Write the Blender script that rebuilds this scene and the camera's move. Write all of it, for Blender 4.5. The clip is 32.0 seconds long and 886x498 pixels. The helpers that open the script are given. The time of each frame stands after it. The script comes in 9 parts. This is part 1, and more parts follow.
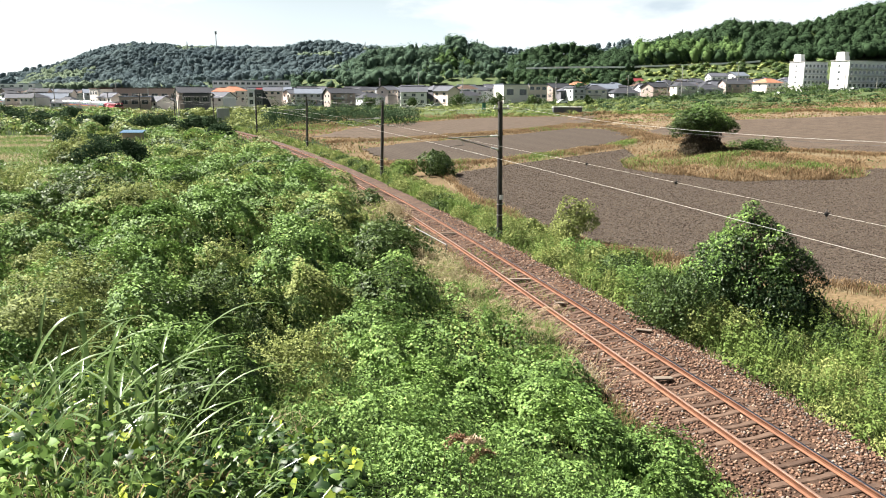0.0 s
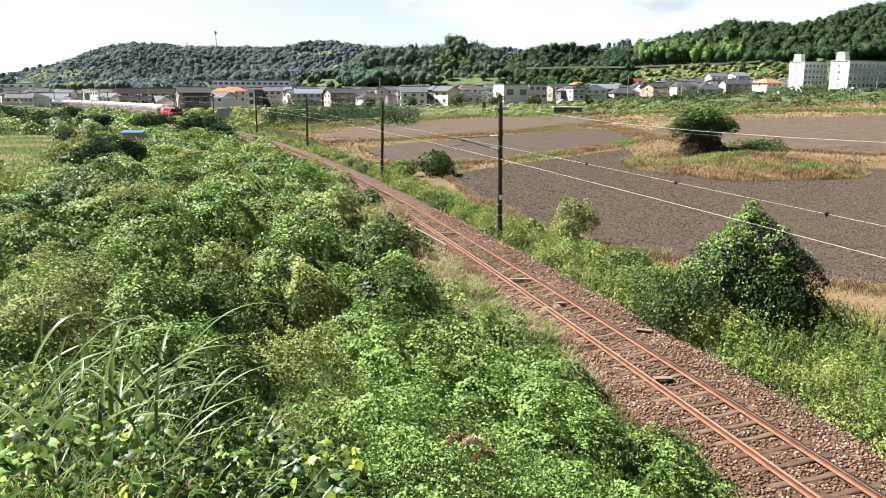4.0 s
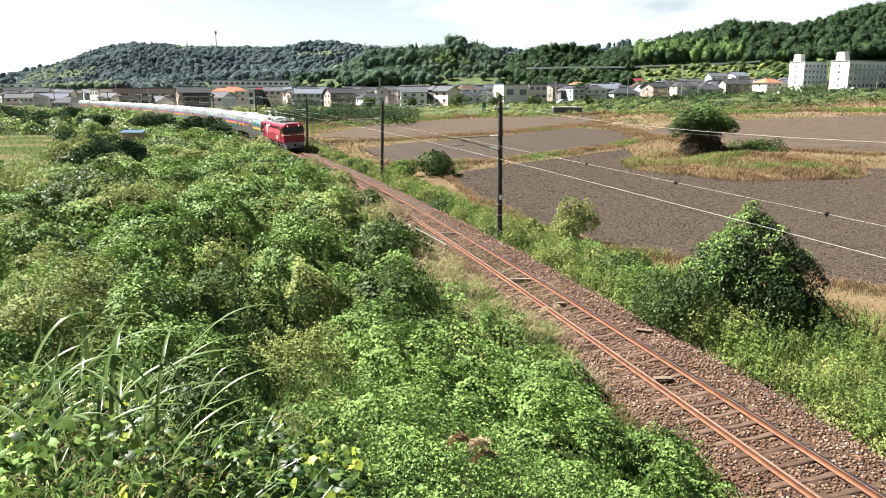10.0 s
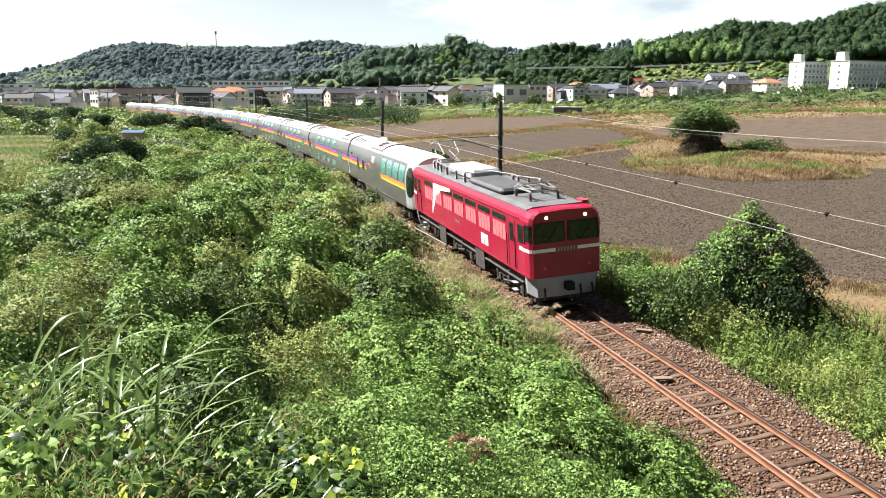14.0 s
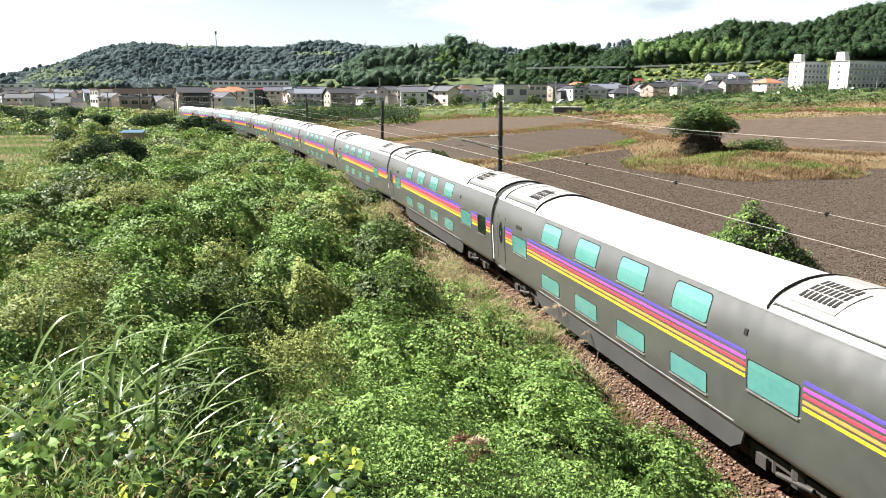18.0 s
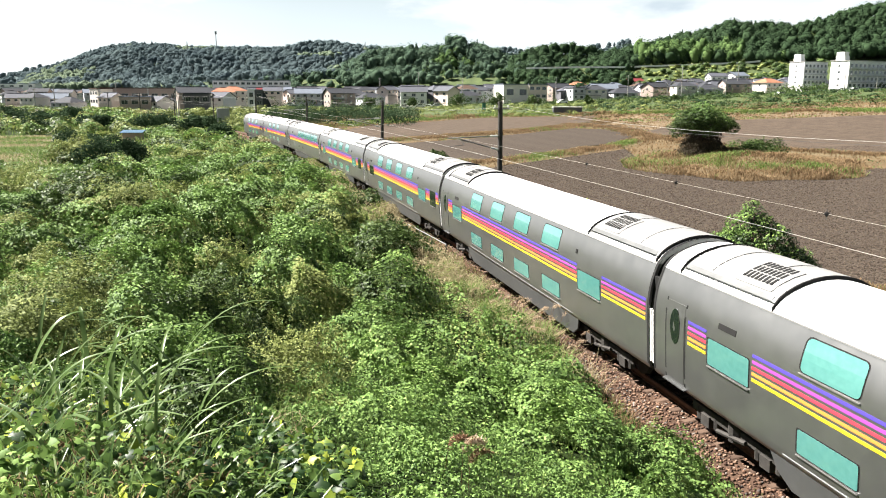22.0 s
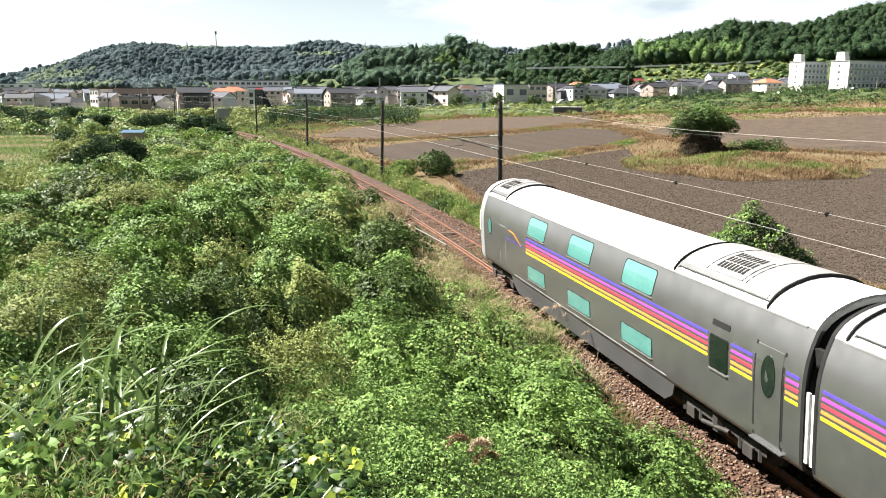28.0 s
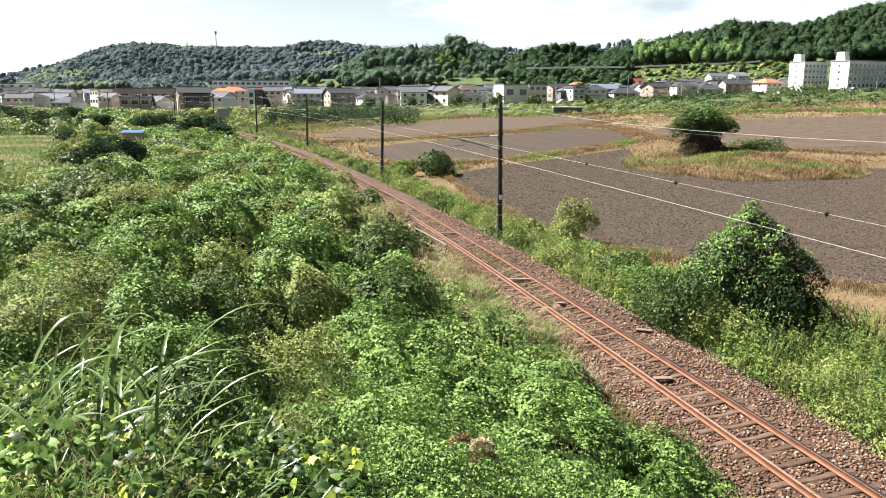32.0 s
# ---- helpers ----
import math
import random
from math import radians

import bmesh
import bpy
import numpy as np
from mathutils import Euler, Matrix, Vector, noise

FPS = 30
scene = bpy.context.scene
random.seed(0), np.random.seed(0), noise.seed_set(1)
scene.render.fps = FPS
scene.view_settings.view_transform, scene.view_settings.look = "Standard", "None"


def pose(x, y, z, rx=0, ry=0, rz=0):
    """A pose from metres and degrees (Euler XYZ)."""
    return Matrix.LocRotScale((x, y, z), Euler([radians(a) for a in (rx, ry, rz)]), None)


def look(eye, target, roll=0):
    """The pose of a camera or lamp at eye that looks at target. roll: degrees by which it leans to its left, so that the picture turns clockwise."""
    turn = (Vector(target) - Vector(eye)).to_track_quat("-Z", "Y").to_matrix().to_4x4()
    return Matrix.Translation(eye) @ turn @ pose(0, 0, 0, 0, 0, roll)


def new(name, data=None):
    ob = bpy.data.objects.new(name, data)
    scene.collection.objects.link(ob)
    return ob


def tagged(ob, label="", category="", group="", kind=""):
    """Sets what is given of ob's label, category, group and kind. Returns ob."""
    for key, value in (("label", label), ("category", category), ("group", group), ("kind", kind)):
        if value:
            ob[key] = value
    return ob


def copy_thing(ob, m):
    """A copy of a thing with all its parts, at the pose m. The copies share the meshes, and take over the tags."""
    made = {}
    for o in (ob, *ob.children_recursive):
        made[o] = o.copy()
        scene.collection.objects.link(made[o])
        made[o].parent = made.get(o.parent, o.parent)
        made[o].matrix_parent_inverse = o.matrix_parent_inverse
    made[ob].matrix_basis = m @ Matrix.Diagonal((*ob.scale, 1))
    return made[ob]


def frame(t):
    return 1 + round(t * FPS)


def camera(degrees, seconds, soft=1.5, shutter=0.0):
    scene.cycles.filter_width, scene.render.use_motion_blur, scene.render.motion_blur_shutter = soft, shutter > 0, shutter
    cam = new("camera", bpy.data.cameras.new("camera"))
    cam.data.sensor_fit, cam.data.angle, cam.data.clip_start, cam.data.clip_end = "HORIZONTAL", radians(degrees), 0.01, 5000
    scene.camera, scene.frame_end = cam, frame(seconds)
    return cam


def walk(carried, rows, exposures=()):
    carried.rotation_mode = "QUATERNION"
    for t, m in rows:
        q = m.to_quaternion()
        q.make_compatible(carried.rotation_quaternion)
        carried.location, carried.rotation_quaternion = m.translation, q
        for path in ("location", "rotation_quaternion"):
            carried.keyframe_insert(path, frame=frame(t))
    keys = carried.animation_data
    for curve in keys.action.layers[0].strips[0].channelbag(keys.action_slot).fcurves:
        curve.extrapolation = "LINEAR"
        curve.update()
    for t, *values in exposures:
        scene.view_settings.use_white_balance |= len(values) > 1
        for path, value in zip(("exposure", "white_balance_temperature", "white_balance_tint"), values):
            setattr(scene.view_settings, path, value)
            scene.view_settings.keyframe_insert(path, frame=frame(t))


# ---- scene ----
# ---- camera: held still on the slope above the line ----
CAM_H = 7.556
cam = camera(60.05, 32.0, soft=1.0)
VIEW = pose(0, 0, CAM_H, 90 - math.degrees(0.2012), 0, 0) @ pose(0, 0, 0, 0, 0, 0.126)
walk(cam, [(0.0, VIEW), (32.0, VIEW)], exposures=[(0.0, 1.9), (32.0, 1.9)])

# ---- light: high sun, ahead and to the left, thin bright cloud ----
SUN = Vector((-0.62, 0.27, 0.735)).normalized()
sun_data = bpy.data.lights.new("sun", "SUN")
sun_data.energy, sun_data.angle, sun_data.color = 6.7, radians(0.6), (1.0, 0.95, 0.88)
sun_lamp = new("sun", sun_data)
sun_lamp.matrix_world = look(SUN * 100, (0, 0, 0))
world = bpy.data.worlds.new("sky")
scene.world = world
world.use_nodes = True
wt = world.node_tree
wt.nodes.clear()


def wnode(kind, **values):
    n = wt.nodes.new(kind)
    for k, v in values.items():
        n.inputs[k].default_value = v
    return n


sky = wnode("ShaderNodeTexSky")
sky.sky_type, sky.sun_disc = "NISHITA", False
sky.sun_elevation, sky.sun_rotation = math.asin(SUN.z), math.atan2(SUN.x, SUN.y)
sky.air_density, sky.dust_density, sky.ozone_density = 1.0, 1.2, 1.0
coords = wnode("ShaderNodeTexCoord")
squeeze = wnode("ShaderNodeMapping")
squeeze.inputs["Scale"].default_value = (1.0, 1.0, 3.2)
squeeze.inputs["Location"].default_value = (0.35, 0.1, 0.0)
puffs = wnode("ShaderNodeTexNoise", Scale=3.4, Detail=7.0, Roughness=0.55)
cover = wnode("ShaderNodeMapRange")
cover.inputs["From Min"].default_value, cover.inputs["From Max"].default_value = 0.44, 0.60
cover.inputs["To Min"].default_value, cover.inputs["To Max"].default_value = 0.0, 0.6
grey = wnode("ShaderNodeTexNoise", Scale=7.0, Detail=5.0)
greys = wnode("ShaderNodeMapRange")
greys.inputs["From Min"].default_value, greys.inputs["From Max"].default_value = 0.54, 0.68
# grey undersides only away from the sun
shaded = wnode("ShaderNodeMapRange")
shaded.inputs["From Min"].default_value, shaded.inputs["From Max"].default_value = 0.60, 0.70
shaded.inputs["To Min"].default_value, shaded.inputs["To Max"].default_value = 1.0, 0.0
dull = wnode("ShaderNodeMath")
dull.operation = "MULTIPLY"
cloud = wnode("ShaderNodeMix")
cloud.data_type = "RGBA"
cloud.inputs["A"].default_value, cloud.inputs["B"].default_value = (45.0, 45.1, 45.2, 1), (27.0, 29.5, 32.5, 1)
# bright haze low over the land
upward = wnode("ShaderNodeSeparateXYZ")
haze = wnode("ShaderNodeMapRange")
haze.inputs["From Min"].default_value, haze.inputs["From Max"].default_value = 0.02, 0.28
haze.inputs["To Min"].default_value, haze.inputs["To Max"].default_value = 1.0, 0.05
# brighter towards the sun's side, clear behind
sunward = wnode("ShaderNodeVectorMath")
sunward.operation = "DOT_PRODUCT"
sunward.inputs[1].default_value = (SUN.x / math.hypot(SUN.x, SUN.y), SUN.y / math.hypot(SUN.x, SUN.y), 0)
bearing_of = wnode("ShaderNodeMapRange")
bearing_of.inputs["From Min"].default_value, bearing_of.inputs["From Max"].default_value = -1.0, 1.0
glow = wnode("ShaderNodeValToRGB")
glow.color_ramp.elements[0].position, glow.color_ramp.elements[1].position = 0.28, 0.93
glow.color_ramp.elements[0].color, glow.color_ramp.elements[1].color = (0.12, 0.12, 0.12, 1), (1.0, 1.0, 1.0, 1)
for spot_, level in ((0.52, 0.80), (0.62, 0.80), (0.68, 0.35), (0.78, 0.45)):
    glow.color_ramp.elements.new(spot_).color = (level, level, level, 1)
veil = wnode("ShaderNodeMath")
veil.operation = "MULTIPLY"
thick = wnode("ShaderNodeMath")
thick.operation = "MAXIMUM"
thin = wnode("ShaderNodeMapRange")
thin.inputs["From Min"].default_value, thin.inputs["From Max"].default_value = 0.12, 0.45
thin.inputs["To Min"].default_value, thin.inputs["To Max"].default_value = 1.0, 0.12
sparse = wnode("ShaderNodeMath")
sparse.operation = "MULTIPLY"
over = wnode("ShaderNodeMix")
over.data_type = "RGBA"
milky = wnode("ShaderNodeMix")
milky.data_type = "RGBA"
milky.inputs["B"].default_value = (27.0, 34.5, 37.5, 1)
back = wnode("ShaderNodeBackground", Strength=0.0080)
wout = wnode("ShaderNodeOutputWorld")
for a, b in ((coords.outputs["Generated"], squeeze.inputs["Vector"]), (squeeze.outputs["Vector"], puffs.inputs["Vector"]),
             (squeeze.outputs["Vector"], grey.inputs["Vector"]), (puffs.outputs["Fac"], cover.inputs["Value"]),
             (grey.outputs["Fac"], greys.inputs["Value"]), (bearing_of.outputs["Result"], shaded.inputs["Value"]), (greys.outputs["Result"], dull.inputs[0]), (shaded.outputs["Result"], dull.inputs[1]), (dull.outputs["Value"], cloud.inputs["Factor"]),
             (upward.outputs["Z"], thin.inputs["Value"]), (cover.outputs["Result"], sparse.inputs[0]), (thin.outputs["Result"], sparse.inputs[1]), (sparse.outputs["Value"], thick.inputs[0]), (coords.outputs["Generated"], upward.inputs["Vector"]), (upward.outputs["Z"], haze.inputs["Value"]),
             (coords.outputs["Generated"], sunward.inputs[0]), (sunward.outputs["Value"], bearing_of.inputs["Value"]), (bearing_of.outputs["Result"], glow.inputs["Fac"]), (haze.outputs["Result"], veil.inputs[0]),
             (glow.outputs["Color"], veil.inputs[1]), (veil.outputs["Value"], thick.inputs[1]), (thick.outputs["Value"], over.inputs["Factor"]), (sky.outputs["Color"], milky.inputs["A"]), (haze.outputs["Result"], milky.inputs["Factor"]), (milky.outputs["Result"], over.inputs["A"]),
             (cloud.outputs["Result"], over.inputs["B"]), (over.outputs["Result"], back.inputs["Color"]),
             (back.outputs["Background"], wout.inputs["Surface"])):
    wt.links.new(a, b)

# ---- materials ----
MATS = {}


def mat(name, low, high, rough=0.8, metal=0.0, grain=6.0, fine=60.0, bump=0.3, spec=0.25, per="", translucent=0.0, coat=0.0,
        bright=None, spread=0.5):
    """A surface whose colour runs from low to high with noise at two scales, with fine relief. per: 'object' or 'island' adds a shift to each piece."""
    if name in MATS:
        return MATS[name]
    low, high, bright = (c and tuple(v * 0.81 for v in c) for c in (low, high, bright))
    m = bpy.data.materials.new(name)
    MATS[name] = m
    m.use_nodes = True
    nt = m.node_tree
    nodes, link = nt.nodes, nt.links.new
    bsdf, out = nodes["Principled BSDF"], nodes["Material Output"]
    where = nodes.new("ShaderNodeTexCoord")
    if per == "island" or per == "world":
        place = nodes.new("ShaderNodeNewGeometry").outputs["Position"]
    else:
        place = where.outputs["Object"]
    n1, n2 = nodes.new("ShaderNodeTexNoise"), nodes.new("ShaderNodeTexNoise")
    n1.inputs["Scale"].default_value, n2.inputs["Scale"].default_value = grain, fine
    n1.inputs["Detail"].default_value, n2.inputs["Detail"].default_value = 4.0, 3.0
    link(place, n1.inputs["Vector"]), link(place, n2.inputs["Vector"])
    mixn = nodes.new("ShaderNodeMath")
    mixn.operation = "MULTIPLY_ADD"
    link(n1.outputs["Fac"], mixn.inputs[0])
    mixn.inputs[1].default_value = 0.65
    half = nodes.new("ShaderNodeMath")
    half.operation = "MULTIPLY"
    link(n2.outputs["Fac"], half.inputs[0])
    half.inputs[1].default_value = 0.35
    link(half.outputs[0], mixn.inputs[2])
    fac = mixn.outputs[0]
    if per in ("object", "island"):
        if per == "object":
            rnd = nodes.new("ShaderNodeObjectInfo").outputs["Random"]
        else:
            rnd = nodes.new("ShaderNodeNewGeometry").outputs["Random Per Island"]
        shift = nodes.new("ShaderNodeMath")
        shift.operation = "MULTIPLY_ADD"
        link(rnd, shift.inputs[0])
        shift.inputs[1].default_value = spread
        less = nodes.new("ShaderNodeMath")
        less.operation = "SUBTRACT"
        link(fac, less.inputs[0])
        less.inputs[1].default_value = spread / 2
        link(less.outputs[0], shift.inputs[2])
        fac = shift.outputs[0]
    ramp = nodes.new("ShaderNodeValToRGB")
    link(fac, ramp.inputs["Fac"])
    ramp.color_ramp.elements[0].position, ramp.color_ramp.elements[1].position = 0.28, 0.72
    ramp.color_ramp.elements[0].color, ramp.color_ramp.elements[1].color = (*low, 1), (*high, 1)
    if bright:
        e = ramp.color_ramp.elements.new(0.9)
        e.color = (*bright, 1)
    link(ramp.outputs["Color"], bsdf.inputs["Base Color"])
    bsdf.inputs["Metallic"].default_value, bsdf.inputs["Specular IOR Level"].default_value = metal, spec
    bsdf.inputs["Coat Weight"].default_value = coat
    rr = nodes.new("ShaderNodeMapRange")
    link(n2.outputs["Fac"], rr.inputs["Value"])
    rr.inputs["To Min"].default_value, rr.inputs["To Max"].default_value = max(rough - 0.08, 0.02), min(rough + 0.08, 1)
    link(rr.outputs["Result"], bsdf.inputs["Roughness"])
    if bump:
        b = nodes.new("ShaderNodeBump")
        b.inputs["Strength"].default_value, b.inputs["Distance"].default_value = bump, 0.6 / fine
        link(n2.outputs["Fac"], b.inputs["Height"]), link(b.outputs["Normal"], bsdf.inputs["Normal"])
    if translucent:
        tr, mx = nodes.new("ShaderNodeBsdfTranslucent"), nodes.new("ShaderNodeMixShader")
        mx.inputs["Fac"].default_value = translucent
        link(ramp.outputs["Color"], tr.inputs["Color"])
        link(bsdf.outputs["BSDF"], mx.inputs[1]), link(tr.outputs["BSDF"], mx.inputs[2])
        link(mx.outputs["Shader"], out.inputs["Surface"])
    return m


def leafy(name, low, high, bright, grain=0.35, trans=0.2, rough=0.7, spec=0.3, spread=0.62):
    return mat(name, low, high, rough=rough, grain=grain, fine=2.2, bump=0, per="island", translucent=trans, bright=bright, spec=spec, spread=spread)


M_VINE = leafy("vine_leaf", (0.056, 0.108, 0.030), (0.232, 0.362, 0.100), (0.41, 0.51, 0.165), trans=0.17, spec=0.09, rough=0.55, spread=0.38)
M_WEED = leafy("weed_leaf", (0.105, 0.134, 0.042), (0.325, 0.372, 0.125), (0.46, 0.50, 0.20), trans=0.20, spec=0.07, rough=0.6, spread=0.38)
M_DARK = leafy("shrub_leaf", (0.022, 0.042, 0.014), (0.104, 0.160, 0.046), (0.25, 0.33, 0.105), trans=0.15, spec=0.10, rough=0.5, spread=0.38)
M_PALEGRASS = leafy("bleached_grass", (0.24, 0.20, 0.115), (0.42, 0.365, 0.225), (0.58, 0.52, 0.35), trans=0.35, rough=0.8, spec=0.06, spread=0.45)
M_STRAW = leafy("dry_grass", (0.125, 0.085, 0.046), (0.27, 0.185, 0.105), (0.44, 0.33, 0.205), trans=0.25, rough=0.8, spec=0.06, spread=0.5)
M_GRASS = leafy("green_grass", (0.072, 0.118, 0.030), (0.195, 0.275, 0.070), (0.37, 0.43, 0.14), trans=0.28, spec=0.10, spread=0.36)
M_WOODS = leafy("woodland_leaf", (0.018, 0.035, 0.019), (0.050, 0.085, 0.040), (0.11, 0.150, 0.062), grain=0.13, trans=0.22, rough=0.9, spec=0.03, spread=0.14)
# floor of the far woods, paler and bluer: air haze put into the colour
M_HAZYFLOOR = mat("hazed_wood_floor", (0.065, 0.095, 0.105), (0.115, 0.15, 0.145), 0.95, grain=0.02, fine=0.3, bump=0.5, per="world", spec=0.03)
M_BAMBOO = leafy("bamboo_leaf", (0.050, 0.092, 0.034), (0.115, 0.180, 0.062), (0.18, 0.25, 0.09), grain=0.13, rough=0.9, spec=0.03, spread=0.4)
# far, middle and light far leaves: distance haze tinted into the base colours
M_HAZY = leafy("hazed_woodland_leaf", (0.086, 0.120, 0.140), (0.160, 0.208, 0.208), (0.215, 0.270, 0.215), grain=0.03, trans=0.5, rough=0.9, spec=0.0, spread=0.08)
M_MIDWOODS = leafy("part_hazed_woodland_leaf", (0.042, 0.074, 0.056), (0.100, 0.150, 0.094), (0.18, 0.24, 0.125), grain=0.08, trans=0.25, rough=0.9, spec=0.03, spread=0.14)
M_HAZYLIGHT = leafy("hazed_light_leaf", (0.12, 0.16, 0.12), (0.19, 0.24, 0.155), (0.25, 0.30, 0.18), grain=0.05, trans=0.1, rough=0.9, spec=0.02, spread=0.15)
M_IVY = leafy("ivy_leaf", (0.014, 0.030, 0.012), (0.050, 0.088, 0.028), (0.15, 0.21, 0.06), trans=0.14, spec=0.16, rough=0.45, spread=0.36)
M_BARK = mat("bark", (0.05, 0.035, 0.022), (0.14, 0.10, 0.07), 0.9, grain=4, fine=40, bump=0.8)
# near-black: the shade between plants is put into this ground colour
M_UNDERSHADE = mat("undergrowth", (0.008, 0.016, 0.005), (0.028, 0.044, 0.011), 0.98, grain=0.5, fine=7, bump=0.8, per="world", spec=0.05)
M_SOIL = mat("ploughed_soil", (0.030, 0.0235, 0.0185), (0.092, 0.073, 0.058), 0.98, grain=5.0, fine=19, bump=0.5, per="world", spec=0.1)
M_SOIL2 = mat("pale_soil", (0.048, 0.036, 0.027), (0.108, 0.082, 0.062), 0.98, grain=0.4, fine=5, bump=0.8, per="world", spec=0.1)
M_CLOD = mat("soil_clod", (0.035, 0.027, 0.021), (0.115, 0.092, 0.073), 0.98, grain=2.0, fine=15, bump=0.3, per="island", spec=0.05, spread=0.6)
M_BALLAST = mat("ballast_bed", (0.020, 0.011, 0.007), (0.105, 0.060, 0.038), 0.95, grain=1.2, fine=22, bump=1.0, per="world")
M_STONE = mat("ballast_stone", (0.050, 0.026, 0.017), (0.198, 0.115, 0.075), 0.9, grain=0.8, fine=30, bump=0.3, per="island", bright=(0.29, 0.215, 0.165), spread=0.7)
M_GREYSTONE = mat("grey_ballast_stone", (0.06, 0.05, 0.045), (0.20, 0.175, 0.155), 0.9, grain=0.8, fine=30, bump=0.3, per="island", bright=(0.33, 0.30, 0.28), spread=0.7)
M_RUST = mat("rusty_rail", (0.10, 0.046, 0.027), (0.23, 0.105, 0.060), 0.75, grain=3, fine=60, bump=0.4, metal=0.15)
M_HEADRUST = mat("rail_head", (0.25, 0.155, 0.115), (0.40, 0.27, 0.215), 0.4, grain=2, fine=50, bump=0.15, metal=0.6)
M_SHINE = mat("polished_rail_head", (0.50, 0.46, 0.47), (0.66, 0.60, 0.62), 0.22, grain=2, fine=50, bump=0.05, metal=1.0)
M_SLEEPER = mat("sleeper", (0.060, 0.036, 0.025), (0.125, 0.080, 0.056), 0.9, grain=4, fine=50, bump=0.6, per="object")


def drill_rows(m, pitch, way, depth=0.25):
    """Adds the low ridges of drill rows to a soil: relief, and slightly drier crests."""
    nt = m.node_tree
    nodes, link = nt.nodes, nt.links.new
    geo = nodes.new("ShaderNodeNewGeometry")
    dot, wob, wave, mix = nodes.new("ShaderNodeVectorMath"), nodes.new("ShaderNodeTexNoise"), nodes.new("ShaderNodeMath"), nodes.new("ShaderNodeMix")
    dot.operation = "DOT_PRODUCT"
    dot.inputs[1].default_value = (way[0] * 2 * math.pi / pitch, way[1] * 2 * math.pi / pitch, 0)
    wob.inputs["Scale"].default_value = 0.5
    add = nodes.new("ShaderNodeMath")
    add.operation = "MULTIPLY_ADD"
    add.inputs[1].default_value = 1.8
    wave.operation = "SINE"
    link(geo.outputs["Position"], dot.inputs[0]), link(geo.outputs["Position"], wob.inputs["Vector"])
    link(wob.outputs["Fac"], add.inputs[0]), link(dot.outputs["Value"], add.inputs[2]), link(add.outputs[0], wave.inputs[0])
    bsdf = nodes["Principled BSDF"]
    old = bsdf.inputs["Base Color"].links[0].from_socket
    mix.data_type, mix.blend_type = "RGBA", "MULTIPLY"
    fac = nodes.new("ShaderNodeMapRange")
    fac.inputs["From Min"].default_value, fac.inputs["To Min"].default_value, fac.inputs["To Max"].default_value = -1.0, depth * 1.6, 0.0
    link(wave.outputs[0], fac.inputs["Value"]), link(fac.outputs["Result"], mix.inputs["Factor"])
    mix.inputs["B"].default_value = (0.3, 0.28, 0.26, 1)
    link(old, mix.inputs["A"]), link(mix.outputs["Result"], bsdf.inputs["Base Color"])


drill_rows(M_SOIL, 0.75, (0.96, 0.28), 0.22)
drill_rows(M_SOIL, 6.1, (0.96, 0.28), 0.10)
drill_rows(M_SOIL2, 2.2, (0.96, 0.28), 0.12)


def raw(name, verts, faces, material, parent=None, label="", smooth=False):
    """Links a mesh of faces that all have the same number of corners."""
    verts, faces = np.asarray(verts, dtype=np.float32), np.asarray(faces, dtype=np.int32)
    me = bpy.data.meshes.new(name)
    me.vertices.add(len(verts))
    me.vertices.foreach_set("co", verts.ravel())
    me.loops.add(faces.size)
    me.loops.foreach_set("vertex_index", faces.ravel())
    me.polygons.add(len(faces))
    k = faces.shape[1]
    me.polygons.foreach_set("loop_start", np.arange(0, faces.size, k, dtype=np.int32))
    me.polygons.foreach_set("loop_total", np.full(len(faces), k, dtype=np.int32))
    if smooth:
        me.polygons.foreach_set("use_smooth", np.ones(len(faces), dtype=bool))
    me.materials.append(material)
    me.update(calc_edges=True)
    ob = new(name, me)
    ob.parent = parent
    if label:
        ob["label"] = label
    return ob


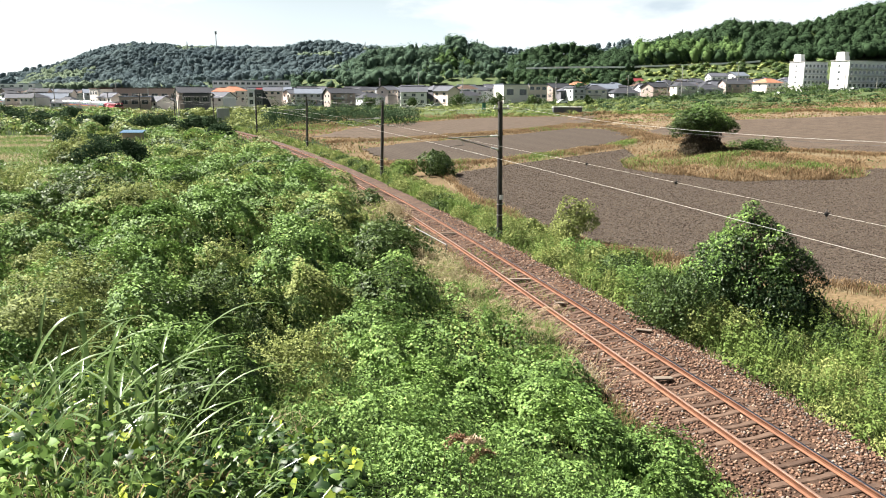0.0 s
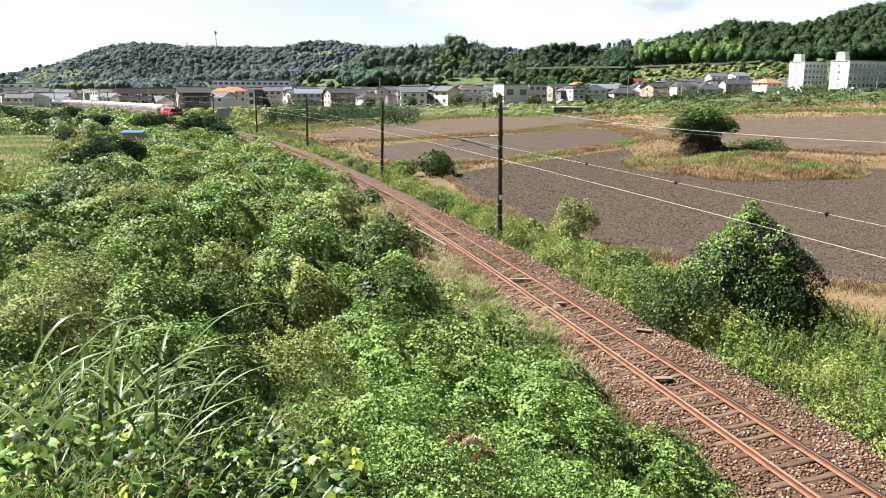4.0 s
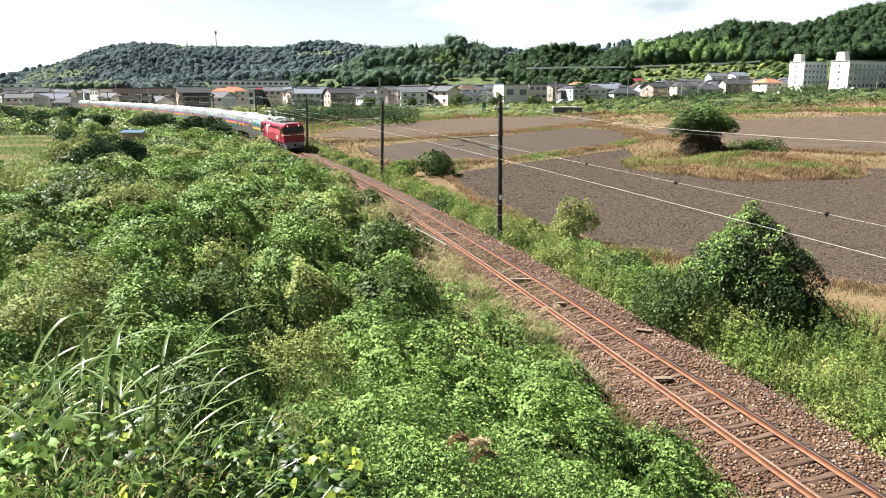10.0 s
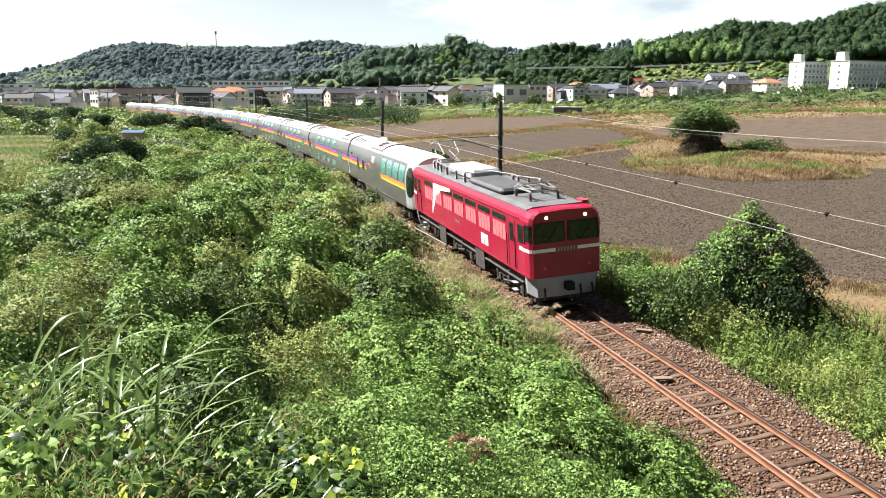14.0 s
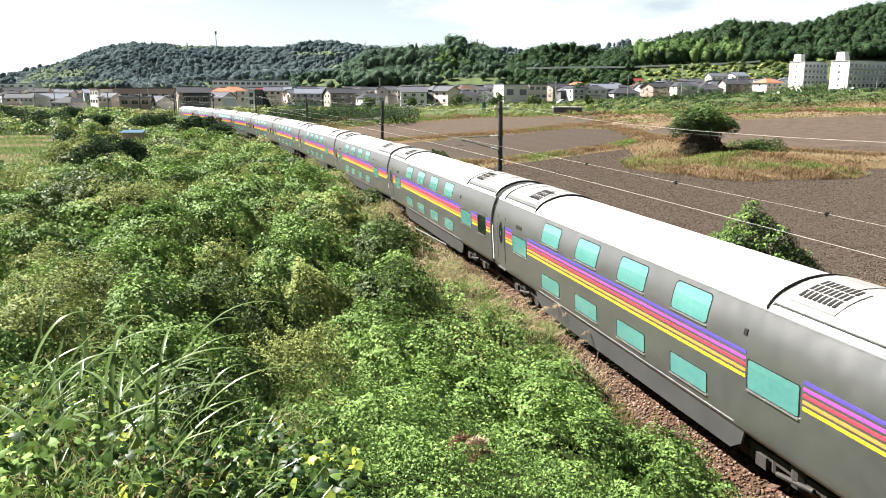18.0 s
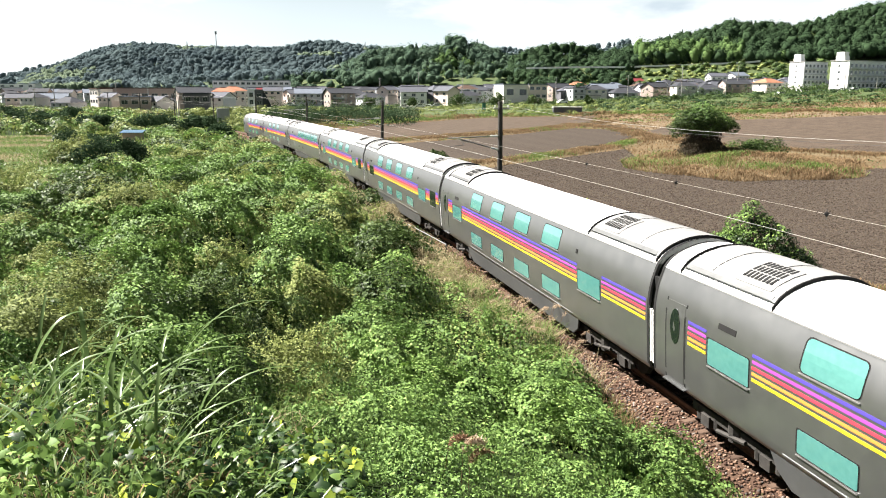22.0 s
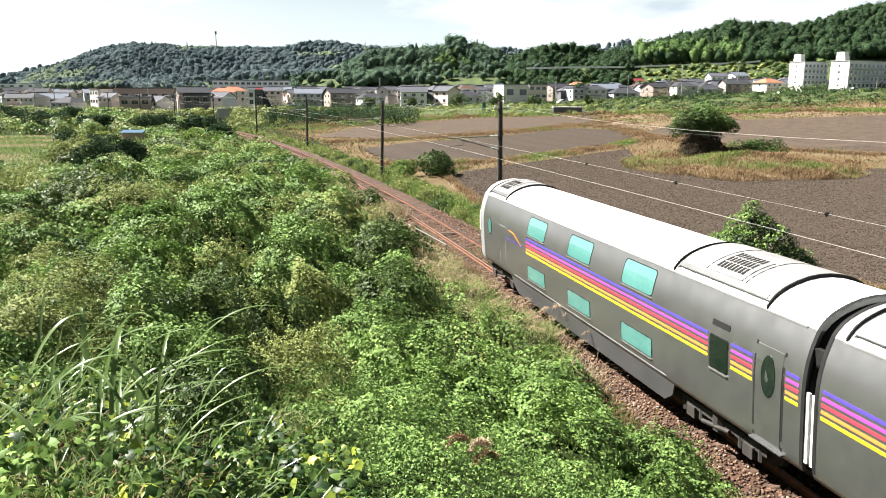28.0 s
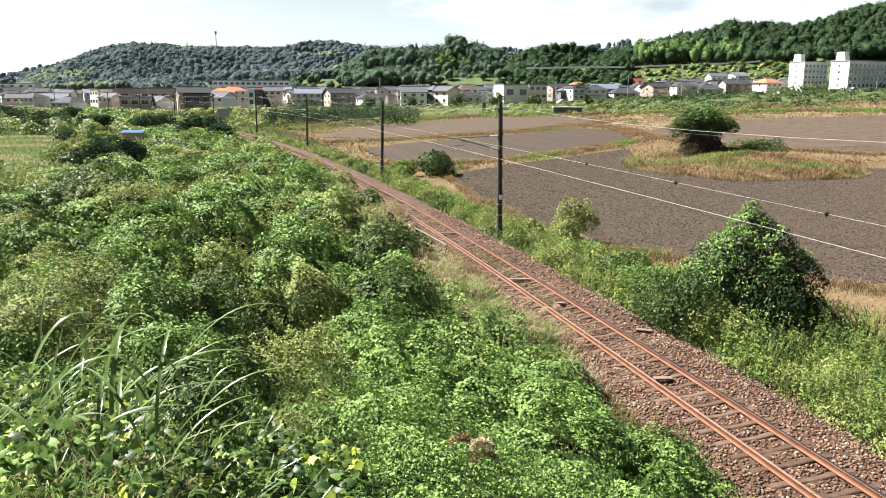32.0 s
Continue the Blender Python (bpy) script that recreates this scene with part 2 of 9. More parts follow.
class Shape:
    """Gathers solids for one mesh."""

    def __init__(self):
        self.v, self.f = [], []

    def add(self, verts, faces):
        k = len(self.v)
        self.v += [tuple(p) for p in verts]
        self.f += [tuple(k + i for i in f) for f in faces]
        return self

    def box(self, x0, x1, y0, y1, z0, z1):
        return self.add([(x, y, z) for z in (z0, z1) for y in (y0, y1) for x in (x0, x1)],
                        [(0, 2, 3, 1), (4, 5, 7, 6), (0, 1, 5, 4), (2, 6, 7, 3), (0, 4, 6, 2), (1, 3, 7, 5)])

    def tube(self, a, b, r0, r1=None, n=8):
        a, b = Vector(a), Vector(b)
        r1 = r0 if r1 is None else r1
        d = (b - a).normalized()
        side = d.orthogonal().normalized()
        up = d.cross(side)
        ring = [(math.cos(2 * math.pi * i / n), math.sin(2 * math.pi * i / n)) for i in range(n)]
        verts = [a + (side * c + up * s) * r0 for c, s in ring] + [b + (side * c + up * s) * r1 for c, s in ring]
        faces = [(i, (i + 1) % n, n + (i + 1) % n, n + i) for i in range(n)]
        return self.add(verts, faces + [tuple(range(n))[::-1], tuple(range(n, 2 * n))])

    def line(self, points, r, n=6):
        for a, b in zip(points[:-1], points[1:]):
            self.tube(a, b, r, r, n)
        return self

    def loft(self, rings, closed=True, caps=True):
        n = len(rings[0])
        verts = [p for ring in rings for p in ring]
        m = n if closed else n - 1
        faces = [(k * n + i, k * n + (i + 1) % n, (k + 1) * n + (i + 1) % n, (k + 1) * n + i)
                 for k in range(len(rings) - 1) for i in range(m)]
        if caps and closed:
            faces += [tuple(range(n))[::-1], tuple(range((len(rings) - 1) * n, len(rings) * n))]
        return self.add(verts, faces)

    def lathe(self, profile, centre=(0, 0, 0), n=12):
        cx, cy, cz = centre
        rings = [[(cx + r * math.cos(2 * math.pi * i / n), cy + r * math.sin(2 * math.pi * i / n), cz + z) for i in range(n)]
                 for r, z in profile]
        return self.loft(rings)

    def mesh(self, name, material, parent=None, label="", bevel=0.0, smooth=False, data=None):
        me = bpy.data.meshes.new(name)
        me.from_pydata(self.v, [], self.f)
        if bevel:
            bm = bmesh.new()
            bm.from_mesh(me)
            bmesh.ops.remove_doubles(bm, verts=bm.verts, dist=1e-5)
            bmesh.ops.bevel(bm, geom=list(bm.edges), offset=bevel, segments=1, affect="EDGES", clamp_overlap=True)
            bm.to_mesh(me)
            bm.free()
        if smooth:
            for p in me.polygons:
                p.use_smooth = True
        me.materials.append(material)
        ob = new(name, me)
        ob.parent = parent
        if label:
            ob["label"] = label
        return ob


def thing(name, x, y, z, rz=0.0, label="", category="", group=""):
    """An empty at the base of a thing, which parents its parts."""
    ob = new(name)
    ob.matrix_basis = pose(x, y, z, 0, 0, rz)
    return tagged(ob, label, category, group)


# ---- the line of the railway: curvature by distance ----
BEND = [1.564, 1.223, 0.872, 0.585, 0.617, 1.440, 1.646, 1.275, 1.181, 1.271, 1.532, 1.670,
        1.503, 1.215, 1.025, 0.964, 0.958, 0.952, 0.939, 0.935, 0.948, 0.979, 1.025, 1.076]
CANT = 3.74
_s = np.arange(-20.0, 661.0)
_k = np.interp(_s, -20.0 + 20.0 * np.arange(24), BEND) / 1000
_h = 1.74382 + np.concatenate(([0], np.cumsum((_k[1:] + _k[:-1]) / 2)))
_x = 24.269 + np.concatenate(([0], np.cumsum((np.cos(_h[1:]) + np.cos(_h[:-1])) / 2)))
_y = -61.241 + np.concatenate(([0], np.cumsum((np.sin(_h[1:]) + np.sin(_h[:-1])) / 2)))
_e = np.arange(-320.0, -20.0)
LINE_S = np.concatenate((_e, _s))
LINE_X = np.concatenate((_x[0] + (_e + 20) * math.cos(_h[0]), _x))
LINE_Y = np.concatenate((_y[0] + (_e + 20) * math.sin(_h[0]), _y))
LINE_H = np.concatenate((np.full(300, _h[0]), _h))


def on_line(s, left=0.0, z=0.0, canted=True):
    """The place at s metres along the line, left metres to its left (looking away), z above the rails."""
    c = radians(CANT) if canted else 0.0
    o, zz = left * math.cos(c) + z * math.sin(c), -left * math.sin(c) + z * math.cos(c)
    a = float(np.interp(s, LINE_S, LINE_H))
    return Vector((float(np.interp(s, LINE_S, LINE_X)) - math.sin(a) * o, float(np.interp(s, LINE_S, LINE_Y)) + math.cos(a) * o, zz))


def beside(x, y):
    """Metres to the right of the line at depth y."""
    order = LINE_Y
    return (x - np.interp(y, order, LINE_X)) * np.sin(np.interp(y, order, LINE_H))


RNG = np.random.default_rng(7)


def lattice(x, y, size, seed):
    """Smooth noise from 0 to 1 over the plan."""
    r = np.random.default_rng(seed).random((64, 64))
    u, v = np.asarray(x) / size, np.asarray(y) / size
    i, j = np.floor(u).astype(int), np.floor(v).astype(int)
    a, b = u - i, v - j
    a, b = a * a * (3 - 2 * a), b * b * (3 - 2 * b)
    i0, i1, j0, j1 = i % 64, (i + 1) % 64, j % 64, (j + 1) % 64
    return (r[i0, j0] * (1 - a) + r[i1, j0] * a) * (1 - b) + (r[i0, j1] * (1 - a) + r[i1, j1] * a) * b


def ease(t):
    t = np.clip(t, 0, 1)
    return t * t * (3 - 2 * t)


# height of the town's edge by bearing (x over y)
TOWN_B = [-0.9, -0.58, -0.36, -0.06, 0.19, 0.38, 0.53, 0.9]
TOWN_Z = [-0.5, -0.5, -0.1, 1.9, 4.0, 7.0, 8.8, 10.0]


def land(x, y):
    """Height of the bare ground."""
    x, y = np.asarray(x, dtype=float), np.asarray(y, dtype=float)
    lat = beside(x, y)
    d = np.hypot(x, y)
    # the line's low bank, fields to the right, rough land to the left
    right = -0.48 - 0.55 * ease((lat - 2.4) / 3.5)
    left = -0.48 + 0.1 * lattice(x, y, 9.0, 3)
    z = np.where(lat > 0, right, left)
    hill = 5.9 - 0.36 * np.maximum(y, -8) - 0.25 * np.maximum(x, -4.5)
    hill = np.minimum(hill, 6.0) - 0.8 * ease((lat + 7.5) / 4.5) * 2.0
    hill = np.where(lat < -2.5, hill, -9)
    w = 0.9
    z = np.where(lat < -2.5, np.log(np.exp(np.clip(hill, -5, 8) / w) + np.exp(z / w)) * w - 0.02, z)
    bearing = x / np.maximum(y, 1.0)
    top = np.interp(bearing, TOWN_B, TOWN_Z)
    far = ease((d - 105) / 330) * 1.28
    z = np.where(y > 0, z + (top + 0.8) * np.minimum(far, 1.0) * ease((np.abs(lat) - 3) / 30 + 0.0), z)
    z = z + ease((d - 470) / 140) * np.where(y > 0, np.interp(bearing, [-0.5, -0.06, 0.25, 0.5], [1.5, 3.5, 7.5, 8.0]), 0.0)
    z = z + ease((d - 580) / 500) * np.where(y > 0, 6.0, 0.0)
    return z

# ---- mounds of weeds and vines left of the line, as a height map ----
GX0, GY0, CELL = -190.0, 2.0, 0.4
GNX, GNY = 540, 700
_gx, _gy = np.meshgrid(GX0 + CELL * np.arange(GNX), GY0 + CELL * np.arange(GNY), indexing="ij")
MOUND = 0.08 + 0.16 * lattice(_gx, _gy, 3.0, 11)
_lat = beside(_gx, _gy)
_r = np.random.default_rng(21)
PUFFS = []
for k in range(260):
    yy = 46 * (5.2 ** _r.random())
    xx = float(np.interp(yy, LINE_Y, LINE_X)) - _r.uniform(1.75, 2.6)
    PUFFS.append((xx, yy, _r.uniform(0.4, 0.75) * (1 + yy / 260), _r.uniform(0.3, 0.6) * (1 + yy / 300), -1.0))
for y0, y1, count, base in ((2.6, 8, 40, 0.42), (8, 14, 58, 0.66), (14, 22, 70, 0.92), (22, 35, 96, 1.2), (35, 55, 135, 1.5), (55, 90, 230, 1.85), (90, 150, 420, 2.2), (150, 275, 700, 2.6)):
    for k in range(count):
        yy = _r.uniform(y0, y1)
        edge = 2.3 + _r.random() ** 0.95 * (0.62 * yy + float(np.interp(yy, LINE_Y, LINE_X)))
        xx = float(np.interp(yy, LINE_Y, LINE_X)) - edge
        wildness = float(lattice(xx, yy, 7.0, 22))
        rad = base * _r.uniform(0.55, 1.35)
        tall = 1.25 * rad * _r.uniform(0.7, 1.45) * (0.40 + 1.30 * wildness)
        if yy < 29 and xx > -0.11 * yy - 0.6:
            tall *= 0.6
        rad = min(rad, max(edge - 2.0, 0.35))
        tall = min(tall, 0.30 + 0.42 * (edge - 2.3), 2.4 if yy < 60 else 1.25)
        if 82 < yy < 142 and -xx / yy > (0.50 if yy < 118 else 0.40):
            continue
        if 88 < yy < 131 and abs(-xx / yy - 0.40) < 0.04:
            continue
        if 50 < yy < 84 and -xx / yy > 0.46:
            tall = min(tall, 0.35)
        PUFFS.append((xx, yy, rad, tall, wildness))
        i0, i1 = max(int((xx - rad - GX0) / CELL), 0), min(int((xx + rad - GX0) / CELL) + 2, GNX)
        j0, j1 = max(int((yy - rad - GY0) / CELL), 0), min(int((yy + rad - GY0) / CELL) + 2, GNY)
        if i0 >= i1 or j0 >= j1:
            continue
        q = 1 - ((_gx[i0:i1, j0:j1] - xx) ** 2 + (_gy[i0:i1, j0:j1] - yy) ** 2) / rad ** 2
        MOUND[i0:i1, j0:j1] = np.maximum(MOUND[i0:i1, j0:j1], np.sqrt(np.maximum(q, 0)) * tall * 0.62 + 0.04)
MOUND *= ease((-_lat - 1.9) / 1.2)
# the mown meadow beyond the shrubs
MEADOW = ease((_gy - 82) / 5) * ease((142 - _gy) / 6) * ease((-_gx / _gy - np.where(_gy < 118, 0.49, 0.39)) / 0.03)
MOUND *= 1 - 0.97 * MEADOW


def mound(x, y):
    u, v = (np.asarray(x) - GX0) / CELL, (np.asarray(y) - GY0) / CELL
    inside = (u > 0) & (u < GNX - 2) & (v > 0) & (v < GNY - 2)
    u, v = np.clip(u, 0, GNX - 2.01), np.clip(v, 0, GNY - 2.01)
    i, j = u.astype(int), v.astype(int)
    a, b = u - i, v - j
    z = (MOUND[i, j] * (1 - a) + MOUND[i + 1, j] * a) * (1 - b) + (MOUND[i, j + 1] * (1 - a) + MOUND[i + 1, j + 1] * a) * b
    return np.where(inside, z, 0.0)


def cover_top(x, y):
    return land(x, y) + mound(x, y)


# ---- the ground: one sheet to the horizon ----
def steps(lo, hi, fine, far, grow):
    out, d, p = [], fine, hi
    while p < far:
        out.append(p)
        p += d
        d *= grow
    out.append(far)
    return out


_xs = np.array([-v for v in steps(0, 30, 0.7, 4600, 1.07)][::-1] + list(np.arange(-29.5, 30, 0.5)) + steps(0, 30, 0.7, 4600, 1.07))
_ys = np.array([-v for v in steps(0, 8, 1.0, 900, 1.25)][::-1] + list(np.arange(-7, 44, 0.5)) + steps(0, 44, 0.6, 4600, 1.035))
_mx, _my = np.meshgrid(_xs, _ys, indexing="ij")
_mz = land(_mx, _my) + mound(_mx, _my) * 0.6
_n, _m = len(_xs), len(_ys)
_i, _j = np.meshgrid(np.arange(_n - 1), np.arange(_m - 1), indexing="ij")
_a = (_i * _m + _j).ravel()
ground = raw("ground", np.stack([_mx, _my, _mz], -1).reshape(-1, 3), np.stack([_a, _a + _m, _a + _m + 1, _a + 1], -1), M_UNDERSHADE, smooth=True)
tagged(ground, "rough weedy ground beside a railway and fields", "ground", kind="structure")


# added, unseen slope behind the viewpoint, to cut the sky light from there
_rows = []
for px, py in ((-150, 6), (-95, -4), (-50, -9), (-22, -9), (-6, -9), (3, -15), (8, -28), (10, -48), (10, -80)):
    back = Vector((px - 4, py - 25, 0)) - Vector((6, 30, 0))
    back.normalize()
    z0 = float(land(px, py))
    _rows.append([(px, py, z0 - 1.5), (px + back.x * 3, py + back.y * 3, z0 + 4.0), (px + back.x * 8, py + back.y * 8, z0 + 10.0), (px + back.x * 16, py + back.y * 16, z0 + 15.0), (px + back.x * 30, py + back.y * 30, z0 + 17.0)])
_v = np.array(_rows, dtype=float).reshape(-1, 3)
_f = [(a * 5 + b, a * 5 + b + 1, a * 5 + b + 6, a * 5 + b + 5) for a in range(len(_rows) - 1) for b in range(4)]
tagged(raw("slope_behind", _v, np.array(_f), M_UNDERSHADE), "added unseen dark slope that blocks sky light from behind", "slope", kind="structure")

FIELDS = []


def sheet(name, corners, material, label, lift=0.03, step=1.5, furrow=0.0):
    """A flat piece of land inside a polygon of plan corners, draped on the ground."""
    c = np.array(corners, dtype=float)
    if name.startswith("field_"):
        FIELDS.append(c)
    x0, y0 = c.min(0)
    x1, y1 = c.max(0)
    nx, ny = int((x1 - x0) / step) + 2, int((y1 - y0) / step) + 2
    gx, gy = np.meshgrid(np.linspace(x0, x1, nx), np.linspace(y0, y1, ny), indexing="ij")

    def within(px, py):
        hit = np.zeros(px.shape, dtype=bool)
        for (ax, ay), (bx, by) in zip(c, np.roll(c, -1, 0)):
            cross = ((ay > py) != (by > py)) & (px < (bx - ax) * (py - ay) / (by - ay + 1e-9) + ax)
            hit ^= cross
        return hit
    gz = land(gx, gy) + lift
    if furrow:
        ru, rv = 0.8 * gx + 0.6 * gy, -0.6 * gx + 0.8 * gy
        gz = gz + furrow * (lattice(ru, rv, 0.83, 5) + lattice(rv, -ru, 0.47, 6) - 1)
    i, j = np.meshgrid(np.arange(nx - 1), np.arange(ny - 1), indexing="ij")
    ok = within((gx[:-1, :-1] + gx[1:, 1:]) / 2 + 0.9 * (lattice(gx[:-1, :-1], gy[:-1, :-1], 2.0, 8) - 0.5), (gy[:-1, :-1] + gy[1:, 1:]) / 2)
    a = (i * ny + j)[ok]
    ob = raw(name, np.stack([gx, gy, gz], -1).reshape(-1, 3), np.stack([a, a + ny, a + ny + 1, a + 1], -1), material, smooth=True)
    return tagged(ob, label, "field", kind="structure")


sheet("dry_grass_land", [(5.5, 44), (2.0, 56), (-9, 92), (-24, 145), (-36, 178), (-26, 218), (20, 250), (60, 250), (210, 250), (230, 60), (90, 12), (40, 8), (13.5, 17), (11, 26), (8, 36)],
      mat("dry_turf", (0.066, 0.052, 0.028), (0.172, 0.122, 0.070), 0.98, grain=0.15, fine=3, bump=0.8, per="world", spec=0.05, bright=(0.27, 0.195, 0.115)), "tan dry grass round the fields", 0.03, 1.2)
sheet("field_1", [(3.9, 55), (2.0, 66), (0.9, 78), (2.1, 84), (8.3, 93.2), (15, 101.5), (28, 119), (25.2, 95.1), (29.1, 77.5), (36, 78), (47.7, 90.5), (51.1, 88.5), (90, 88), (80, 30),
                  (20.2, 31), (17.9, 34.4), (11, 40.5), (9.0, 43.5), (6.6, 48)], M_SOIL, "ploughed brown field with shallow furrows", 0.08, 0.6, 0.008)
sheet("field_2", [(-12.5, 118), (-6, 132), (8.8, 147), (19, 161), (29.2, 174), (36.5, 168), (37, 149.6), (29.7, 133), (18.1, 116), (8.7, 104), (3.9, 98), (-5.9, 95)], M_SOIL,
      "dark ploughed field between grassy banks", 0.13, 0.9, 0.01)
sheet("field_3", [(-25.7, 150), (-19, 190), (12, 225), (44, 225), (36, 192), (9, 166), (-12, 145)], M_SOIL2, "pale fallow field", 0.10, 1.2)
sheet("field_4", [(44, 120), (40, 158), (60, 190), (150, 190), (140, 110), (70, 108)], M_SOIL2, "pale fallow field with wheel tracks", 0.10, 1.2)

def clear_of_fields(X, Y):
    """Which places lie outside every ploughed field."""
    ok = np.ones(X.shape, dtype=bool)
    for c in FIELDS:
        hit = np.zeros(X.shape, dtype=bool)
        for (ax, ay), (bx, by) in zip(c, np.roll(c, -1, 0)):
            hit ^= ((ay > Y) != (by > Y)) & (X < (bx - ax) * (Y - ay) / (by - ay + 1e-9) + ax)
        ok &= ~hit
    return ok


# ---- railway track ----
track = thing("railway_track", 0, 0, 0, 0, "single narrow-gauge railway track with rusty rails on brown ballast", "railway track")
track["kind"] = "structure"


def strip(profile, s0, s1, step, canted=True):
    """Rings of a profile (left, z) along the line."""
    n = int((s1 - s0) / step)
    return [[on_line(s0 + (s1 - s0) * k / n, o, z, canted) for o, z in profile] for k in range(n + 1)]


RAIL = [(-0.061, -0.153), (-0.061, -0.142), (-0.009, -0.125), (-0.009, -0.045), (-0.0325, -0.038), (-0.0325, -0.006), (0.0325, -0.006),
        (0.0325, -0.038), (0.009, -0.045), (0.009, -0.125), (0.061, -0.142), (0.061, -0.153)]
for off, head, lab in ((0.566, M_HEADRUST, "rust-orange rail"), (-0.566, M_SHINE, "rusty rail with a polished head")):
    rail = Shape().loft(strip([(off + o, z) for o, z in RAIL], 30, 620, 2.0)).mesh("rail", M_RUST, track, lab)
    top = [(off - 0.030, -0.004), (off - 0.022, 0.0), (off + 0.022, 0.0), (off + 0.030, -0.004), (off + 0.030, -0.008), (off - 0.030, -0.008)]
    Shape().loft(strip(top, 30, 620, 2.0)).mesh("running_surface", head, rail)
bed = [(-2.8, -0.70), (-2.2, -0.42), (-1.65, -0.20), (-1.0, -0.19), (-0.4, -0.215), (0.4, -0.215), (1.0, -0.19), (1.70, -0.22), (2.3, -0.44), (2.9, -0.68)]
_rings = strip(bed, 30, 620, 0.8)
for ring in _rings:
    for i, p in enumerate(ring):
        p.z += 0.035 * (noise.noise(Vector((p.x * 1.3, p.y * 1.3, 0))) if 0 < i < 9 else 0)
Shape().loft(_rings, closed=False).mesh("ballast", M_BALLAST, track, "brown crushed-stone ballast", smooth=True)

# sleepers: dipped in the middle, under both rails
_sl = Shape()
_rows = []
for yy, half, top in ((-1.0, 0.095, -0.170), (-0.8, 0.105, -0.160), (-0.4, 0.095, -0.163), (-0.12, 0.08, -0.190), (0.12, 0.08, -0.190), (0.4, 0.095, -0.163),
                      (0.8, 0.105, -0.160), (1.0, 0.095, -0.170)):
    _rows.append([(-half - 0.03, yy, -0.33), (-half, yy, top - 0.02), (-half + 0.025, yy, top), (half - 0.025, yy, top), (half, yy, top - 0.02), (half + 0.03, yy, -0.33)])
_sl.loft(_rows)
first = _sl.mesh("sleeper", M_SLEEPER, track)


def sleeper_pose(s):
    p = on_line(s)
    a = math.degrees(float(np.interp(s, LINE_S, LINE_H)))
    return pose(p.x, p.y, p.z, 0, 0, a) @ pose(0, 0, 0, -CANT, 0, 0)


first.matrix_basis = sleeper_pose(45.2)
for k in range(1, 296):
    ob = new("sleeper", first.data)
    ob.parent = track
    s = 45.2 + 0.65 * k + random.uniform(-0.015, 0.015)
    ob.matrix_basis = sleeper_pose(s) @ pose(0, random.uniform(-0.03, 0.03), random.uniform(-0.006, 0.004), 0, 0, random.uniform(-0.8, 0.8))


def pebbles(name, places, sizes, material, parent=None, label=""):
    """Irregular small stones, eight faces each."""
    n = len(places)
    r = np.random.default_rng(n)
    d = r.normal(size=(n, 6, 3)) * 0.16 + np.array([(1, 0, 0), (0, 1, 0), (-1, 0, 0), (0, -1, 0), (0, 0, 0.75), (0, 0, -0.75)])
    ang = r.random(n) * 6.283
    c, s = np.cos(ang)[:, None], np.sin(ang)[:, None]
    d = np.stack([d[..., 0] * c - d[..., 1] * s, d[..., 0] * s + d[..., 1] * c, d[..., 2]], -1)
    v = np.asarray(places)[:, None, :] + d * np.asarray(sizes)[:, None, None]
    f = np.array([(0, 1, 4), (1, 2, 4), (2, 3, 4), (3, 0, 4), (1, 0, 5), (2, 1, 5), (3, 2, 5), (0, 3, 5)])
    return raw(name, v.reshape(-1, 3), (np.arange(n)[:, None, None] * 6 + f).reshape(-1, 3), material, parent, label)


def along(s, left, z):
    """on_line for many places at once."""
    c = radians(CANT)
    o, zz = left * math.cos(c) + z * math.sin(c), -left * math.sin(c) + z * math.cos(c)
    a = np.interp(s, LINE_S, LINE_H)
    return np.stack([np.interp(s, LINE_S, LINE_X) - np.sin(a) * o, np.interp(s, LINE_S, LINE_Y) + np.cos(a) * o, zz], -1)


_P, _S = [], []
for s0, s1, dens, size in ((51, 68, 210, 0.042), (68, 95, 75, 0.052)):
    n = int((s1 - s0) * 6.1 * dens)
    s = RNG.uniform(s0, s1, n)
    o = RNG.uniform(-3.1, 3.0, n)
    near_sleeper = np.abs((s - 45.2 + 0.325) % 0.65 - 0.325) < 0.125
    keep = (np.abs(np.abs(o) - 0.566) > 0.07) & ~(near_sleeper & (np.abs(o) < 1.0))
    s, o = s[keep], o[keep]
    z = np.interp(o, [a for a, b in bed], [b for a, b in bed]) + 0.012
    _P.append(along(s, o, z))
    _S.append(RNG.uniform(0.6, 1.35, len(s)) * size)
_P, _S = np.concatenate(_P), np.concatenate(_S)
_o = beside(_P[:, 0], _P[:, 1])
_old = RNG.random(len(_P)) < 0.92 - 0.55 * ease((-_o - 1.35) / 0.6) * (lattice(_P[:, 0], _P[:, 1], 2.5, 17) > 0.3) - 0.12 * ease((_o - 1.4) / 0.8)
stones = pebbles("ballast_stones", _P[_old], _S[_old], M_STONE, track, "loose rust-brown ballast stones")
stones["kind"] = "stuff"
stones = pebbles("grey_ballast_stones", _P[~_old], _S[~_old], M_GREYSTONE, track, "loose pale grey ballast stones")
stones["kind"] = "stuff"

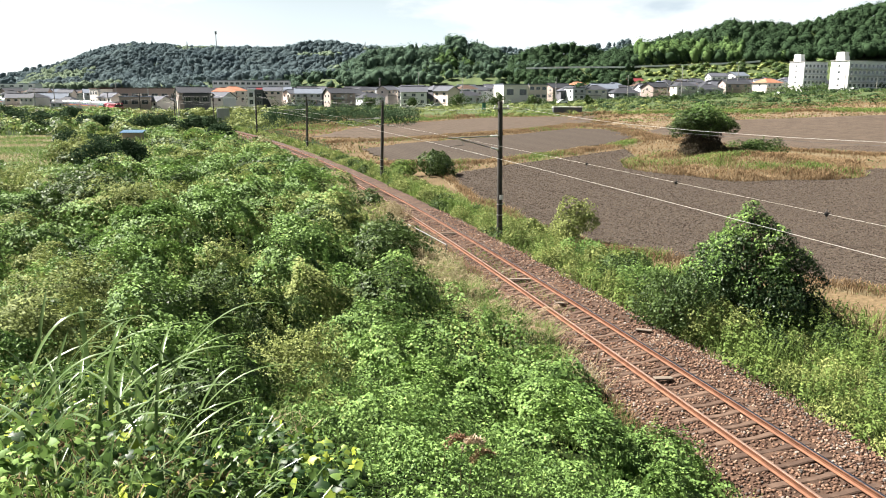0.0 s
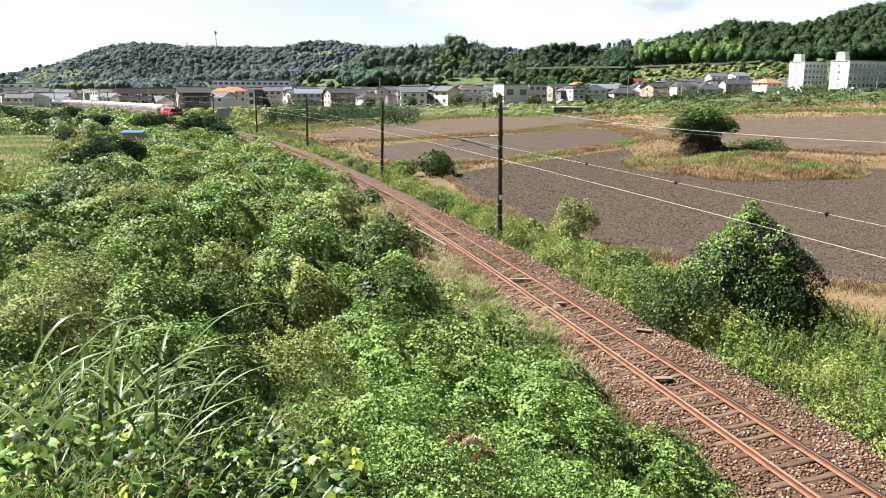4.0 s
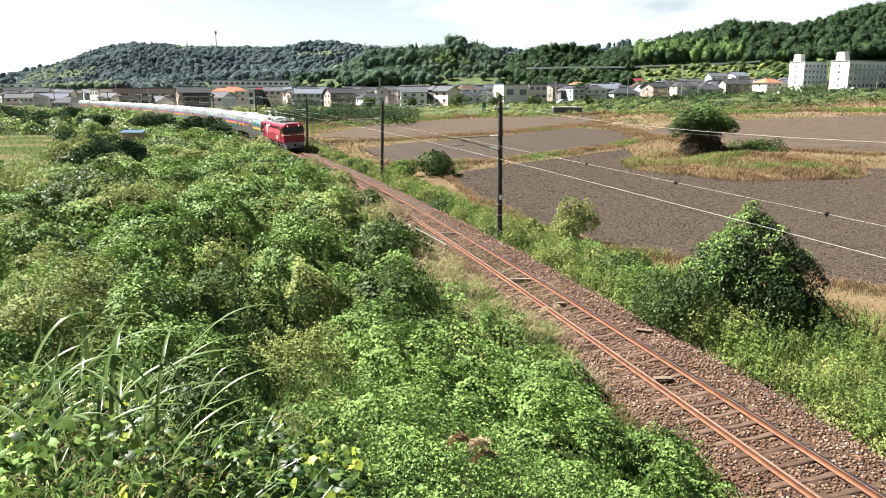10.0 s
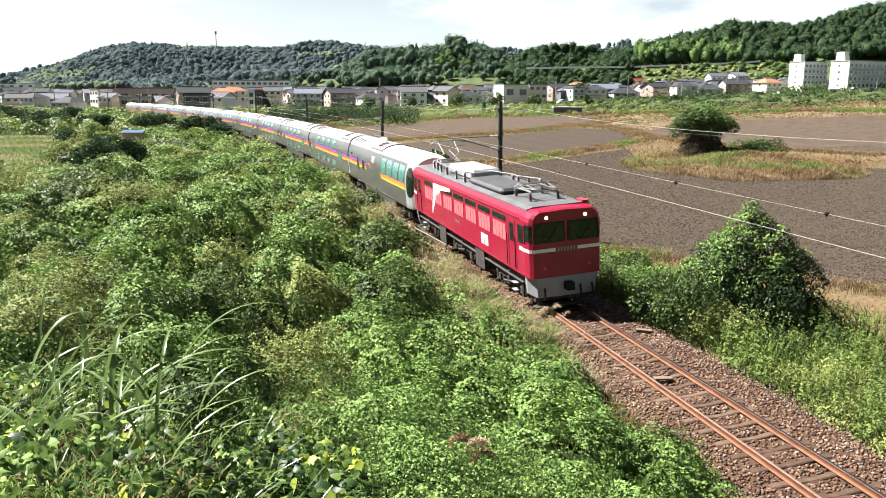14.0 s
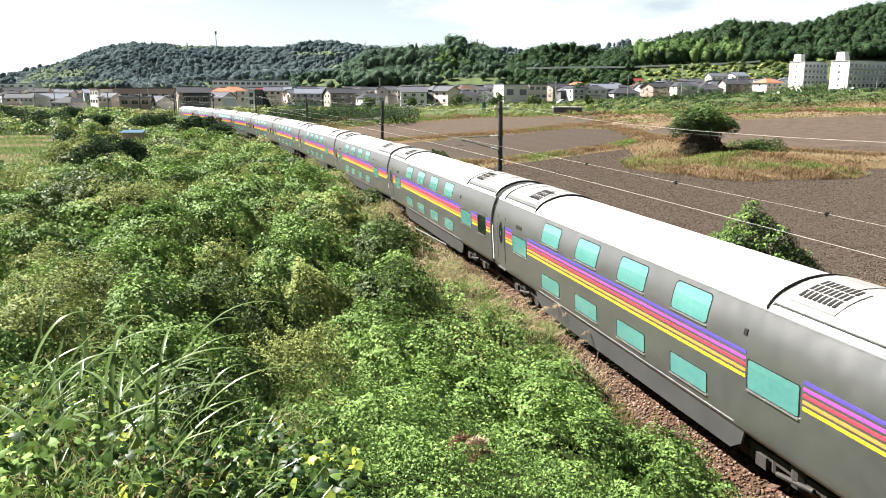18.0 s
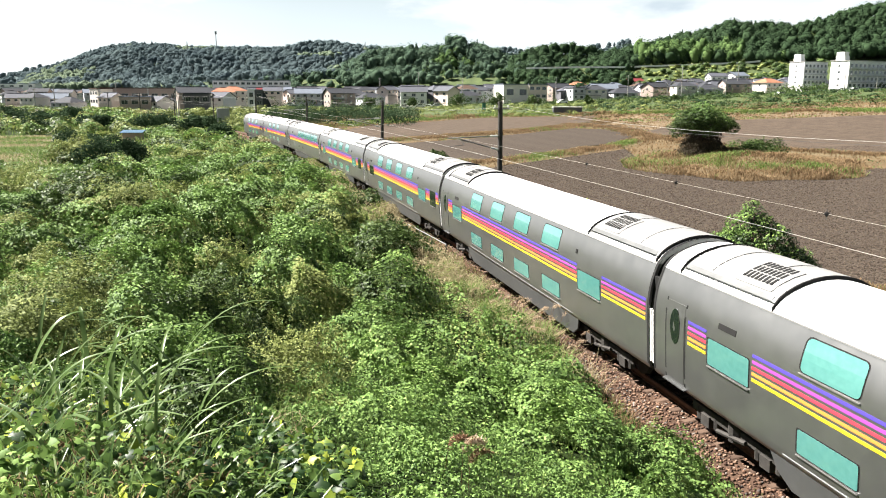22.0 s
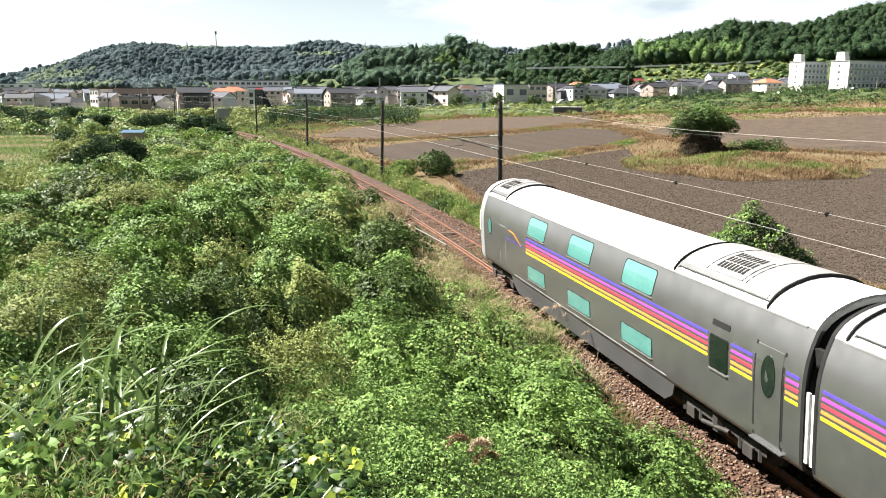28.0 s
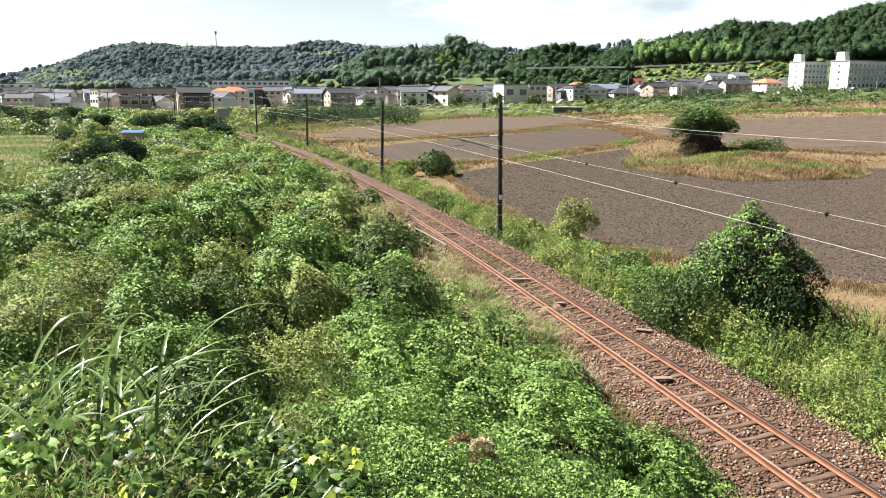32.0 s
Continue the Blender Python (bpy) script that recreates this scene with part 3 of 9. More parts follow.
# clods of earth on the near field
_n = 230000
_y = 32 + 90 * RNG.random(_n) ** 1.4
_x = RNG.uniform(0.0, 0.66, _n) * _y
_k = ~clear_of_fields(_x, _y)
_x, _y = _x[_k], _y[_k]
_row = np.abs((_x * 0.96 + _y * 0.28) % 0.75 - 0.375)
_k = RNG.random(len(_x)) < 0.35 + 1.5 * _row
_x, _y = _x[_k], _y[_k]
clods = pebbles("soil_clods", np.stack([_x, _y, land(_x, _y) + 0.08], -1), RNG.uniform(0.025, 0.075, len(_x)) * (0.7 + _y / 120), M_CLOD)
tagged(clods, "loose clods of brown earth on the ploughed field", "soil", kind="stuff")

# ---- leaves and blades ----
def unit(v):
    return v / np.maximum(np.linalg.norm(v, axis=-1, keepdims=True), 1e-9)


def leaves(name, P, N, size, material, parent=None, label="", wide=0.62, wild=0.55, seed=1):
    """Many single leaves: folded rhombs at places P, facing about N."""
    r = np.random.default_rng(seed)
    P, N = np.asarray(P, dtype=np.float32), np.asarray(N, dtype=np.float32)
    n = len(P)
    size = np.broadcast_to(np.asarray(size, dtype=np.float32), (n,))[:, None]
    up = unit(N + wild * r.normal(size=(n, 3)))
    t = unit(np.cross(up, r.normal(size=(n, 3))))
    b = np.cross(up, t)
    v = np.stack([P - t * size * 0.5, P + b * size * wide * 0.5 + up * size * 0.10, P + t * size * 0.5 - up * size * 0.05, P - b * size * wide * 0.5 + up * size * 0.10], 1)
    return raw(name, v.reshape(-1, 3), np.arange(4 * n).reshape(-1, 4), material, parent, label)


def heart_leaves(name, P, N, size, material, parent=None, label="", seed=3):
    """Broad three-lobed leaves of six faces."""
    r = np.random.default_rng(seed)
    n = len(P)
    up = unit(N + 0.75 * r.normal(size=(n, 3)))
    t = unit(np.cross(up, r.normal(size=(n, 3))))
    b = np.cross(up, t)
    size = np.asarray(size)[:, None]
    out = [(-0.42, 0.0, 0.0), (-0.30, 0.42, -0.06), (0.10, 0.50, -0.16), (0.26, 0.17, -0.03), (0.72, 0.0, -0.20), (0.26, -0.17, -0.03), (0.10, -0.50, -0.16), (-0.30, -0.42, -0.06), (0.0, 0.0, 0.06)]
    v = np.stack([P + (t * a + b * c + up * d) * size for a, c, d in out], 1)
    k = np.arange(n)[:, None, None] * 9
    f = k + np.array([(8, 0, 1), (8, 1, 2), (8, 2, 3), (8, 3, 4), (8, 4, 5), (8, 5, 6), (8, 6, 7), (8, 7, 0)])
    return raw(name, v.reshape(-1, 3), f.reshape(-1, 3), material, parent, label, smooth=True)


def blades(name, P, tall, broad, material, parent=None, label="", lean=0.35, droop=0.25, seed=2):
    """Grass blades of three pieces each, bending over towards the tip."""
    r = np.random.default_rng(seed)
    P = np.asarray(P, dtype=np.float32)
    n = len(P)
    tall = np.broadcast_to(np.asarray(tall, dtype=np.float32), (n,))[:, None]
    broad = np.broadcast_to(np.asarray(broad, dtype=np.float32), (n,))[:, None]
    a = r.random(n) * 6.283
    d = np.stack([np.cos(a), np.sin(a), np.zeros(n)], -1) * (lean * r.random(n) ** 0.7)[:, None]
    w = np.stack([-np.sin(a + 0.6), np.cos(a + 0.6), np.zeros(n)], -1) * broad * 0.5
    up = np.array([0, 0, 1.0])
    m1 = P + (up * 0.45 + d * 0.30) * tall
    m2 = P + (up * 0.80 + d * 0.85) * tall
    tip = P + (up * (1.0 - droop * r.random(n)[:, None]) + d * 1.6) * tall
    v = np.stack([P - w, P + w, m1 + w * 0.9, m1 - w * 0.9, m2 + w * 0.6, m2 - w * 0.6, tip + w * 0.05, tip - w * 0.05], 1)
    k = np.arange(n)[:, None, None] * 8
    f = k + np.array([(0, 1, 2, 3), (3, 2, 4, 5), (5, 4, 6, 7)])
    return raw(name, v.reshape(-1, 3), f.reshape(-1, 4), material, parent, label)


def tuft(P, N, size, seed, cull=0.42, depth=5.5):
    """Gathers leaves in tufts with gaps between: shifts them along N and drops the deepest. Returns places and which stay."""
    w = np.maximum(np.asarray(size), 1e-3) * 6.0
    c = lattice((P[:, 0] + 0.8 * P[:, 2]) / w, (P[:, 1] - 0.8 * P[:, 2]) / w, 1.0, seed)
    return P + N * ((c - 0.45) * depth * np.asarray(size))[:, None], c > cull


def slope(x, y, e=0.35):
    zx = (cover_top(x + e, y) - cover_top(x - e, y)) / (2 * e)
    zy = (cover_top(x, y + e) - cover_top(x, y - e)) / (2 * e)
    return unit(np.stack([-zx, -zy, np.ones_like(zx)], -1))


# ---- the tangle left of the line: vines, weeds, darker shrubs, dry grass, by patches ----
BELTS = ((2.6, 8.0, 0.062, 1.0), (8.0, 14.0, 0.066, 0.95), (14.0, 22.0, 0.084, 0.75), (22.0, 35.0, 0.118, 0.65), (35.0, 55.0, 0.17, 0.6), (55.0, 90.0, 0.25, 0.6),
         (90.0, 150.0, 0.38, 0.65), (150.0, 275.0, 0.70, 0.6))
VINE, WEED, SHRUB, STRAWY = [], [], [], []
for y0, y1, size, layers in BELTS:
    w = (0.60 * (y0 + y1) / 2 + 2) + float(np.interp((y0 + y1) / 2, LINE_Y, LINE_X))
    n = int(layers * w * (y1 - y0) / (0.31 * size * size))
    y = RNG.uniform(y0, y1, n)
    right = np.interp(y, LINE_Y, LINE_X) - 1.75
    left = -0.60 * y - 1.5
    x = left + (right - left) * RNG.random(n)
    keep = RNG.random(n) < (right - left) / np.maximum((right - left).max(), 1)
    lat = -beside(x, y)
    keep &= RNG.random(n) < ease((lat - np.where(y > 45, 1.2, 1.7)) / 0.9)
    x, y, lat = x[keep], y[keep], lat[keep]
    open_ = RNG.random(len(x)) < np.where((y < 29) & (x > -0.11 * y - 0.6), 0.7, 0.18) + 0.74 * ease(mound(x, y) / (0.25 + 0.012 * y)) + (y < 9)
    x, y, lat = x[open_], y[open_], lat[open_]
    z = cover_top(x, y) + (RNG.random(len(x)) ** 2 * 0.22 - 0.10) * (0.7 + size * 2)
    p, nrm = np.stack([x, y, z], -1), slope(x, y)
    s = size * RNG.uniform(0.65, 1.3, len(x))
    kind = lattice(x, y, 3.6, 31) * 0.6 + lattice(x, y, 1.3, 32) * 0.25 + lattice(x, y, 11.0, 33) * 0.35 + RNG.normal(0, 0.05, len(x))
    kind = kind - 0.45 * ease((13 - y) / 5) - 0.30 * ease((x + 0.11 * y + 0.9) / 1.2) * ease((30 - y) / 3)
    strawy = ease((3.6 - lat) / 1.6) * ease((y - 16) / 8) + 0.8 * (lattice(x, y, 5.0, 41) > 0.90)
    dry = RNG.random(len(x)) < strawy * 0.75 * (lattice(x, y, 2.2, 42) > 0.38)
    near = (MEADOW[np.clip(((x - GX0) / CELL).astype(int), 0, GNX - 1), np.clip(((y - GY0) / CELL).astype(int), 0, GNY - 1)] > 0.5)
    dark = (kind > np.where(y > 38, 0.78, 0.70)) & ~dry & ~near
    weed = (kind > 0.52) & ~dark & ~dry
    vine = ~dark & ~weed & ~dry & ~near
    weed, dry = weed & ~near, dry & ~near
    p, ok = tuft(p, nrm, np.full(len(p), size), 39, 0.36, 6.0)
    vine, weed, dark, dry = vine & ok, weed & ok, dark & ok, dry & ok
    for group, sel in ((VINE, vine), (WEED, weed), (SHRUB, dark), (STRAWY, dry)):
        group.append((p[sel], nrm[sel], s[sel]))


# leafy heads, each of one kind
for k, (px, py, rad, tall, wildness) in enumerate(PUFFS):
    size = float(np.interp(py, [5, 11, 18, 28, 45, 72, 120, 210], [0.062, 0.066, 0.084, 0.118, 0.17, 0.25, 0.38, 0.70]))
    n = int(1.6 * 5.0 * rad * max(tall, 0.5 * rad) / (0.31 * size * size))
    d = unit(RNG.normal(size=(n, 3)))
    d[:, 2] = np.where(d[:, 2] < -0.55, -d[:, 2], d[:, 2])
    rag = 0.88 + 0.20 * RNG.random(n) ** 0.7
    rag *= 0.60 + 0.74 * lattice(d[:, 0] * 2.4 + k, d[:, 1] * 2.4 + d[:, 2] * 2, 0.8, 37)
    P = np.array([px, py, float(land(px, py)) + 0.05 + 0.42 * tall]) + d * rag[:, None] * np.array([rad, rad, 0.66 * tall])
    N = unit(d + np.array([0, 0, 0.2]))
    s = size * RNG.uniform(0.6, 1.3, n)
    P, ok = tuft(P, N, np.full(n, size), 38)
    ok &= P[:, 2] > cover_top(P[:, 0], P[:, 1]) - 0.30 - size
    P, N, s = P[ok], N[ok], s[ok]
    pick = RNG.random()
    if wildness < 0 and pick < 0.5 or 21 < py < 62 and float(beside(px, py)) > -3.7 and pick < 0.65:
        group = STRAWY
    elif py < 10 or py < 29 and px > -0.11 * py - 0.6:
        group = VINE if py < 10 or pick < 0.95 else SHRUB
    elif wildness > 0.62 and pick < (0.62 if py < 38 else 0.38):
        group = SHRUB
    elif pick < 0.40 + 0.35 * float(lattice(px, py, 9.0, 34)):
        group = VINE
    elif pick > 0.90:
        group = SHRUB
    else:
        group = WEED
    group.append((P, N, s))


def scatter(name, group, material, label, **how):
    P, N, S = (np.concatenate([g[k] for g in group]) for k in range(3))
    ob = leaves(name, P, N, S, material, **how)
    return tagged(ob, label, "undergrowth", kind="stuff")


P, N, S = (np.concatenate([g[k] for g in VINE]) for k in range(3))
_k = (P[:, 1] < 7.5) & (P[:, 0] < -0.30 * P[:, 1]) & (RNG.random(len(P)) < 0.78)
P, N, S = P[~_k], N[~_k], S[~_k]
_k = P[:, 1] < 10.5
tagged(heart_leaves("near_vines", P[_k], N[_k], S[_k] * np.where(P[_k, 0] > -0.22 * P[_k, 1], 0.62, 0.8), M_VINE, seed=10), "lobed green vine leaves on the near slope", "undergrowth", kind="stuff")
VINE = [(P[~_k], N[~_k], S[~_k])]
scatter("vines", VINE, M_VINE, "dense bright green vine leaves over rough ground", wide=0.8, wild=0.34, seed=11)
scatter("weeds", WEED, M_WEED, "yellow-green weeds on rough ground", wide=0.5, wild=0.32, seed=12)
scatter("brambles", SHRUB, M_DARK, "dark green low brambles", wide=0.7, wild=0.3, seed=13)
scatter("dry_weeds", STRAWY, M_PALEGRASS, "pale dry weeds along the track", wide=0.25, wild=1.2, seed=14)

# upright stalks among the leaves
_x, _y, _t, _b = [], [], [], []
for y0, y1, n, tall, broad in ((9, 22, 5000, 0.45, 0.012), (22, 45, 12000, 0.6, 0.022), (45, 90, 9000, 0.8, 0.05), (90, 170, 6000, 1.0, 0.12)):
    y = RNG.uniform(y0, y1, n)
    right = np.interp(y, LINE_Y, LINE_X) - 2.0
    x = right - RNG.random(n) * (right + 0.6 * y)
    ok = (lattice(x, y, 3.6, 31) * 0.6 + lattice(x, y, 11.0, 33) * 0.35 > 0.47) & (MEADOW[np.clip(((x - GX0) / CELL).astype(int), 0, GNX - 1), np.clip(((y - GY0) / CELL).astype(int), 0, GNY - 1)] < 0.5)
    _x.append(x[ok]), _y.append(y[ok]), _t.append(tall * RNG.uniform(0.5, 1.2, ok.sum())), _b.append(np.full(ok.sum(), broad))
_x, _y = np.concatenate(_x), np.concatenate(_y)
tagged(blades("weed_stalks", np.stack([_x, _y, cover_top(_x, _y) - 0.1], -1), np.concatenate(_t), np.concatenate(_b), M_GRASS, lean=0.4, seed=5),
       "upright green weed stalks", "undergrowth", kind="stuff")

# ---- verge right of the line: tall green weeds, dry grass at the field's edge ----
GREEN_P, GREEN_T, GREEN_B, TAN_P, TAN_T, TAN_B, BUSHY, BUSHY_DARK = [], [], [], [], [], [], [], []
for s0, s1, dens, tall, broad, size in ((44, 66, 45, 0.95, 0.016, 0.068), (66, 95, 70, 0.8, 0.030, 0.12), (95, 150, 46, 0.95, 0.06, 0.22), (150, 300, 20, 1.1, 0.12, 0.45)):
    n = int((s1 - s0) * (10.0 if s0 < 60 else 6.5) * dens)
    s = RNG.uniform(s0, s1, n)
    reach = np.interp(s, [44, 68, 80, 100, 300], [13.0, 11.5, 7.0, 5.0, 4.5])
    o = -np.where(s > 70, 1.95, 2.3) - RNG.random(n) ** 0.8 * reach
    q = along(s, o, np.zeros(n))
    x, y = q[:, 0], q[:, 1]
    ragged = 0.5 * lattice(x, y, 1.4, 51)
    hump = 0.5 + 0.5 * ease((-o - 2.3 - ragged) / 0.9)
    h = tall * hump * (0.55 + 0.75 * lattice(x, y, 2.5, 52)) * RNG.uniform(0.6, 1.15, n)
    z = land(x, y) - 0.03
    tan_ = RNG.random(n) < ease((-o - reach * 0.55 - 1.6) / 1.4) * (0.35 + 0.65 * (lattice(x, y, 6.0, 53) > 0.45)) * 0.95
    g = ~tan_ & (-o < reach + 1.2 + ragged)
    P = np.stack([x, y, z], -1)
    GREEN_P.append(P[g]), GREEN_T.append(h[g]), GREEN_B.append(np.full(g.sum(), broad))
    TAN_P.append(P[tan_]), TAN_T.append(0.55 * h[tan_] + 0.15), TAN_B.append(np.full(tan_.sum(), broad * 0.8))
    n2 = int((s1 - s0) * (9.0 if s0 < 60 else 5.0) * 0.30 / (0.30 * size * size))
    s = RNG.uniform(s0, s1, n2)
    reach = np.interp(s, [44, 68, 80, 100, 300], [12.0, 10.5, 6.0, 3.6, 3.2])
    o = -np.where(s > 70, 1.95, 2.3) - RNG.random(n2) * reach
    q = along(s, o, np.zeros(n2))
    x, y = q[:, 0], q[:, 1]
    top = tall * (0.30 + 0.75 * lattice(x, y, 1.3, 54)) * ease((-o - 2.4) / 1.2 - 0.3 * lattice(x, y, 1.1, 55)) * (0.35 + lattice(x, y, 4.0, 56))
    ok = (top > 0.06) & (RNG.random(n2) < 1 - 0.85 * ease((-o - reach - 1.2) / 1.0))
    P = np.stack([x, y, land(x, y) + top * RNG.uniform(0.25, 1.05, n2)], -1)[ok]
    BUSHY.append((P, np.tile([0, 0, 1.0], (len(P), 1)), size * RNG.uniform(0.6, 1.25, len(P))))
for k in range(520):
    s = 46 + 150 * RNG.random() ** 2.2 if k < 340 else RNG.uniform(90, 300)
    reach = float(np.interp(s, [44, 68, 80, 100, 300], [9.5, 8.0, 4.2, 3.0, 2.6]))
    p = on_line(s, -(2.4 if s > 75 else 2.75) - reach * RNG.random(), 0, False)
    size = float(np.interp(s, [50, 66, 95, 150, 200, 300], [0.068, 0.085, 0.13, 0.24, 0.34, 0.6]))
    rad = RNG.uniform(0.35, 0.85) * (1 + (s - 46) / 160)
    tall = RNG.uniform(0.5, 1.15)
    n = int(0.9 * 5 * rad * tall / (0.31 * size * size))
    d = unit(RNG.normal(size=(n, 3)))
    d[:, 2] = np.abs(d[:, 2])
    P = np.array([p.x, p.y, float(land(p.x, p.y))]) + d * (0.7 + 0.4 * RNG.random(n))[:, None] * np.array([rad, rad, tall])
    (BUSHY if k % 6 else BUSHY_DARK).append((P, unit(d + np.array([0, 0, 0.3])), size * RNG.uniform(0.6, 1.25, n)))
tagged(blades("verge_grass", np.concatenate(GREEN_P), np.concatenate(GREEN_T), np.concatenate(GREEN_B), M_GRASS, lean=0.35, seed=6), "tall green grass on the railway verge", "grass", kind="stuff")
tagged(blades("dry_verge_grass", np.concatenate(TAN_P), np.concatenate(TAN_T), np.concatenate(TAN_B), M_STRAW, lean=0.6, seed=7), "pale dry grass at the field's edge", "grass", kind="stuff")
scatter("verge_shrubs", BUSHY_DARK, M_DARK, "dark leafy growth on the railway verge", wide=0.6, wild=0.8, seed=16)
scatter("verge_weeds", BUSHY, M_WEED, "leafy green weeds on the railway verge", wide=0.55, wild=0.9, seed=15)



def stalks(name, x, y, z, tall, leaf, material, label, per=24, seed=61):
    """Leafy upright weeds: leaves set round thin stems, smaller towards the tip."""
    r = np.random.default_rng(seed)
    n = len(x)
    f = r.random((n, per)) ** 0.8
    a = r.random((n, per)) * 6.283
    lean = r.normal(0, 0.10, (n, 1)), r.normal(0, 0.10, (n, 1))
    reach = np.asarray(leaf)[:, None] * (1.15 - f) * 0.9
    h = np.asarray(tall)[:, None] * f
    P = np.stack([x[:, None] + lean[0] * h + np.cos(a) * reach, y[:, None] + lean[1] * h + np.sin(a) * reach, z[:, None] + h], -1)
    N = np.stack([np.cos(a) * 0.5, np.sin(a) * 0.5, np.ones_like(a)], -1)
    s = np.asarray(leaf)[:, None] * (1.25 - 0.75 * f) * r.uniform(0.7, 1.2, (n, per))
    return tagged(leaves(name, P.reshape(-1, 3), unit(N).reshape(-1, 3), s.ravel(), material, wide=0.38, wild=0.3, seed=seed), label, "weeds", kind="stuff")


_n = 2300
_s = 46 + 34 * RNG.random(_n) ** 1.2
_o = -2.5 - RNG.random(_n) ** 0.8 * np.interp(_s, [44, 68, 80], [10.0, 8.0, 4.0])
_q = along(_s, _o, np.zeros(_n))
_k = lattice(_q[:, 0], _q[:, 1], 1.5, 68) > 0.40
_s, _q = _s[_k], _q[_k]
_n = len(_s)
stalks("verge_stalks", _q[:, 0], _q[:, 1], land(_q[:, 0], _q[:, 1]), RNG.uniform(0.8, 1.65, _n), np.interp(_s, [46, 80], [0.16, 0.20]), M_GRASS, "tall leafy goldenrod stalks on the verge", 30, 62)
_n = 900
_s = 80 + 70 * RNG.random(_n)
_o = -2.6 - RNG.random(_n) * 3.2
_q = along(_s, _o, np.zeros(_n))
stalks("far_verge_stalks", _q[:, 0], _q[:, 1], land(_q[:, 0], _q[:, 1]), RNG.uniform(0.6, 1.2, _n), np.interp(_s, [80, 150], [0.15, 0.30]), M_GRASS, "tall leafy goldenrod stalks along the line", 18, 63)
_n = 6800
_y = 13 * (6.0 ** RNG.random(_n))
_x = np.interp(_y, LINE_Y, LINE_X) - 2.4 - RNG.random(_n) * (0.6 * _y + np.interp(_y, LINE_Y, LINE_X))
_k = lattice(_x, _y, 6.0, 65) > 0.46
_x, _y = _x[_k], _y[_k]
stalks("weed_plants", _x, _y, cover_top(_x, _y) - 0.2, RNG.uniform(0.45, 0.95, len(_x)) * (1 + _y / 120), np.interp(_y, [13, 30, 80], [0.075, 0.12, 0.28]), M_WEED, "upright leafy weeds in the tangle", 22, 64)
_n = 500
_s, _o = RNG.uniform(50, 62, _n), RNG.uniform(1.7, 2.6, _n)
_q = along(_s, _o, np.full(_n, -0.35))
_k = lattice(_q[:, 0], _q[:, 1], 1.0, 66) > 0.5
stalks("trackside_weeds", _q[_k, 0], _q[_k, 1], _q[_k, 2], RNG.uniform(0.25, 0.7, _k.sum()), np.full(_k.sum(), 0.07), M_WEED, "slender weeds in the ballast", 22, 67)

_n = 60000
_x, _y = RNG.uniform(-100, -38, _n), RNG.uniform(84, 141, _n)
_k = MEADOW[np.clip(((_x - GX0) / CELL).astype(int), 0, GNX - 1), np.clip(((_y - GY0) / CELL).astype(int), 0, GNY - 1)] > 0.6
_x, _y = _x[_k], _y[_k]
_tan = lattice(_x, _y, 6.0, 95) * 0.7 + 0.3 * RNG.random(len(_x)) > 0.5
for nm, sel, m, lab in (("meadow_green_grass", ~_tan, M_GRASS, "short green meadow grass"), ("meadow_dry_grass", _tan, M_PALEGRASS, "short bleached meadow grass")):
    tagged(blades(nm, np.stack([_x, _y, land(_x, _y) + 0.1], -1)[sel], RNG.uniform(0.12, 0.4, sel.sum()), 0.09, m, lean=0.9, droop=0.5, seed=96), lab, "grass", kind="stuff")

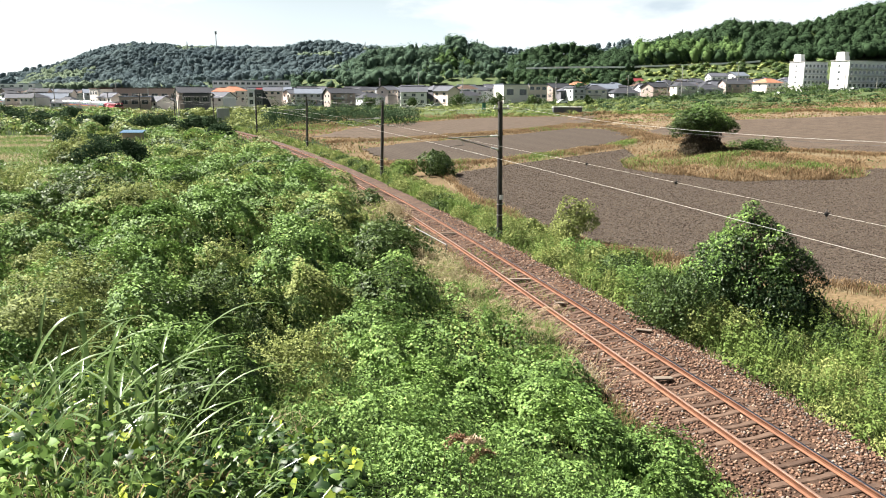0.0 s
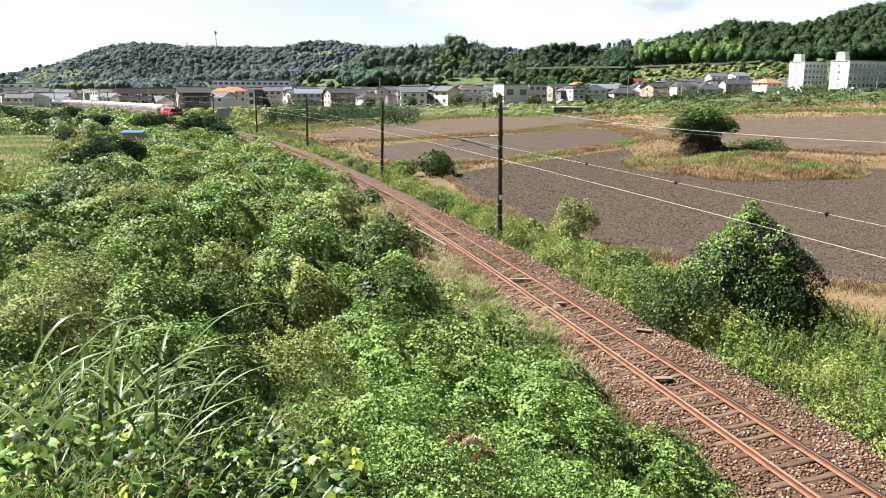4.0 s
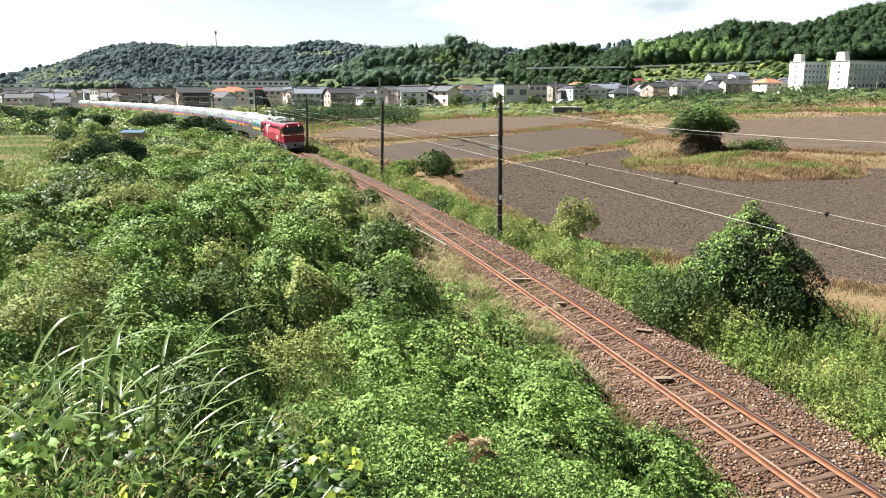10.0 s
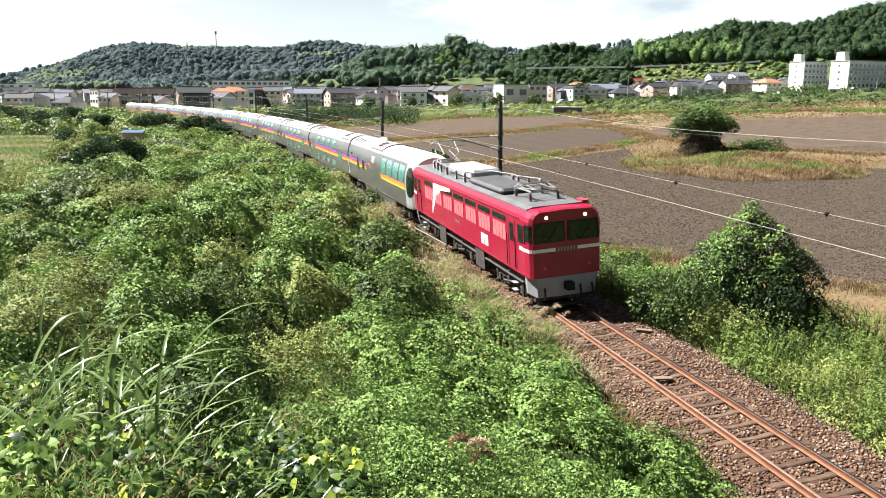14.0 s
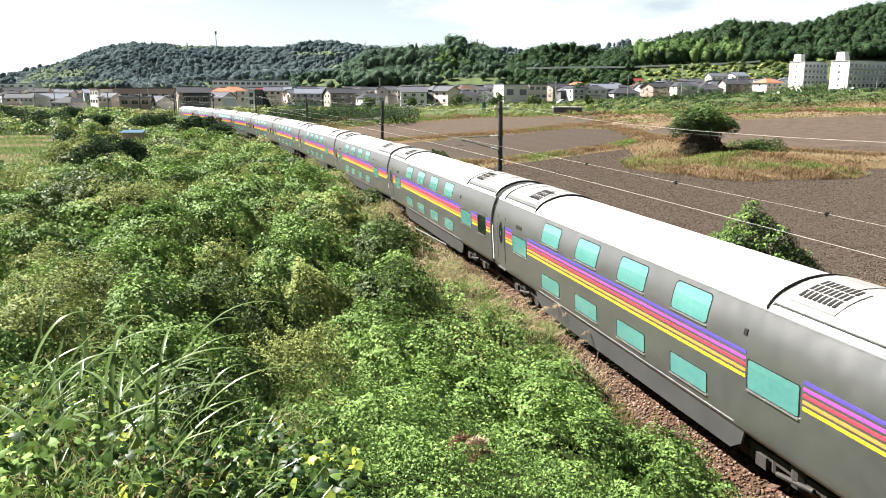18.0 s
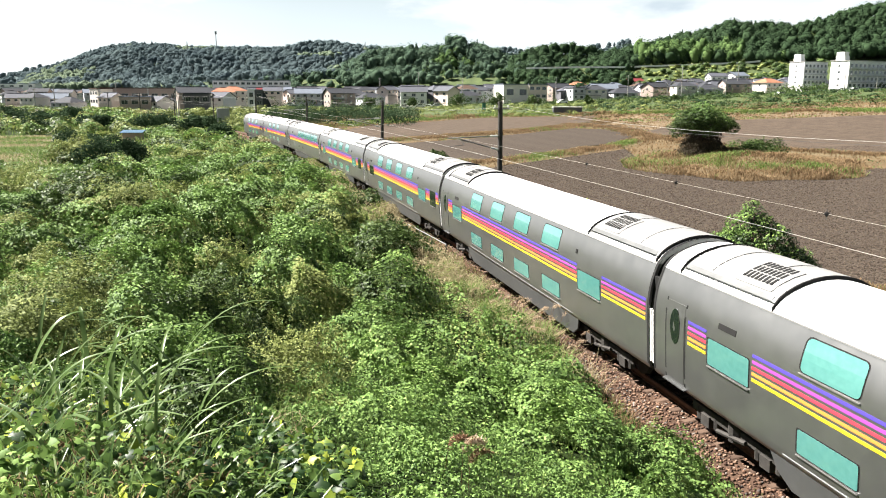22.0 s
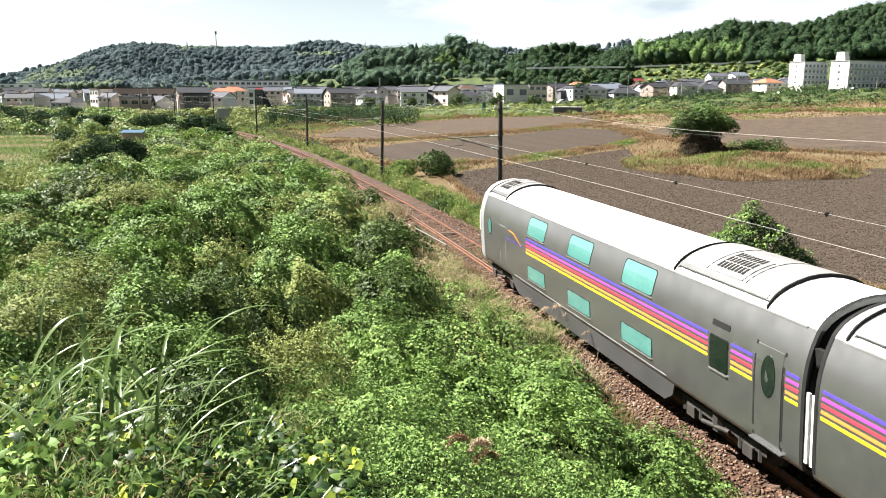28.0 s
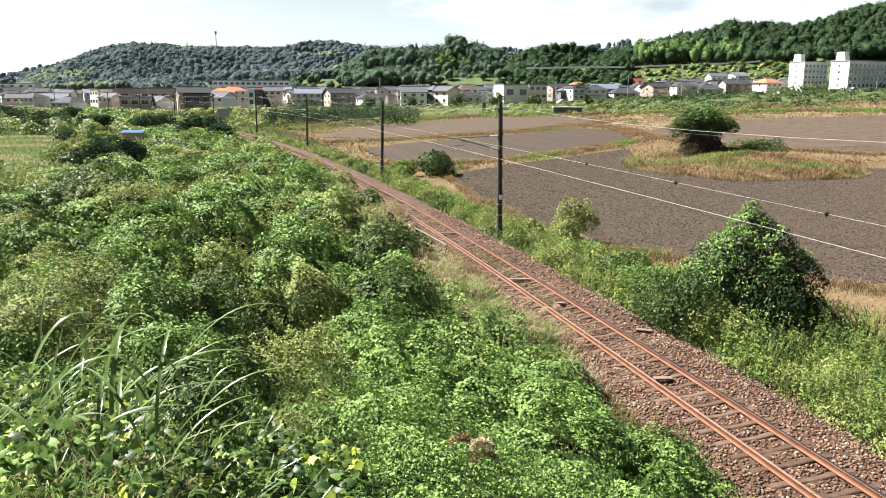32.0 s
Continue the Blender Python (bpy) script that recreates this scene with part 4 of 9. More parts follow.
# ---- grassy banks between the fields ----
def bank(name, points, half, dens, tall, broad, green=0.25, rise=0.25):
    """Dry and green tufts along a line of plan points."""
    pts = np.array(points, dtype=float)
    seg = np.hypot(*np.diff(pts, axis=0).T)
    total = seg.sum()
    n = int(total * half * 2 * dens)
    u = RNG.random(n) * total
    c = np.concatenate(([0], np.cumsum(seg)))
    x, y = np.interp(u, c, pts[:, 0]), np.interp(u, c, pts[:, 1])
    off = np.clip(RNG.normal(0, 0.5, n), -1.2, 1.2) * half * (0.6 + 0.8 * lattice(x, y, 6.0, 61))
    i = np.clip(np.searchsorted(c, u) - 1, 0, len(seg) - 1)
    d = np.diff(pts, axis=0)[i] / seg[i][:, None]
    x, y = x - d[:, 1] * off, y + d[:, 0] * off
    z = land(x, y) + rise * np.exp(-(off / half) ** 2)
    h = tall * (0.4 + lattice(x, y, 3.0, 62)) * RNG.uniform(0.5, 1.2, n)
    isg = lattice(x, y, 7.0, 63) * 0.7 + RNG.random(n) * 0.3 < green + 0.15
    P = np.stack([x, y, z - 0.05], -1)
    for nm, sel, m, lab in ((name + "_dry_grass", ~isg, M_STRAW, "tan dry grass on a field bank"), (name + "_green_grass", isg, M_GRASS, "green grass on a field bank")):
        if sel.sum() > 5:
            tagged(blades(nm, P[sel], h[sel], broad, m, lean=0.7, droop=0.45, seed=int(sel.sum())), lab, "grass", kind="stuff")
    top = Shape()
    k = max(int(total / 2.5), 3)
    rings = []
    for a in range(k + 1):
        uu = total * a / k
        px, py = np.interp(uu, c, pts[:, 0]), np.interp(uu, c, pts[:, 1])
        j = min(max(np.searchsorted(c, uu) - 1, 0), len(seg) - 1)
        dx, dy = np.diff(pts, axis=0)[j] / seg[j]
        row = []
        for o, up in ((-1.15, -0.1), (-0.6, 0.6), (0, 1.0), (0.6, 0.6), (1.15, -0.1)):
            w = half * (0.8 + 0.4 * float(lattice(px, py, 5.0, 64)))
            qx, qy = px - dy * o * w, py + dx * o * w
            row.append((qx, qy, float(land(qx, qy)) + rise * up * 0.9))
        rings.append(row)
    ob = top.loft(rings, closed=False).mesh(name, M_BANK, smooth=True)
    return tagged(ob, "low earth bank under dry grass", "bank", kind="structure")


M_BANK = mat("bank_earth", (0.075, 0.060, 0.030), (0.19, 0.140, 0.075), 0.95, grain=0.3, fine=4, bump=0.6, per="world")
bank("field_bank_1", [(-8, 91), (2.0, 92.5), (9.5, 99), (17.5, 109.5), (27, 123), (34, 136), (46, 147)], 1.8, 34, 0.55, 0.07)
bank("field_bank_2", [(-20, 132), (-7, 139), (8, 155), (19, 168), (30, 182), (42, 195)], 2.6, 22, 0.55, 0.09, 0.12)
bank("field_bank_3", [(30, 190), (39, 172), (38, 150), (44, 122), (60, 105), (120, 100)], 3.2, 18, 0.5, 0.08, 0.15)
bank("field_bank_4", [(-34, 176), (-22, 200), (10, 236), (50, 236), (120, 200)], 5.0, 14, 0.7, 0.14, 0.45)
bank("field_side", [(4.6, 50), (2.4, 62), (0.2, 80), (2.6, 89)], 0.6, 60, 0.45, 0.04, 0.2, 0.15)
bank("field_rim", [(3.4, 60), (5.0, 52), (7.2, 45.5), (9.4, 41.6), (11.5, 39)], 0.6, 130, 0.5, 0.03, 0.35, 0.14)
bank("field_edge", [(6.5, 47), (10.2, 40.5), (14, 36.5), (18, 33.2), (24, 29.8), (40, 27)], 1.0, 90, 0.38, 0.03, 0.05, 0.1)


# ---- trees and shrubs ----
def crown_points(blobs, n, seed, shell=(0.62, 1.08)):
    r = np.random.default_rng(seed)
    vol = np.array([b[3] * b[3] + b[3] * b[4] for b in blobs])
    pick = r.choice(len(blobs), n, p=vol / vol.sum())
    B = np.array(blobs)[pick]
    d = unit(r.normal(size=(n, 3)))
    lump = 0.80 + 0.42 * lattice(d[:, 0] * 3 + B[:, 0] * 2, d[:, 1] * 3 + d[:, 2] * 4 + B[:, 1], 0.9, seed + 1)
    rad = (shell[0] + (shell[1] - shell[0]) * r.random(n) ** 0.5) * lump
    P = B[:, :3] + d * rad[:, None] * np.stack([B[:, 3], B[:, 3], B[:, 4]], -1)
    P, ok = tuft(P, d, np.full(n, float(np.mean(B[:, 3])) * 0.11), seed + 3, 0.30)
    return P[ok], unit(d + np.array([0, 0, 0.35]))[ok]


def tree(name, x, y, blobs, trunk_r, n, size, material, label, category="tree", seed=1, z=None, group="", limbs=True, wide=0.6):
    """Trunk, limbs to each clump of the crown, and single leaves. blobs: (dx, dy, dz, radius, half height)."""
    z = float(land(x, y)) - 0.05 if z is None else z
    t = thing(name, x, y, z, 0, label, category, group)
    trunk = Shape()
    fork = min(b[2] - b[4] * 0.5 for b in blobs)
    fork = max(fork, 0.25)
    trunk.tube((0, 0, -0.2), (0.04, 0.02, fork * 0.6), trunk_r * 1.25, trunk_r, 9)
    trunk.tube((0.04, 0.02, fork * 0.6), (0.0, 0.0, fork), trunk_r, trunk_r * 0.85, 9)
    trunk.mesh("trunk", M_BARK, t)
    if limbs:
        for b in blobs[:12]:
            l = Shape()
            mid = (b[0] * 0.5, b[1] * 0.5, fork + (b[2] - fork) * 0.45)
            l.tube((0, 0, fork * 0.95), mid, trunk_r * 0.6, trunk_r * 0.4, 7)
            l.tube(mid, (b[0], b[1], b[2] + b[4] * 0.3), trunk_r * 0.4, trunk_r * 0.12, 7)
            l.mesh("limb", M_BARK, t)
    P, N = crown_points(blobs, n, seed)
    P[:, 2] = np.maximum(P[:, 2], 0.05)
    r = np.random.default_rng(seed + 5)
    leaves("crown", P, N, size * r.uniform(0.6, 1.3, len(P)), material, t, wide=wide, wild=0.55, seed=seed + 9)
    return t


def clump(seed, w, h, count, low=0.3):
    r = random.Random(seed)
    out = []
    for k in range(count):
        a, q = r.uniform(0, 6.283), math.sqrt(r.random())
        rad = w * r.uniform(0.26, 0.42)
        dz = h * (low + (0.92 - low) * r.random() * (1.0 - 0.6 * q))
        out.append((math.cos(a) * q * w * 0.62, math.sin(a) * q * w * 0.62, dz, rad, min(rad * 0.9, max(h - dz, 0.3) + 0.2)))
    return out


_ivy = [(0, 0, 1.6, 1.7, 1.3), (0.05, 0, 4.25, 0.38, 0.42), (-0.15, 0.1, 3.85, 0.6, 0.5), (0.35, 0, 3.6, 0.65, 0.5)]
_rr = random.Random(12)
for zz, wide_, count, lump in ((3.25, 0.85, 6, 0.62), (2.6, 1.35, 8, 0.72), (1.9, 1.75, 9, 0.80), (1.2, 2.1, 10, 0.85), (0.5, 2.3, 11, 0.80)):
    for k in range(count):
        aa = 6.283 * (k + _rr.uniform(-0.3, 0.3)) / count + zz
        _ivy.append((math.cos(aa) * wide_ + 0.10, math.sin(aa) * wide_ * 0.85, zz + _rr.uniform(-0.25, 0.25), lump * _rr.uniform(0.7, 1.15), lump * _rr.uniform(0.55, 0.9)))
ivy = tree("ivy_covered_shrub", 11.25, 27.5, _ivy, 0.16, 52000, 0.11, M_IVY, "large dark green shrub smothered in vines beside the track", "shrub", 71)
# sunlight put into colour: brighter vine leaves only where the crown faces the sun
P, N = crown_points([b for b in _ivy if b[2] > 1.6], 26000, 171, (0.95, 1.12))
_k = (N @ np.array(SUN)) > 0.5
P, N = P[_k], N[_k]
leaves("vine_leaves", P, N, 0.105 * RNG.uniform(0.6, 1.3, len(P)), M_VINE, ivy, "vine leaves coloured brighter on the sun side", seed=172)
tree("young_verge_tree", 7.5, 43.4, [(0, 0, 1.3, 0.85, 0.8), (-0.6, 0, 1.0, 0.7, 0.7), (0.5, 0.1, 1.9, 0.7, 0.6), (0.9, 0, 1.4, 0.6, 0.5), (-0.3, 0, 2.3, 0.55, 0.45), (-0.5, -0.3, 0.6, 0.8, 0.5)], 0.06, 7000, 0.13, M_WEED,
     "small yellow-green tree at the ploughed field's edge", "tree", 72)
tree("field_edge_shrub", -0.4, 80.5, clump(3, 3.0, 2.6, 9, 0.25), 0.10, 9000, 0.22, M_DARK, "rounded dark green shrub at the field's corner", "shrub", 73)
tree("verge_shrub", -4.4, 79.5, clump(4, 2.0, 1.6, 6, 0.25), 0.08, 4000, 0.22, M_GRASS, "light green shrub on the verge", "shrub", 74)
isle = tree("field_tree", 31.4, 94.2, [(0, 0, 5.3, 2.2, 1.3), (-1.6, 0, 5.1, 1.7, 1.1), (1.6, 0.2, 5.0, 1.8, 0.95), (0.2, 0.3, 6.2, 1.5, 0.8), (2.9, 0, 4.6, 1.1, 0.5), (-2.5, 0, 4.5, 1.1, 0.8), (0.8, -0.6, 4.5, 1.8, 0.7)],
            0.45, 15000, 0.24, M_DARK, "spreading green tree with a dark vine-draped trunk in the field", "tree", 75)
P, N = crown_points([(0, -0.4, 1.6, 2.2, 2.0), (-1.3, -0.3, 1.2, 1.6, 1.6), (1.3, -0.3, 1.2, 1.6, 1.6), (0.1, -0.3, 3.1, 1.8, 1.3)], 14000, 76)
leaves("hanging_vine", P, N, 0.28, mat("dead_vine", (0.022, 0.019, 0.012), (0.070, 0.056, 0.032), 0.9, per="island", grain=0.5, fine=3, bump=0, translucent=0.1), isle, "dark brown hanging vines", wide=0.25, seed=77)
# upward-facing leaves get a brighter colour that stands in for sunlight
P, N = crown_points([(0, 0, 5.4, 2.2, 1.25), (-1.6, 0, 5.2, 1.7, 1.1), (1.6, 0.2, 5.1, 1.8, 1.0), (0.2, 0.3, 6.3, 1.5, 0.8), (2.9, 0, 4.7, 1.1, 0.5)], 5000, 178, (0.95, 1.12))
up_ = N[:, 2] > 0.45
leaves("sunlit_leaves", P[up_], N[up_], 0.24, M_VINE, isle, "upper leaves in a brighter, sunlit colour", seed=179)
# grassy island round the field tree
_a = RNG.random(26000) * 6.283
_q = np.sqrt(RNG.random(26000))
_rim = 0.78 + 0.42 * lattice(np.cos(_a) * 2 + 9, np.sin(_a) * 2 + 9, 0.8, 84)
_lx = 35.5 + np.cos(_a) * _q * 12.5 * _rim
_ly = 90.0 + np.sin(_a) * _q * (13.0 - 2.5 * np.cos(_a)) * _rim
_hz = (0.85 + 1.3 * lattice(_lx, _ly, 4.5, 85)) * np.maximum(1 - _q ** 2, 0)
_rings = []
for k in range(6):
    qq = k / 5
    row = []
    for a in range(30):
        an = a * math.pi / 15
        rim = 0.78 + 0.42 * float(lattice(math.cos(an) * 2 + 9, math.sin(an) * 2 + 9, 0.8, 84))
        gx, gy = 35.5 + math.cos(an) * qq * 12.5 * rim, 90.0 + math.sin(an) * qq * (13.0 - 2.5 * math.cos(an)) * rim
        row.append((gx, gy, float(land(35.5, 93.0)) + (0.85 + 1.3 * float(lattice(gx, gy, 4.5, 85))) * (1 - qq * qq) - 0.1 * (k == 5)))
    _rings.append(row)
tagged(Shape().loft(_rings, closed=True, caps=False).mesh("island_mound", M_BANK, smooth=True), "low earth mound under dry grass", "bank", kind="structure")
_g = lattice(_lx, _ly, 3.0, 81) + RNG.normal(0, 0.15, 26000)
for nm, sel, m in (("island_dry_grass", _g > 0.24, M_STRAW), ("island_green_grass", _g <= 0.24, M_GRASS)):
    tagged(blades(nm, np.stack([_lx, _ly, float(land(35.5, 93.0)) + _hz - 0.05], -1)[sel], (0.25 + 0.9 * lattice(_lx, _ly, 1.8, 82) * RNG.uniform(0.4, 1.0, 26000))[sel], 0.055, m, lean=1.0, droop=0.5, seed=83),
           "dry and green grass on the field island", "grass", kind="stuff")
tree("low_field_shrub", 39.5, 95.5, clump(7, 5.0, 2.0, 12, 0.2), 0.10, 9000, 0.26, M_DARK, "low dark shrub on the field island", "shrub", 78, z=float(land(39.5, 95.5)) + 0.6)

# shrubs left of the line
for k, (x, y, w, h, cnt, m, sz, n) in enumerate(((-23.2, 41.5, 3.0, 2.6, 10, M_DARK, 0.15, 14000), (-20.0, 37.0, 1.6, 1.6, 6, M_DARK, 0.13, 6000), (-34.5, 80.0, 4.2, 3.4, 10, M_WOODS, 0.24, 11000),
                                                 (-40.5, 84.0, 3.6, 3.0, 8, M_WEED, 0.24, 8000), (-46.0, 96.0, 4.4, 3.2, 9, M_WOODS, 0.28, 8000), (-47.0, 150.0, 5.0, 3.0, 10, M_WOODS, 0.42, 8000),
                                                 (-58.0, 155.0, 6.0, 3.4, 10, M_WOODS, 0.42, 8000), (-36.5, 128.0, 3.2, 3.0, 6, M_WOODS, 0.34, 4500), (-72.0, 160.0, 5.0, 3.0, 9, M_WOODS, 0.45, 6000),
                                                 (-88.0, 172.0, 6.0, 3.0, 9, M_WOODS, 0.5, 6000), (-93.0, 196.0, 5.0, 3.6, 9, M_WOODS, 0.55, 6000), (-112.0, 205.0, 6.0, 2.6, 9, M_WOODS, 0.55, 5000),
                                                 (-78.0, 150.0, 4.0, 3.0, 6, M_WOODS, 0.4, 3000), (-132.0, 230.0, 8.0, 3.0, 9, M_WOODS, 0.6, 5000), (-30.0, 68.0, 2.2, 1.5, 6, M_WEED, 0.2, 5000),
                                                 (-12.5, 45.0, 1.8, 1.3, 6, M_DARK, 0.15, 6000), (-4.5, 33.0, 1.5, 1.2, 6, M_DARK, 0.12, 6000), (-5.2, 18.2, 1.3, 1.3, 6, M_DARK, 0.085, 9000),
                                                 (-1.8, 25.5, 1.4, 1.2, 6, M_DARK, 0.10, 7000), (-9.0, 27.5, 1.5, 1.2, 6, M_DARK, 0.10, 7000), (-6.6, 13.4, 1.0, 0.9, 5, M_DARK, 0.075, 7000), (-3.5, 17.2, 1.5, 1.45, 7, M_WEED, 0.08, 9000), (-6.2, 29.5, 1.9, 1.5, 8, M_DARK, 0.11, 9000), (-2.7, 36.0, 2.3, 2.0, 9, M_DARK, 0.13, 9000), (-4.9, 29.0, 1.4, 1.2, 6, M_WEED, 0.11, 6000), (-16.5, 32.0, 1.8, 1.5, 7, M_DARK, 0.12, 7000), (-8.5, 56.0, 2.4, 1.6, 8, M_DARK, 0.2, 6000), (-14.0, 60.0, 2.6, 1.6, 8, M_DARK, 0.2, 6000), (-5.5, 52.0, 2.0, 1.4, 7, M_DARK, 0.18, 5000), (7.3, 38.6, 1.7, 1.6, 7, M_VINE, 0.13, 5000), (7.9, 36.2, 1.5, 1.4, 7, M_WEED, 0.12, 5000), (8.4, 33.8, 1.8, 1.7, 8, M_DARK, 0.12, 6000), (8.6, 31.4, 1.5, 1.4, 7, M_VINE, 0.11, 6000), (9.3, 29.4, 1.8, 1.8, 8, M_DARK, 0.11, 7000), (5.6, 44.5, 1.3, 1.2, 6, M_WEED, 0.14, 4000), (8.1, 25.4, 1.9, 2.3, 8, M_DARK, 0.095, 9000), (9.3, 25.0, 1.6, 1.7, 7, M_WEED, 0.095, 6000))):
    tree("shrub", x, y, clump(100 + k, w, h, cnt, 0.28), 0.09, n, sz, m, "dense green shrub among weeds" if m in (M_WEED, M_VINE) else "dense dark green shrub among weeds", "shrub", 200 + k, group="shrubs in the weeds")

# ---- the train ----
M_BODY = mat("coach_silver", (0.275, 0.278, 0.278), (0.345, 0.347, 0.345), 0.33, metal=0.85, grain=0.4, fine=2.5, bump=0.0)
M_SKIRT = mat("coach_skirt", (0.085, 0.088, 0.09), (0.125, 0.128, 0.13), 0.45, metal=0.4, grain=0.8, fine=6, bump=0.0)
M_ROOF = mat("coach_roof", (0.66, 0.66, 0.65), (0.80, 0.80, 0.79), 0.55, grain=0.7, fine=12, bump=0.05)
M_COVER = mat("roof_cover", (0.19, 0.19, 0.187), (0.28, 0.28, 0.275), 0.55, grain=1.5, fine=20, bump=0.06)
M_PANE = mat("teal_pane", (0.062, 0.195, 0.180), (0.105, 0.27, 0.248), 0.08, grain=0.5, fine=8, bump=0.0, spec=0.7, coat=0.5)
M_DARKPANE = mat("dark_pane", (0.006, 0.011, 0.008), (0.014, 0.022, 0.016), 0.06, grain=1, fine=8, bump=0.0, spec=0.35)
M_RUBBER = mat("black_rubber", (0.007, 0.007, 0.007), (0.018, 0.018, 0.018), 0.8, grain=3, fine=30, bump=0.1, spec=0.2)
M_GEAR = mat("bogie_grime", (0.024, 0.023, 0.022), (0.075, 0.068, 0.062), 0.8, grain=4, fine=40, bump=0.4, metal=0.2)
M_STEEL = mat("worn_steel", (0.25, 0.25, 0.25), (0.45, 0.44, 0.43), 0.45, grain=4, fine=40, bump=0.1, metal=0.8)
M_WHITE = mat("white_paint", (0.72, 0.72, 0.71), (0.85, 0.85, 0.84), 0.4, grain=2, fine=30, bump=0.02)
M_PEARL = mat("pale_grey_paint", (0.31, 0.325, 0.335), (0.40, 0.415, 0.425), 0.35, grain=1, fine=20, bump=0.02, metal=0.3)
BAND = [mat("band_" + n, tuple(v * 0.9 for v in c), c, 0.4, grain=1, fine=20, bump=0.02) for n, c in
        (("yellow", (0.85, 0.62, 0.03)), ("orange", (0.80, 0.27, 0.06)), ("red", (0.72, 0.055, 0.085)), ("purple", (0.38, 0.07, 0.36)), ("blue", (0.085, 0.06, 0.42)))]

SIDE = [(1.40, 0.95), (1.432, 1.05), (1.446, 1.2), (1.45, 1.6), (1.45, 2.2), (1.448, 2.45), (1.441, 2.6), (1.427, 2.75), (1.403, 2.9), (1.37, 3.05), (1.327, 3.2), (1.276, 3.34), (1.22, 3.47), (1.17, 3.58)]
TOP = [(1.17, 3.58), (1.10, 3.67), (1.0, 3.77), (0.86, 3.86), (0.70, 3.93), (0.5, 3.995), (0.25, 4.045), (0.0, 4.06)]


def flank(z):
    pts = SIDE + TOP[1:]
    return float(np.interp(z, [b for a, b in pts], [a for a, b in pts]))


def patch(shape, x0, x1, z0, z1, side, proud, n=3, round_=0.0):
    """A plate that follows the coach's flank; side -1 or 1."""
    zs = [z0 + (z1 - z0) * k / n for k in range(n + 1)]
    if round_:
        cut = [round_ * (1 - math.cos(k * math.pi / 8)) for k in range(5)]
        zs = [z0 + c for c in cut] + [z0 + round_ + (z1 - z0 - 2 * round_) * k / 6 for k in range(1, 6)] + [z1 - c for c in cut[::-1]]
    outer, inner = [], []
    for z in zs:
        y = flank(z) + proud
        e = min(z - z0, z1 - z)
        nib = round_ - math.sqrt(max(round_ ** 2 - max(round_ - e, 0) ** 2, 0)) if round_ else 0.0
        outer.append([(x0 + nib, side * y, z), (x1 - nib, side * y, z)])
        inner.append([(x0 + nib, side * (y - 0.03), z), (x1 - nib, side * (y - 0.03), z)])
    rings = outer + inner[::-1]
    flip = [r[::side] for r in rings]
    verts = [p for r in flip for p in r]
    k = len(rings)
    faces = [(2 * i, 2 * i + 1, 2 * ((i + 1) % k) + 1, 2 * ((i + 1) % k)) for i in range(k)]
    faces += [tuple(2 * i for i in range(k))[::-1], tuple(2 * i + 1 for i in range(k))]
    return shape.add(verts, faces)


def oval(shape, x, z, rx, rz, side, proud):
    n = 20
    pts = [(x + rx * math.cos(2 * math.pi * i / n), z + rz * math.sin(2 * math.pi * i / n)) for i in range(n)]
    if side > 0:
        pts = pts[::-1]
    verts = [(a, side * (flank(b) + proud), b) for a, b in pts] + [(a, side * (flank(b) - 0.02), b) for a, b in pts]
    return shape.add(verts, [tuple(range(n))] + [(i, n + i, n + (i + 1) % n, (i + 1) % n) for i in range(n)])


def bogie(parent, x, wheel_r=0.43, base=2.1):
    b = Shape()
    for side in (-1, 1):
        y = side * 1.10
        b.box(x - base / 2 - 0.55, x + base / 2 + 0.55, y - 0.07, y + 0.07, 0.52, 0.70)
        for dx in (-base / 2, base / 2):
            b.box(x + dx - 0.16, x + dx + 0.16, y - 0.12, y + 0.14, 0.30, 0.56)
            b.tube((x + dx - 0.33, y, 0.34), (x + dx - 0.33, y, 0.62), 0.09, n=8)
            b.tube((x + dx + 0.33, y, 0.34), (x + dx + 0.33, y, 0.62), 0.09, n=8)
        b.tube((x, y, 0.42), (x, y, 0.92), 0.2, n=10)
        b.tube((x - 0.5, y + side * 0.16, 0.44), (x + 0.5, y + side * 0.16, 0.60), 0.05, n=6)
    b.box(x - 0.3, x + 0.3, -1.0, 1.0, 0.5, 0.8)
    frame_ = b.mesh("bogie", M_GEAR, parent, "grimy dark steel bogie")
    for dx in (-base / 2, base / 2):
        for side in (-1, 1):
            w = Shape()
            w.tube((x + dx, side * 0.50, wheel_r), (x + dx, side * 0.53, wheel_r), wheel_r + 0.028, n=20)
            w.tube((x + dx, side * 0.53, wheel_r), (x + dx, side * 0.63, wheel_r), wheel_r, n=20)
            w.tube((x + dx, side * 0.63, wheel_r), (x + dx, side * 0.68, wheel_r), 0.14, n=10)
            w.mesh("wheel", M_GEAR, frame_)
    return frame_


def window(car, x0, x1, z0, z1, pane=None, sides=(-1, 1)):
    for side in sides:
        # rubber border, wider at the rear edge, where its black imitates reveal shade
        f = patch(Shape(), x0 - 0.045, x1 + 0.02, z0 - 0.02, z1 + 0.022, side, 0.006, round_=0.12 if z0 > 2.7 else 0.05).mesh("window", M_RUBBER, car)
        patch(Shape(), x0, x1, z0, z1, side, 0.013, round_=0.10 if z0 > 2.7 else 0.04).mesh("pane", pane or M_PANE, f)
        Shape().box(x0 - 0.02, x1 + 0.02, side * (flank(z0) + 0.01), side * (flank(z0) + 0.035), z0 - 0.06, z0 - 0.035).mesh("sill", M_STEEL, f)


